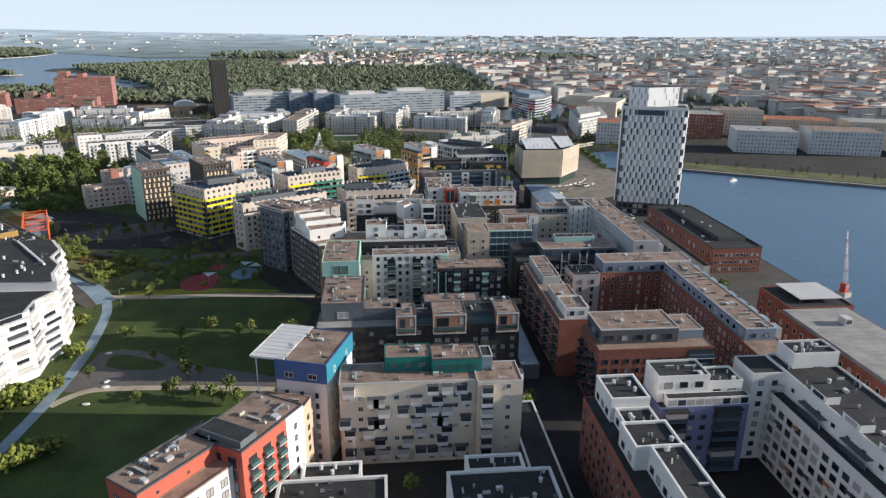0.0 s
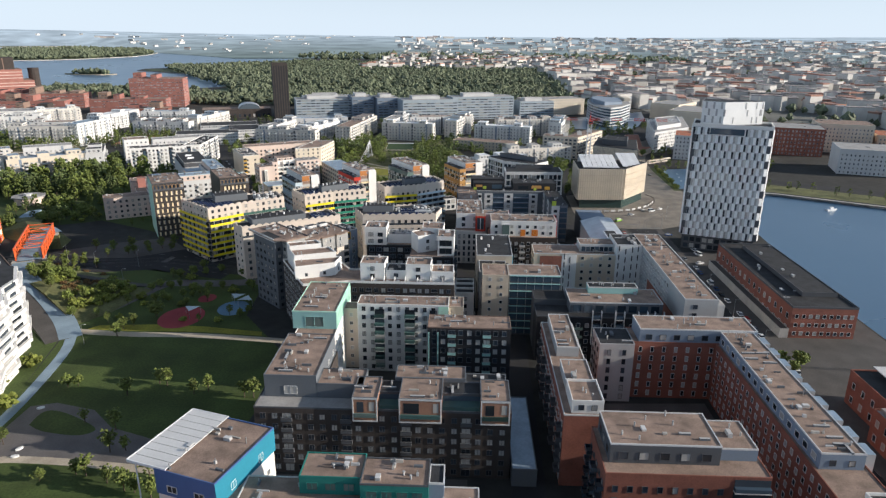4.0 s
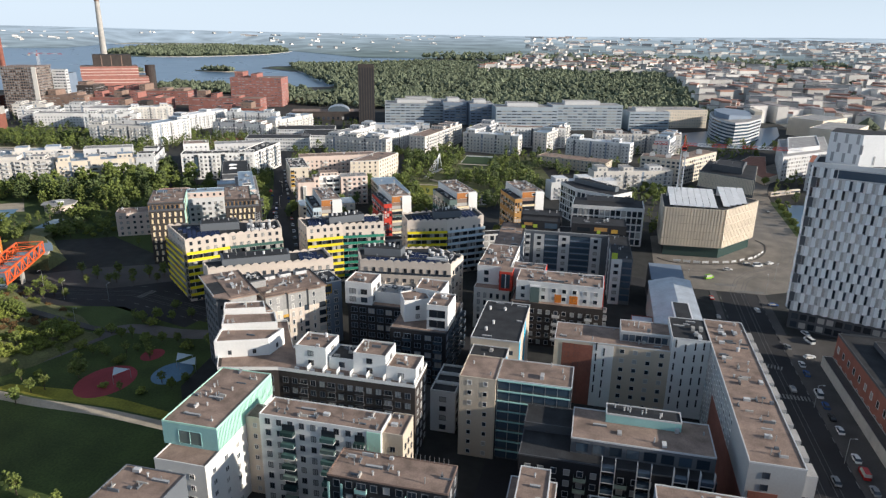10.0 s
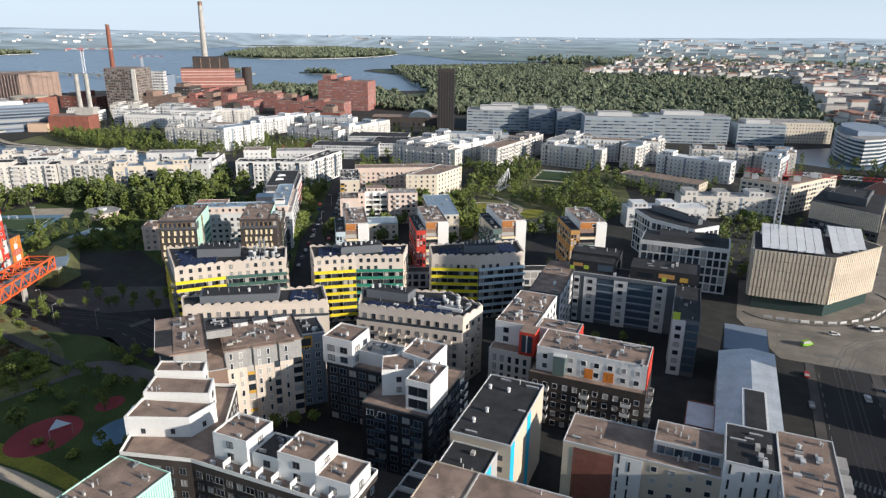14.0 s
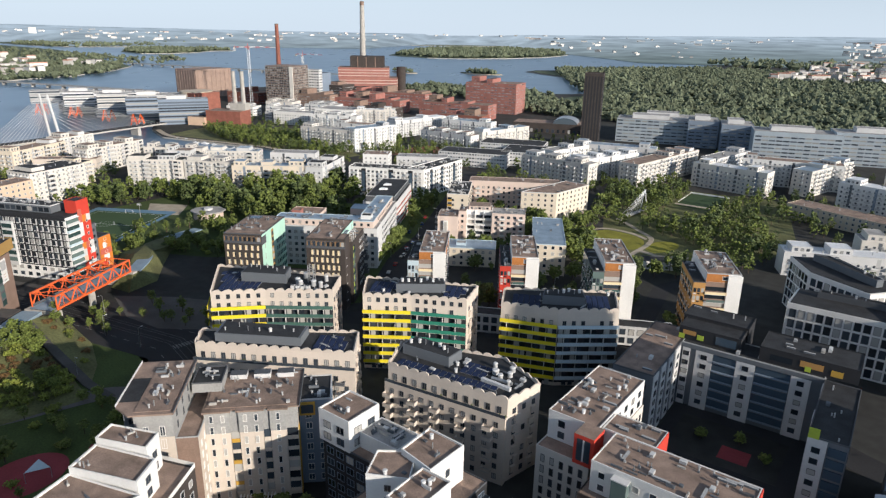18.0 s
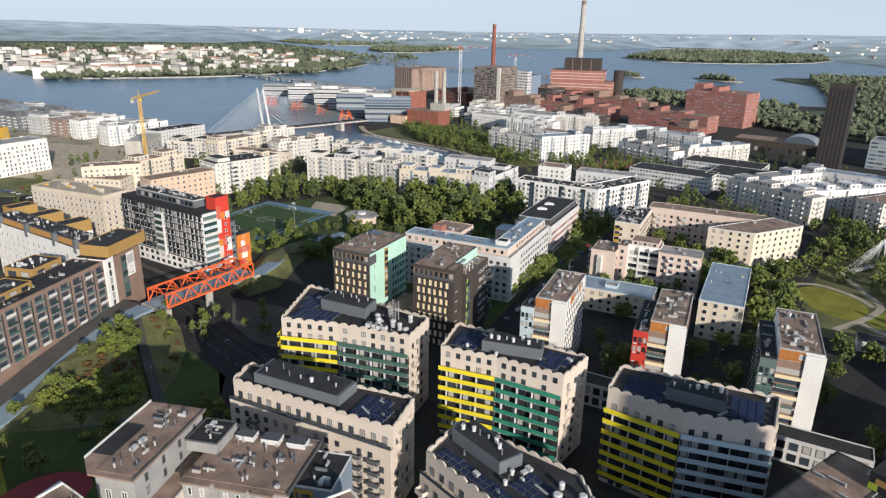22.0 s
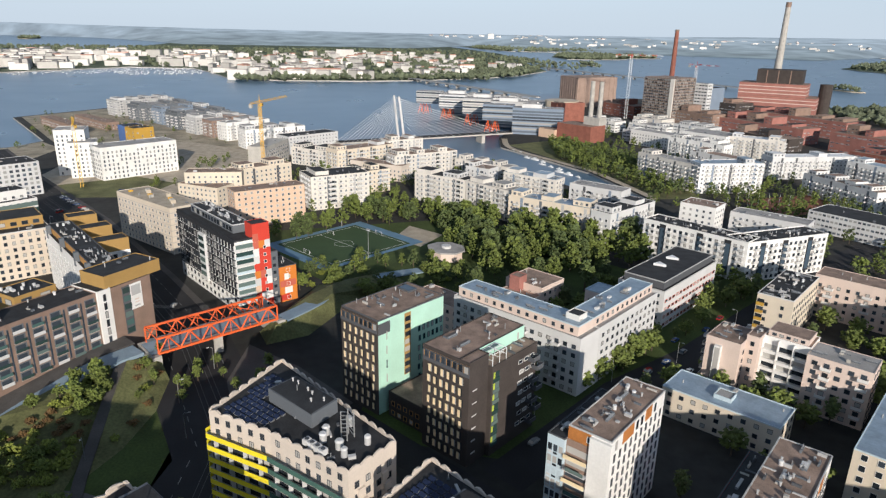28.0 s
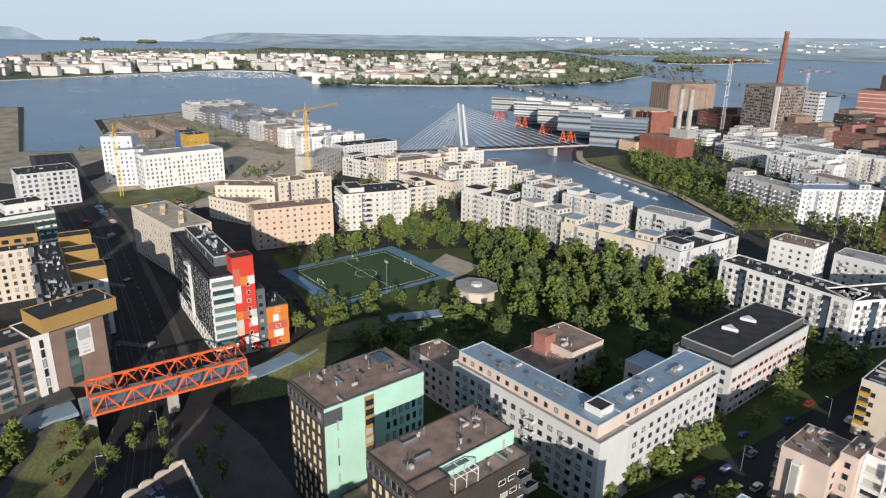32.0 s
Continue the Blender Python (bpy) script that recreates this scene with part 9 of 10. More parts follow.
for c, s in (((-935, 1758), (54, 18)), ((-1100, 1640), (34, 12)), ((-2080, 1560), (52, 16)), ((-5700, -1390), (220, 80)), ((-4950, -830), (130, 52)), ((-6000, -580), (250, 90))):
    forest(min(420, int(s[0] * s[1] / 40)), c[0] - s[0], c[0] + s[0], c[1] - s[1], c[1] + s[1], lambda x, y: ((x - c[0]) / s[0]) ** 2 + ((y - c[1]) / s[1]) ** 2 < .95, (9, 15), 1.0 + s[0] / 150)
forest(260, -760, -480, 1180, 1330, lambda x, y: True)
solo("far_woods", wood, "dark green mixed woods in the distance", "woods", kind="stuff")

# ---- orange truss bridge ----
br = thing("truss_bridge", "bright orange steel truss footbridge over the street", "bridge", -185.5, 362.5, 0, 115)
Lb, Hb, Wb, zb = 44.0, 5.4, 11.5, 7.5
n = 6
for sy in (-Wb / 2, Wb / 2):
    sh = 0
    for z in (zb, zb + Hb):
        part("chord", MB().box(-Lb / 2 + sh, Lb / 2 + sh, sy - .33, sy + .33, z - .33, z + .33, "orangesteel"), br)
    for i in range(n + 1):
        x = -Lb / 2 + i * Lb / n + sh
        if i < n:
            xm = x + Lb / n / 2
            part("diagonal", MB().rod((x, sy, zb), (xm, sy, zb + Hb), .3, "orangesteel"), br)
            part("diagonal", MB().rod((xm, sy, zb + Hb), (x + Lb / n, sy, zb), .3, "orangesteel"), br)
            part("post", MB().rod((xm, sy, zb), (xm, sy, zb + Hb), .13, "orangesteel"), br)
for x in (-Lb / 2, Lb / 2):
    for sy in (-Wb / 2, Wb / 2):
        part("end_post", MB().rod((x, sy, zb), (x, sy, zb + Hb), .28, "orangesteel"), br)
for i in range(n + 1):
    x = -Lb / 2 + i * Lb / n
    part("cross_beam", MB().rod((x, -Wb / 2, zb + Hb), (x, Wb / 2, zb + Hb), .2, "orangesteel"), br)
    if i < n:
        s = 1 if i % 2 else -1
        part("brace", MB().rod((x, -s * Wb / 2, zb + Hb), (x + Lb / n, s * Wb / 2, zb + Hb), .15, "orangesteel"), br)
part("deck", MB().prism([(-Lb / 2 - 2, -Wb / 2 + .5), (Lb / 2 + 2, -Wb / 2 + .5), (Lb / 2 + 2, Wb / 2 - .5), (-Lb / 2 - 2, Wb / 2 - .5)], zb - .25, zb - .05, "asphalt", top="bluepath"), br)
for sy in (-Wb / 2 + .5, Wb / 2 - .5):
    part("railing", MB().box(-Lb / 2, Lb / 2, sy - .05, sy + .05, zb, zb + 1.1, "dgrey"), br)
for x in (-Lb / 2 - 1, Lb / 2 + 1):
    part("abutment", MB().box(x - 1.5, x + 1.5, -Wb / 2 - 1.5, Wb / 2 + 1.5, 0, zb - .36, "concrete"), br)
strip("path", smooth([(-190, 386, 7.3), (-200, 396, 6.6), (-212, 405, 5.2), (-228, 416, 3.4), (-240, 436, 1.6), (-246, 456, .4)]), 6.5, "bluepath", "pale blue cycle path beyond the bridge", 0.05, thick=.6)
strip("path", smooth([(-118, 275, .1), (-128, 288, 1.2), (-142, 302, 3.2), (-158, 316, 5.4), (-170, 328, 7.0), (-177, 338, 7.3)]), 8, "bluepath", "raised cycle path up to the bridge", .06, thick=1.2)
strip("path", smooth([(-121, 272, .1), (-132, 283, 1.1), (-147, 296, 3.1), (-164, 310, 5.2), (-178, 322, 6.8), (-186, 334, 7.2)]), 9, "paving", "paved terrace along the brick block", .02, thick=1.2)
def slope(name, low, high, z, lab, m="grass"):
    """A bank that rises from the outline low to the outline high."""
    mb, n = MB(), len(low)
    mb.v = [(x, y, -.1) for x, y in low] + [(x, y, z) for x, y in high]
    mb.f = [[i, (i + 1) % n, n + (i + 1) % n, n + i] for i in range(n)] + [list(range(n, 2 * n))]
    mb.m = [mb.mi(m)] * len(mb.f)
    solo(name, mb, lab, "embankment", kind="structure")
    return mb.v, mb.f


BANK = []


def lie(x, y):
    """Height of the planted bank under a point."""
    for P, F in BANK:
        for f in F:
            for i in range(1, len(f) - 1):
                a, b, c = P[f[0]], P[f[i]], P[f[i + 1]]
                d = (b[1] - c[1]) * (a[0] - c[0]) + (c[0] - b[0]) * (a[1] - c[1])
                if abs(d) > 1e-6:
                    u = ((b[1] - c[1]) * (x - c[0]) + (c[0] - b[0]) * (y - c[1])) / d
                    v = ((c[1] - a[1]) * (x - c[0]) + (a[0] - c[0]) * (y - c[1])) / d
                    if min(u, v, 1 - u - v) >= 0:
                        return u * a[2] + v * b[2] + (1 - u - v) * c[2]
    return 0


BANK.append(slope("embankment", [(-122, 286), (-114, 300), (-108, 326), (-132, 330), (-160, 334), (-178, 336), (-160, 318)], [(-146, 305), (-147, 309), (-150, 318), (-158, 325), (-168, 331), (-176, 335), (-166, 321)], 5.6, "planted embankment beside the raised path", "drygrass"))
wedge = MB()
wedge.v = [(-118, 331, 0), (-129, 338.5, 0), (-147, 345.5, 0), (-166, 348, 0), (-171, 345, 6.6), (-170.5, 334.8, 6.6), (-160, 341, 3.6)]
wedge.f = [[0, 1, 6], [1, 2, 6], [2, 3, 6], [3, 4, 6], [4, 5, 6], [5, 0, 6]]
wedge.m = [wedge.mi("drygrass")] * 6
solo("grass_slope", wedge, "steep bright grass wedge below the bridge end", "slope", kind="structure")
strip("path", [(-104, 330.5, .1), (-118, 330, .5), (-150, 332, 3.9), (-171, 333.6, 6.6), (-175, 336, 7.1)], 3.2, "paving", "straight ramp between shrubs and grass", .04, thick=1.5)
slope("embankment", [(-184, 380), (-196, 378), (-240, 406), (-250, 440), (-234, 446), (-222, 424), (-206, 410), (-188, 396)], [(-187, 384), (-193, 384), (-214, 400), (-224, 412), (-222, 414), (-212, 408), (-200, 399), (-190, 390)], 6.2, "grass bank beyond the bridge", "drygrass")

# ---- sports pitch ----
pitch = thing("sports_pitch", "small green football pitch with blue surround", "pitch", -297, 427, 0, 29)
part("surround", MB().box(-28, 27, -33, 34, .02, .05, "trackblue"), pitch)
part("turf", MB().box(-24, 24, -27, 27, .05, .08, "turf"), pitch)
ln = MB()
for x0, x1, y0, y1 in ((-22, 22, -25, -24.8), (-22, 22, 24.8, 25), (-22, -21.8, -24.8, 24.8), (21.8, 22, -24.8, 24.8), (-21.8, 21.8, -.1, .1)):
    ln.box(x0, x1, y0, y1, .08, .1, "paintwhite")
for i in range(24):
    a, c = 2 * math.pi * i / 24, 2 * math.pi * (i + 1) / 24
    ln.poly([(5 * math.cos(a), 5 * math.sin(a), .1), (5.2 * math.cos(a), 5.2 * math.sin(a), .1), (5.2 * math.cos(c), 5.2 * math.sin(c), .1), (5 * math.cos(c), 5 * math.sin(c), .1)], "paintwhite")
part("line", ln, pitch)
for sy in (-24.5, 24.5, 0):
    g = thing("football_goal", "white football goal on the pitch", "goal", 0, 0, 0, 0, "goals on the pitch")
    a = radians(29)
    gx, gy = (sy if sy else -20), (8 if sy == 0 else 0)
    u, v = (0, sy) if sy else (-19, 5)
    g.matrix_basis = pose(-297 + u * math.cos(a) - v * math.sin(a), 427 + u * math.sin(a) + v * math.cos(a), .1, 0, 0, 29)
    part("goal_frame", MB().rod((-2.5, 0, 0), (-2.5, 0, 2.1), .08, "whitemetal").rod((2.5, 0, 0), (2.5, 0, 2.1), .08, "whitemetal").rod((-2.5, 0, 2.1), (2.5, 0, 2.1), .08, "whitemetal").rod((-2.5, 0, 2.1), (-2.5, 1.2, 0), .05, "whitemetal").rod((2.5, 0, 2.1), (2.5, 1.2, 0), .05, "whitemetal"), g)
b = Bld("pavilion", "small round-ended pavilion with grey roof and brick walls", -262, 474, 30, cat="pavilion", seed=300)
hexa = [(9 * math.cos(t), 8 * math.sin(t)) for t in [2 * math.pi * i / 8 + .39 for i in range(8)]]
part("wall", MB().prism(hexa, 0, 4.6, "pink"), b.e)
part("roof", MB().prism([(x * 1.18, y * 1.18) for x, y in hexa], 4.6, 5.3, "greyroof"), b.e)
part("roof_lantern", MB().prism([(x * .3, y * .3) for x, y in hexa], 5.3, 6.6, "lgrey"), b.e)

# ---- cable bridge ----
cb = thing("cable_bridge", "white cable-stayed bridge over the canal mouth", "bridge", -600, 562, 0, 100)
part("deck", MB().box(-96, 96, -7, 7, 6.5, 8, "concrete", top="asphalt"), cb)
for sy in (-7.5, 7.5):
    part("pylon", MB().rod((-30, sy, 0), (-36, sy * .8, 49), 1.5, "lgrey", 8, 1.0), cb)
    for k in range(12):
        part("cable", MB().rod((-35.8, sy * .8, 47 - k * 1.6), (88 - k * 9, sy, 8), .12, "lgrey", 4), cb)
        part("cable", MB().rod((-35.8, sy * .8, 47 - k * 1.6), (-94 + k * 4.4, sy, 8), .12, "lgrey", 4), cb)
for x in (-96, -30, 60):
    part("pier", MB().box(x - 2, x + 2, -6, 6, -4, 6.5, "concrete"), cb)

# ---- cranes ----
def crane(x, y, h, jib, back, rz, lab, mast="whitemetal", jm="cranered", s=1.0):
    c = thing("tower_crane", lab, "crane", x, y, 0, rz, "tower cranes")
    k = 0.9 * s
    m = MB()
    for sx, sy in ((-k, -k), (k, -k), (k, k), (-k, k)):
        m.box(sx - .14, sx + .14, sy - .14, sy + .14, 0, h, mast)
    for i in range(int(h / 2.4)):
        z = i * 2.4
        for p, q in (((-k, -k), (k, -k)), ((k, -k), (k, k)), ((k, k), (-k, k)), ((-k, k), (-k, -k))):
            m.rod((*p, z), (*q, z + 2.4), .09, mast, 4)
    part("mast", m, c)
    part("cab", MB().box(-1.3, 1.3, -2.4, -1, h - 2.2, h, jm).box(-1.1, 1.1, -2.5, -2.4, h - 1.6, h - .4, "glass"), c)
    j = MB()
    for i in range(int((jib + back) / 2.5)):
        x0 = -back + i * 2.5
        col = jm if (i // 3) % 2 == 0 else mast
        for yy in (-.7, .7):
            j.rod((x0, yy, h + .3), (x0 + 2.5, yy, h + .3), .11, col, 4)
            j.rod((x0, yy, h + .3), (x0 + 1.25, 0, h + 1.7), .08, col, 4)
            j.rod((x0 + 2.5, yy, h + .3), (x0 + 1.25, 0, h + 1.7), .08, col, 4)
        j.rod((x0, 0, h + 1.7), (x0 + 2.5, 0, h + 1.7), .12, col, 4)
    part("jib", j, c, "latticed jib")
    part("counterweight", MB().box(-back - .6, -back + 2, -1, 1, h - 2.4, h + .2, "concrete"), c)
    part("apex", MB().rod((0, 0, h), (0, 0, h + 6), .35, jm, 6, .15), c)


crane(115, 508, 56, 60, 16, 0, "tower crane with red and white jib", s=1.35)
crane(-470, 268, 44, 36, 12, 190, "yellow lattice tower crane", "craneyellow", "craneyellow")
crane(-481, 394, 56, 46, 14, 150, "orange-yellow tower crane on the works site", "craneyellow", "craneyellow")
crane(-751, 882, 82, 40, 20, 60, "white tower crane with red jib by the works", "whitemetal", "cranered", 1.8)
for (ax, ay), (bx, by), lab in (((-1460, 752), (-1000, 868), "long low bridge to the wooded shore"), ((-1830, 1275), (-1090, 1410), "low road bridge across the bay")):
    L = math.hypot(bx - ax, by - ay)
    rb = thing("road_bridge", lab, "bridge", (ax + bx) / 2, (ay + by) / 2, 0, math.degrees(math.atan2(by - ay, bx - ax)))
    part("deck", MB().box(-L / 2, L / 2, -5, 5, 3.2, 4.4, "concrete"), rb)
    for s in (-4.8, 4.6):
        part("rail", MB().box(-L / 2, L / 2, s, s + .2, 4.4, 5.4, "steel"), rb)
    for k in range(int(L / 40)):
        part("pier", MB().box(-L / 2 + 20 + k * 40, -L / 2 + 22 + k * 40, -4, 4, -3, 3.2, "concrete"), rb)
crane(-750, 985, 70, 40, 14, 10, "tower crane with red jib beside the power station", "whitemetal", "cranered", 1.4)
cr = thing("harbour_crane", "red and white harbour crane on the water's edge", "crane", 208, 262, 0, 20)
part("base", MB().box(-2.4, 2.4, -2.4, 2.4, -1.6, .6, "concrete"), cr)
part("cab", MB().box(-1.3, 1.3, -1.3, 1.3, .6, 4.6, "cranered").box(-1.0, 1.0, -1.34, -1.3, 2.6, 4.2, "glass"), cr)
m = MB()
for i in range(14):
    z, w = 4.6 + i * 1.8, .75 - i * .045
    x = -i * .42
    for sx, sy in ((-1, -1), (1, -1), (1, 1), (-1, 1)):
        m.rod((x + sx * w, sy * w, z), (x - .42 + sx * (w - .045), sy * (w - .045), z + 1.8), .07, "cranered" if i % 4 == 3 else "whitemetal", 4)
        m.rod((x + sx * w, sy * w, z), (x - .42 - sy * w, sx * w, z + 1.8), .04, "whitemetal", 4)
part("boom", m, cr, "white lattice boom")

# ---- small park between the towers and the canal ----
WAYS += [(-50, 597, -20, 598, 36), (-32, 560, -12, 590, 24), (-33, 668, -37, 745, 30), (-62, 637, -58, 676, 12)]
pt = thing("sports_pitch", "small artificial turf pitch with a white rail", "pitch", -36.5, 724, 0, 3)
part("turf", MB().box(-13, 13, -18, 18, .03, .08, "turf"), pt)
part("surround", MB().box(-15, 15, -22, -18.02, .02, .06, "sand").box(-15, 15, -27, -22.02, .02, .05, "grass"), pt)
for u, v, w, d in ((-13.2, -18, .1, 36), (13.1, -18, .1, 36), (-13, 18.1, 26, .1)):
    part("rail", MB().box(u, u + w, v, v + d, .9, 1.15, "whitemetal").box(u, u + max(w, .1), v, v + .1, 0, .9, "whitemetal"), pt)
mbr = thing("footbridge", "small white footbridge hung from a mast", "bridge", -60.5, 656, 0, -6)
part("deck", MB().box(-1.6, 1.6, -20, 20, .9, 1.2, "concrete"), mbr)
part("abutment", MB().box(-2, 2, -21, -19, 0, .9, "concrete"), mbr)
part("abutment", MB().box(-2, 2, 19, 21, 0, .9, "concrete"), mbr)
for sx in (-1, 1):
    part("mast_leg", MB().rod((sx * 2.2, 12, 0), (sx * .25, 11, 15), .3, "whitemetal", 8), mbr)
    for k in range(6):
        part("cable", MB().rod((sx * 1.5, -18 + k * 4, 1.2), (sx * .3, 11, 14.6 - k * .3), .07, "whitemetal", 5), mbr)
b = Bld("park_pavilion", "low park pavilion with dark flat roof", -11, 566, 30, seed=331, cat="pavilion")
b.vol(-9, 9, -4, 4, 4.2, wall="white", roof="bitumen", parm="dgrey").win("SE", sp=3, ww=1.6, wh=1.6)

# ---- trees ----
def tree_mesh(kind, seed):
    rg = random.Random(seed)
    tr, cr = MB(), MB()
    h = {"broad": 9.0, "tall": 13.5, "young": 5.5, "bush": 2.6, "rust": 2.2}[kind]
    r = {"broad": 3.3, "tall": 2.3, "young": 1.5, "bush": 1.8, "rust": 1.9}[kind]
    tr.rod((0, 0, -.1), (.1, .05, h * .55), h * .028, "bark", 7, h * .014)
    for i in range(6):
        t = i * 1.05 + rg.random()
        z = h * rg.uniform(.28, .5)
        tr.rod((0.05, 0, z), (math.cos(t) * r * .65, math.sin(t) * r * .65, z + h * rg.uniform(.12, .3)), h * .011, "bark", 5, h * .004)
    leaf = "leaf_rust" if kind == "rust" else "leaf_c" if kind == "bush" else "leaf_a" if kind in ("broad", "young") else "leaf_b"
    n = {"broad": 170, "tall": 190, "young": 90, "bush": 80, "rust": 80}[kind]
    for i in range(n):
        u, t = rg.uniform(-1, 1), rg.uniform(0, 6.283)
        q = rg.random() ** .45
        lob = 1 + .22 * math.sin(3 * t + seed) + .15 * math.sin(5 * u + seed)
        c = math.sqrt(max(0, 1 - u * u))
        zc, zr = (h * .6, h * .38) if kind not in ("bush", "rust") else (h * .45, h * .42)
        cr.blob((math.cos(t) * c * r * q * lob, math.sin(t) * c * r * q * lob, zc + u * zr * q), rg.uniform(.5, .95) * {"broad": 1.0, "tall": .95, "young": .5, "bush": .6, "rust": .6}[kind], leaf, rg)
    return tr.mesh("trunk"), cr.mesh("crown")


TREES = {k: [tree_mesh(k, s) for s in (1, 2, 3)] for k in ("broad", "tall", "young", "bush", "rust")}
rt = random.Random(21)
LAB = {"broad": "broad green park tree", "tall": "tall dark green tree", "young": "slender young park tree", "bush": "rounded green park shrub", "rust": "rust-red autumn park shrub"}


def tree(x, y, kind, s=1.0, z=0.0):
    a, c = rt.choice(TREES[kind])
    low = kind in ("bush", "rust")
    e = tagged(new("shrub" if low else "tree", a), LAB[kind], "shrub" if low else "tree", {"young": "young trees in the park", "bush": "shrubs in the park", "rust": "shrubs in the park"}.get(kind, "trees between the blocks"))
    e.matrix_basis = pose(x, y, z, 0, 0, rt.uniform(0, 360))
    e.scale = (s, s, s * rt.uniform(.9, 1.1))
    part("crown", c, e)


def inside(x, y, P):
    r = False
    for (ax, ay), (bx, by) in zip(P, P[1:] + P[:1]):
        if (ay > y) != (by > y) and x < (bx - ax) * (y - ay) / (by - ay) + ax:
            r = not r
    return r


def grove(P, n, gap, make, margin=2.2):
    """Scatters up to n trees at least gap metres apart in the polygon P, clear of buildings and streets."""
    got, tries = [], 0
    while len(got) < n and tries < n * 14:
        tries += 1
        x, y = rt.uniform(min(p[0] for p in P), max(p[0] for p in P)), rt.uniform(min(p[1] for p in P), max(p[1] for p in P))
        if inside(x, y, P) and free(x, y, margin) and all(math.hypot(x - a, y - c) > gap for a, c in got):
            got.append((x, y))
            make(x, y)


for x, y in ((-70, 195), (-67, 194.5), (-60, 192), (-54, 189), (-51, 188.5), (-50, 195), (-98, 207), (-66, 205), (-62, 206), (-77, 237), (-69, 243), (-66, 242), (-51, 239), (-38, 236), (-35, 236), (-55, 237), (-81, 219), (-70, 216), (-46, 187), (-76, 235), (-102, 284), (-99, 286.5), (-112, 308), (-101, 277)):
    tree(x, y, "young", rt.uniform(.9, 1.4))
for x, y, q in ((-98, 239, .55), (-95, 240, .5), (-78, 192, .45)):
    tree(x, y, "broad", q)
for x, y in ((-113, 198), (-110, 199.5), (-108, 203), (-117, 192), (-115, 195), (-110, 193.5), (-112, 196), (-110, 225), (-119, 253), (-96, 165), (-93, 167), (-98, 163), (-100, 160), (-118, 199), (-120, 196)):
    tree(x, y, "bush", rt.uniform(1.6, 2.4))
for x, y, q in ((-109, 324, .5), (-107, 328, .55), (-101, 326, .5), (-103, 341, .55), (-98, 344, .6), (-89, 324, .5), (-84, 327, .5), (-78, 328, .45), (-96, 312, .5), (-102, 312, .45), (-87, 309, .4), (-88, 318, .4), (-60, 298, .45), (-58, 303, .4), (-92, 345, .5), (-86, 349, .5), (-97, 355, .55), (-72, 326, .45), (-66, 330, .5), (-74, 345, .5)):
    tree(x, y, "broad", q)
for x, y in ((-154, 377), (-142, 375), (-131, 384), (-126, 388), (-137, 380), (-147, 383), (-165, 380)):
    tree(x, y, "young", rt.uniform(1.0, 1.4), .07)
# shrubs on the bank below the raised path
def bank_plant(x, y):
    if math.hypot(x + 138, (y - 319) * .9) < 8.5:
        tree(x, y, rt.choice(("rust", "rust", "rust", "bush")), rt.uniform(.6, .95), max(0, lie(x, y) - .2))
    else:
        tree(x, y, rt.choice(("bush", "bush", "young", "bush")), rt.uniform(.8, 1.4), max(0, lie(x, y) - .2))


grove([(-170, 318), (-172, 330), (-160, 331), (-138, 328), (-114, 325), (-116, 304), (-124, 292), (-142, 305)], 84, 2.8, bank_plant, 0)
for x, y, q in ((-159, 328, 1), (-156, 331, .9), (-150, 329, 1), (-146, 326, .8), (-153, 323, 1), (-160, 322, .9), (-165, 327, .9), (-148, 313, .8), (-135, 303, .9), (-127, 292, .8), (-125, 319, .8), (-121, 321, .7)):
    tree(x, y, "broad", q * .7, max(0, lie(x, y) - .2))
for x, y, q, k in ((-167, 339, 4.8, .9), (-162, 339, 3.2, .9), (-157, 342, 2.2, .9), (-150, 343, .8, .8), (-140, 340, .8, .8), (-133, 336, .5, .8), (-165, 345, 3, .8)):
    tree(x, y, rt.choice(("bush", "bush", "rust")), k, q)
for x, y, q, k in ((-165, 341.5, 4.2, 1.2), (-160, 344, 2.2, 1.1), (-152, 340.5, 1.6, .8), (-157, 354, 0, 1.2), (-150, 353, 0, 1.0), (-163, 357, 0, 1.1)):
    tree(x, y, "young", k, q)
for x, y in ((-116, 180), (-114, 168), (-118, 160), (-121, 240)):
    tree(x, y, "bush", rt.uniform(1.5, 2.3))
grove([(-112, 298), (-64, 298), (-62, 345), (-110, 350)], 14, 5, lambda x, y: tree(x, y, rt.choice(("young", "bush", "young")), rt.uniform(.8, 1.3)), .5)
a29 = radians(29)
grove([(-116, 288), (-64, 287), (-62, 296), (-100, 296), (-124, 296)], 8, 4.5, lambda x, y: tree(x, y, rt.choice(("young", "bush", "broad")), rt.uniform(.55, 1.0)), .5)
for x, y, q in ((52, 426, .5), (62, 430, .5), (70, 424, .45), (-20, 330, .6), (-16, 334, .5), (-24, 326, .6), (-10, 316, .6), (0, 312, .6), (8, 314, .5), (-18, 304, .6)):
    tree(x, y, "broad", q)
grove([(-272, 392), (-250, 412), (-229, 424), (-214, 455), (-198, 445), (-240, 390)], 22, 5, lambda x, y: tree(x, y, rt.choice(("broad", "bush", "broad")), rt.uniform(.7, 1.1)), 1)
grove([(-246, 424), (-204, 432), (-168, 452), (-186, 482), (-236, 474)], 26, 6, lambda x, y: tree(x, y, rt.choice(("broad", "bush", "broad")), rt.uniform(.6, 1.0)), 1)
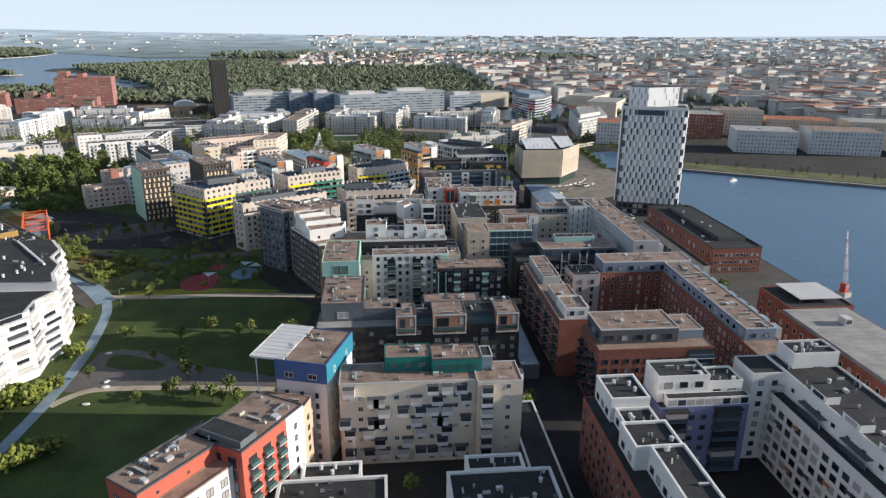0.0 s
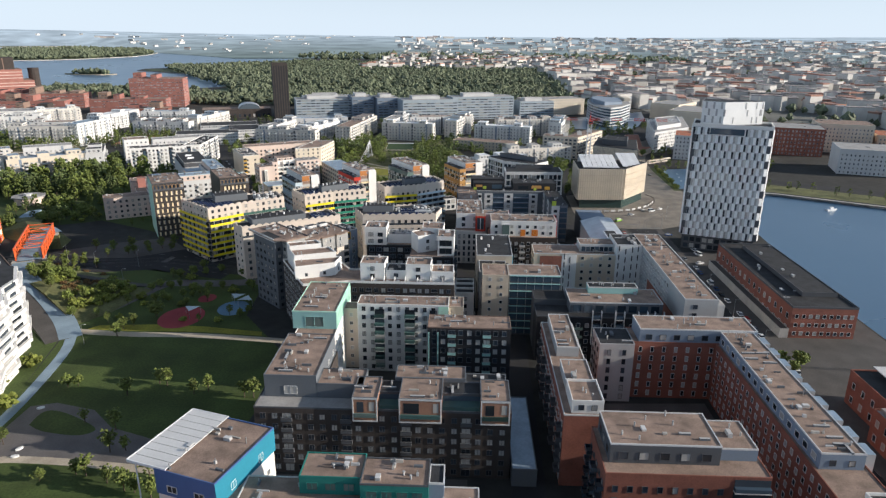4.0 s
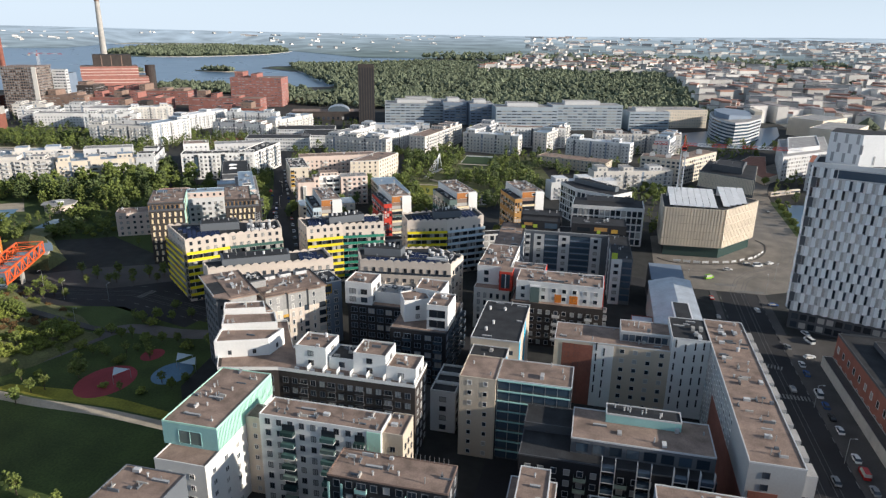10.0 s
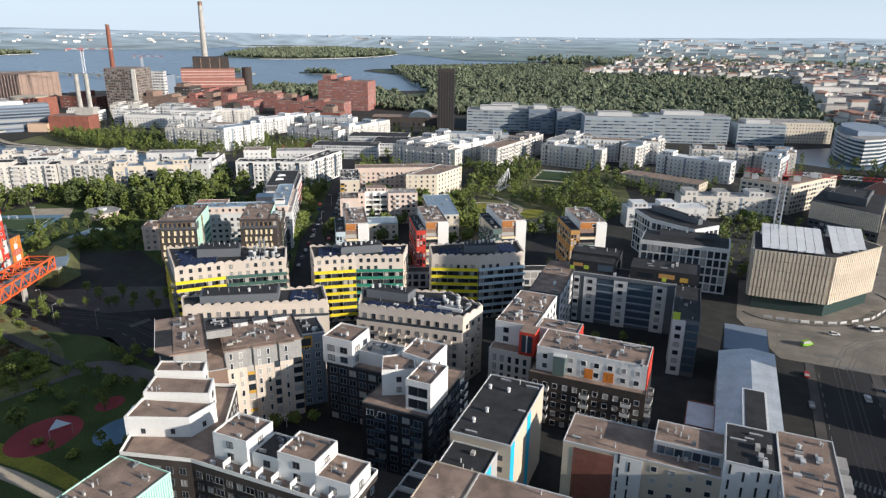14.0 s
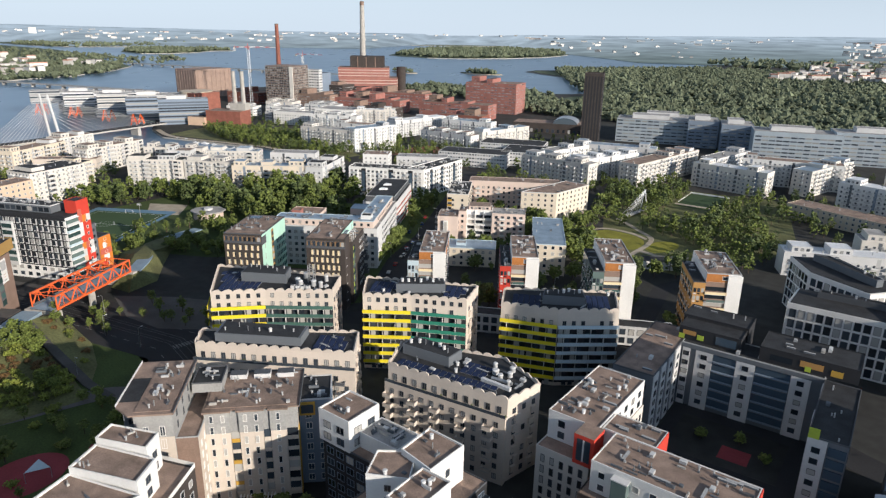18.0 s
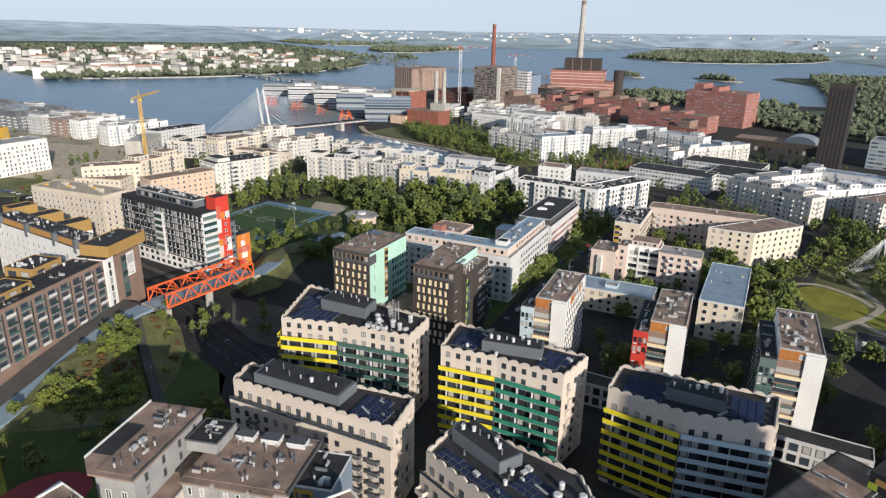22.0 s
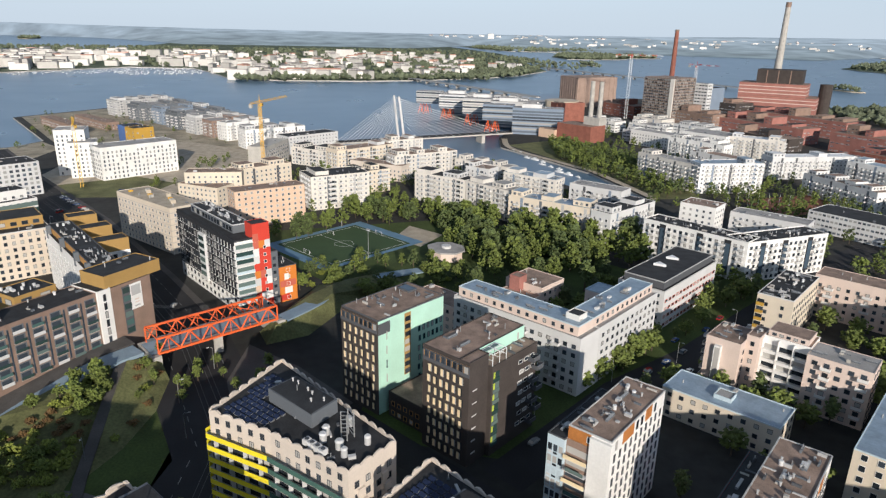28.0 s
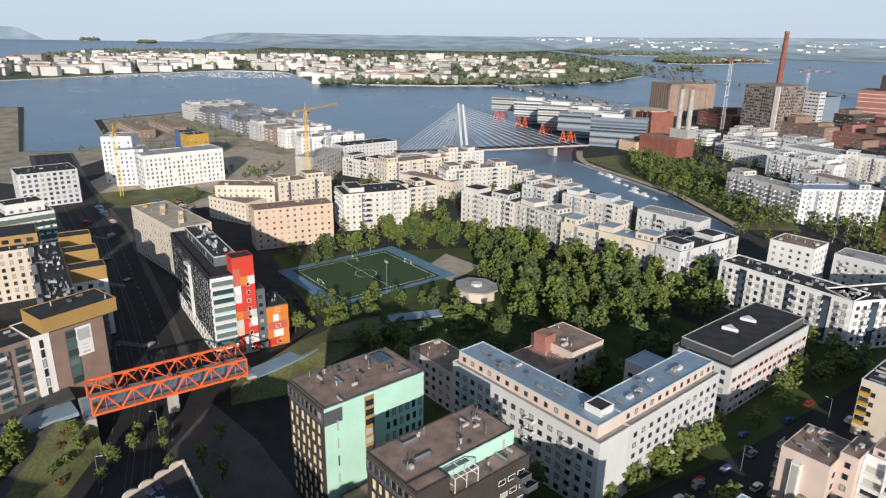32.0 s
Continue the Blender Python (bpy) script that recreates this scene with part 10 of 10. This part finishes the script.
# young street trees below the bridge
for x, y in ((-171, 363), (-163, 365), (-153, 369), (-144, 373), (-160, 351), (-169, 357), (-174, 345), (-134, 376), (-124, 380)):
    tree(x, y, "young", rt.uniform(.8, 1.2), 0 if x > -173 else 6)
solo("bridge_pier", MB().box(-.4, .4, -1.6, 1.6, 0, 7.0, "concrete"), "slim concrete pier under the footbridge", "pier", at=pose(-182.5, 363.5, 0, 0, 0, 25))
# streets and yards between the blocks
for x, y, q in ((-128, 486, 1.1), (-133, 496, 1.2), (-137, 505, 1.25), (-141, 513, 1.1), (-124, 478, .9), (-116, 506, 1.0), (-112, 514, .8), (-104, 513, .9), (-98, 521, 1.1), (-92, 527, 1.2), (-86, 532, 1.0), (-176, 585, 1.2), (-170, 572, 1.0), (-150, 537, .8)):
    tree(x, y, "broad", q)
yard = lambda x, y: tree(x, y, rt.choice(("broad", "broad", "tall", "young")), rt.uniform(.7, 1.15))
grove([(-196, 440), (-120, 395), (-88, 440), (-60, 470), (-20, 480), (10, 540), (-30, 620), (-90, 620), (-140, 600), (-190, 610), (-205, 560)], 72, 7, yard, 2.4)
grove([(-100, 570), (-62, 560), (-40, 515), (-30, 520), (-52, 575), (-84, 640), (-104, 620)], 24, 5.6, lambda x, y: tree(x, y, "broad", rt.uniform(1.0, 1.35)), 2)
grove([(-70, 430), (-20, 450), (20, 470), (40, 500), (10, 530), (-30, 500), (-70, 480)], 18, 7, yard, 2.4)
grove([(-216, 455), (-162, 478), (-165, 560), (-206, 560)], 16, 6, lambda x, y: tree(x, y, rt.choice(("broad", "tall")), rt.uniform(.8, 1.2)), 2)
park = MB()


def far_tree(x, y, h, n=30):
    r = h * rt.uniform(.24, .36)
    m = rt.choice(("leaf_a", "leaf_b", "leaf_a"))
    park.rod((x, y, 0), (x, y, h * .4), .2, "bark", 5)
    for _ in range(n):
        a, q = rt.uniform(0, 6.28), rt.random() ** .5
        z = rt.uniform(.22, 1.0)
        w = r * (1.15 - abs(z - .5) * 1.3)
        park.blob((x + math.cos(a) * q * w, y + math.sin(a) * q * w, h * z), r * rt.uniform(.17, .36) * (1 if n < 40 else .8), m, rt, .9)


for P, n, lo, hi in (([(-205, 610), (-60, 640), (60, 700), (40, 770), (-220, 760), (-240, 680)], 130, 6, 10), ([(-590, 690), (-480, 730), (-360, 700), (-345, 664), (-425, 652), (-500, 656)], 300, 7, 12), ([(-362, 700), (-362, 800), (-240, 800), (-250, 680), (-310, 685)], 90, 6, 10),
                     ([(-330, 640), (-60, 690), (-60, 900), (-420, 900), (-480, 740)], 170, 6, 10), ([(40, 560), (300, 620), (300, 900), (-60, 880), (-40, 700)], 190, 6, 10), ([(-640, 690), (-440, 720), (-480, 900), (-700, 900)], 130, 5, 9),
                     ([(-470, 400), (-330, 380), (-300, 600), (-480, 580), (-540, 480)], 150, 6, 10), ([(-560, 330), (-400, 300), (-400, 400), (-560, 420)], 40, 4, 8), ([(90, 520), (130, 515), (140, 560), (100, 570)], 22, 6, 9), ([(-900, 150), (-640, 170), (-640, 420), (-900, 330)], 50, 4, 7)):
    grove(P, n, 5.5, lambda x, y: far_tree(x, y, rt.uniform(lo, hi)), 2.5)
for x, y in [(240 + k * 9 + rt.uniform(-3, 3), 566 - k * 4.9) for k in range(50)]:
    far_tree(x, y + rt.uniform(4, 14), rt.uniform(5, 8))
grove([(-50, 560), (8, 556), (40, 620), (0, 690), (-60, 740), (-100, 700), (-70, 610)], 190, 4.6, lambda x, y: None if inside(x, y, [(-66, 590), (-68, 622), (-34, 624), (-12, 612), (-6, 566), (-40, 566)]) else far_tree(x, y, rt.uniform(7, 12)), 1.5)
# row and wood round the pitch
grove([(-262, 398), (-196, 430), (-165, 470), (-215, 500), (-258, 470), (-272, 440)], 46, 5, lambda x, y: far_tree(x, y, rt.uniform(5, 10), 70), 1.5)
grove([(-222, 560), (-170, 575), (-160, 600), (-215, 600)], 14, 5, lambda x, y: far_tree(x, y, rt.uniform(6, 11), 70), 2)
grove([(-318, 388), (-366, 455), (-322, 535), (-294, 516), (-334, 463), (-306, 392)], 46, 5.6, lambda x, y: far_tree(x, y, rt.uniform(8, 13), 90), 2)
grove([(-300, 480), (-322, 505), (-273, 552), (-258, 588), (-222, 568), (-214, 490), (-248, 482)], 70, 5.4, lambda x, y: far_tree(x, y, rt.uniform(10, 17), 110), 2.5)
solo("park_trees", park, "leafy trees of the farther parks and yards", "trees", kind="stuff")
for x, y in ((42, 175), (45, 180), (8, 130), (6, 142), (112, 530), (118, 540), (122, 536), (116, 548), (110, 540), (125, 548), (200, 690), (205, 720), (146, 268), (148, 262), (152, 266)):
    tree(x, y, "broad", rt.uniform(.5, .9))

# ---- cars ----
CARS = {}


def car(x, y, rz, col, van=False):
    key = (col, van)
    e = thing("van" if van else "car", ("%s van on the street asphalt" if van else "%s car on the street asphalt") % col.split("_")[1], "car", x, y, .03, rz, "cars in the streets")
    if key not in CARS:
        body, cab = MB(), MB()
        L, Wd, h = (5.2, 2.0, 1.2) if van else (4.3, 1.8, .78)
        body.prism([(-L / 2, -Wd / 2 + .2), (-L / 2 + .3, -Wd / 2), (L / 2 - .4, -Wd / 2), (L / 2, -Wd / 2 + .3), (L / 2, Wd / 2 - .3), (L / 2 - .4, Wd / 2), (-L / 2 + .3, Wd / 2), (-L / 2, Wd / 2 - .2)], .3, h, col)
        a, c, d, f = (-L / 2 + .1, L / 2 - 1.1, -L / 2 + .2, L / 2 - 1.7) if van else (-1.8, 1.0, -1.3, .35)
        zt = h + (.95 if van else .6)
        y0, y1 = Wd / 2 - .08, Wd / 2 - .25
        P = [(a, -y0, h), (c, -y0, h), (c, y0, h), (a, y0, h), (d, -y1, zt), (f, -y1, zt), (f, y1, zt), (d, y1, zt)]
        k = len(cab.v)
        for fc, m in (((0, 1, 5, 4), "glass"), ((1, 2, 6, 5), "glass"), ((2, 3, 7, 6), "glass"), ((3, 0, 4, 7), "glass"), ((4, 5, 6, 7), col)):
            cab.poly([P[j] for j in fc], m)
        for sx in (-L * .31, L * .31):
            for sy in (-Wd / 2 + .1, Wd / 2 - .1):
                body.rod((sx, sy - .11, .32), (sx, sy + .11, .32), .32, "rubber", 10)
        CARS[key] = (body.mesh("body"), cab.mesh("cabin"))
    bm_, cm_ = CARS[key]
    part("body", bm_, e), part("cabin", cm_, e)


cc = ("car_white", "car_black", "car_grey", "car_red", "car_blue", "car_grey", "car_white")
for i in range(16):
    t = i / 16
    car(-92 - 112 * t * .9 + 5.2, 446 + 200 * t * .95 + 2.5, 119, rt.choice(cc))
for i in range(8):
    car(-101 - i * 11 * .48, 450 + i * 11, 119, rt.choice(cc))
for x, y, r in ((-160, 561, 119), (-129, 506, 119), (-123, 497, 119), (-147, 530, 119), (-152, 548, 119)):
    car(x, y, r, rt.choice(cc))
for i in range(14):
    car(-452 + (i % 7) * 6.2, 296 + (i // 7) * 12 + (i % 7) * 2.8, 115, rt.choice(cc))
for x, y, r in ((140, 300, 90), (134, 330, 90), (141, 350, 90), (150, 483.5, 30), (125.7, 429, 90), (125.4, 407, 90), (143, 419, 95), (151, 427, 10), (147, 384, 100), (157, 399, 110), (156.6, 391.6, 110), (153, 377, 20), (184, 600, 88), (176, 640, 88)):
    car(x, y, r, rt.choice(cc), rt.random() < .15)
for x, y, r, van in ((139, 471, 12, False), (155, 481.5, 25, True), (162, 487, 35, False)):
    car(x, y, r, "car_white", van)
car(128, 456, 40, "car_green", True)
for i in range(16):
    if i % 5 != 3:
        car(148.5 + (i % 2) * .2, 262 + i * 7.2, 90, rt.choice(cc), i % 6 == 0)
for i in range(9):
    car(127.8, 300 + i * 9, 90, rt.choice(cc))
for x, y, r in ((150, 540, 30), (156, 546, 30), (112, 462, 10)):
    car(x, y, r, rt.choice(cc))
for x, y, r in ((-200, 340, 160), (-240, 322, 160), (-300, 318, 158), (-330, 300, 158), (-372, 290, 158), (-400, 268, 155), (-280, 310, 158), (-230, 345, 160)):
    car(x, y, r, rt.choice(cc), rt.random() < .3)
for i in range(10):
    car(-440 + i * 5 * .9, 262 + i * 2.4, 115, rt.choice(cc))

# ---- street lamps, masts, boats ----
lampm = MB().rod((0, 0, 0), (0, 0, 8), .1, "steel", 6, .06).rod((0, 0, 8), (1.4, 0, 8.2), .05, "steel", 5)
lampm.box(1.2, 1.9, -.15, .15, 8.12, 8.26, "lgrey")
lampmesh = lampm.mesh("street_lamp")
for x, y, r in ((-150, 352, 90), (-170, 362, 270), (-130, 355, 90), (-215, 338, 70), (-260, 312, 70), (-310, 292, 70), (-360, 272, 70), (-112, 455, 30), (-126, 490, 210), (-132, 520, 30), (-150, 560, 210), (145, 280, 0), (145, 310, 0), (145, 340, 0), (145, 200, 0), (151.6, 444, 90), (159, 462, 60), (116.5, 444, 270), (-125, 330, 0), (-110, 270, 0), (-45, 492, 0), (-36, 500, 0)):
    tagged(new("street_lamp", lampmesh), "tall grey street lamp", "lamp", "street lamps").matrix_basis = pose(x, y, .02, 0, 0, r)
mast = MB().rod((0, 0, 0), (0, 0, 16), .16, "steel", 6, .1)
mast.box(-1.4, 1.4, -.1, .1, 14.6, 14.8, "steel").box(-1.4, 1.4, -.1, .1, 15.5, 15.7, "steel")
for i in range(4):
    mast.box(-1.3 + i * .75, -.9 + i * .75, -.3, -.1, 14.8, 15.2, "whitemetal")
mastm = mast.mesh("floodlight_mast")
for u, v in ((27.5, -6), (-28, 20)):
    tagged(new("floodlight_mast", mastm), "tall floodlight mast beside the pitch", "floodlight", "floodlights").matrix_basis = pose(-297 + u * math.cos(a29) - v * math.sin(a29), 427 + u * math.sin(a29) + v * math.cos(a29), 0, 0, 0, 29)


def boat(x, y, rz, L):
    e = thing("boat", "small white motor boat on the water", "boat", x, y, -1.6, rz, "boats")
    part("hull", MB().prism([(-L / 2, -L * .15), (L * .25, -L * .15), (L / 2, 0), (L * .25, L * .15), (-L / 2, L * .15)], -.2, L * .12, "whitemetal"), e)
    part("cabin", MB().box(-L * .2, L * .12, -L * .1, L * .1, L * .12, L * .26, "whitemetal").box(L * .121, L * .13, -L * .08, L * .08, L * .15, L * .24, "glass"), e)


boat(282, 500, 20, 9)
for i in range(3):
    boat(204 + i * 2.5, 580 + i * 14, 70, 7)
# tram waiting at the stop beyond the junction
tram = thing("tram", "long pale cream tram waiting at its stop", "tram", 207, 658, .06, 37)
for i in range(3):
    u = -15 + i * 10.1
    part("carriage", MB().box(u, u + 9.8, -1.2, 1.2, .5, 3.3, "sandcream").box(u + .2, u + 9.6, -1.1, 1.1, 3.3, 3.6, "cream"), tram)
    part("window_band", MB().box(u + .4, u + 9.4, -1.23, 1.23, 1.7, 2.8, "glass"), tram)
    part("bogie", MB().box(u + 2, u + 7.5, -1, 1, 0, .5, "black"), tram)
# kerb and hoarding round the cube
kerb = [(105.5, 482), (113, 476.6), (127, 476.8), (142, 481.4), (155.5, 492.5), (163, 505.5), (166.5, 521), (163, 530)]
strip("kerb", smooth(kerb), .5, "paving", "pale stone kerb round the corner", .25, "kerb", .25)
for p, q in zip(kerb[1:5], kerb[2:6]):
    for t in (.15, .5, .85):
        x, y = p[0] + (q[0] - p[0]) * t, p[1] + (q[1] - p[1]) * t + 1.6
        rz = math.degrees(math.atan2(q[1] - p[1], q[0] - p[0]))
        bar = thing("barrier", "pale site barrier beside the kerb", "barrier", x, y, .03, rz, "barriers round the office corner")
        part("panel", MB().box(-1.7, 1.7, -.05, .05, .25, 1.3, "lgrey"), bar)
        for u in (-1.4, 1.4):
            part("foot", MB().box(u - .15, u + .15, -.4, .4, 0, .24, "concrete"), bar)
for i in range(13):
    tree(191.2 + i * .33 + (i % 3) * .5, 547 + i * 6.4, "bush" if i % 3 else "broad", .55 if i % 3 == 0 else 1.2)
for x, y, k in ((107, 645, .8), (112, 634, .9), (118, 628, .75), (110, 622, .8), (121, 640, .7), (104, 632, .7), (126, 632, .7), (112, 604, .8), (119, 598, .7), (106, 610, .7), (124, 612, .7), (116, 615, .75)):
    tree(x, y, "broad", k)
for i in range(12):
    boat(-430 - i * 11, 640 - (i % 3) * 3, 20, rt.uniform(5, 9))
marina = MB()
for i in range(420):
    x, y, L = rt.uniform(-1880, -1640), rt.uniform(-290, 310), rt.uniform(6, 11)
    if x < -1700 - max(0, y + 100) * .85 + 25:
        continue
    marina.prism([(x - L / 2, y - 1.2), (x + L * .2, y - 1.2), (x + L / 2, y), (x + L * .2, y + 1.2), (x - L / 2, y + 1.2)], -1.7, -.6, "whitemetal")
    marina.box(x - L * .2, x + L * .1, y - .8, y + .8, -.6, .3, "whitemetal").rod((x, y, .3), (x, y, 9), .06, "steel", 4)
solo("marina_boats", marina, "white sailing boats in the far marina", "boats", kind="stuff")
for i in range(7):
    solo("flagpole", MB().rod((0, 0, 0), (0, 0, 11), .1, "whitemetal", 6, .05).rod((0, 0, 11), (0, 0, 11.2), .16, "whitemetal", 6), "white flagpole on the canal square", "flagpole", "flagpoles on the square", at=pose(-316 + i * 3.4, 692 + i * 5.4, 0))
# park shade sails
for x, y, z in ((-81, 299, 3.2), (-67, 314, 3.0), (-62, 311, 2.8)):
    e = thing("shade_sail", "pale blue shade sail over the playground", "sail", x, y, 0, rt.uniform(0, 180), "shade sails")
    part("sail", MB().prism([(-3, -2), (3, -2.4), (.5, 3)], z, z + .05, "ltblue"), e)
    for px, py in ((-3, -2), (3, -2.4), (.5, 3)):
        part("pole", MB().rod((px, py, 0), (px, py, z), .08, "steel"), e)
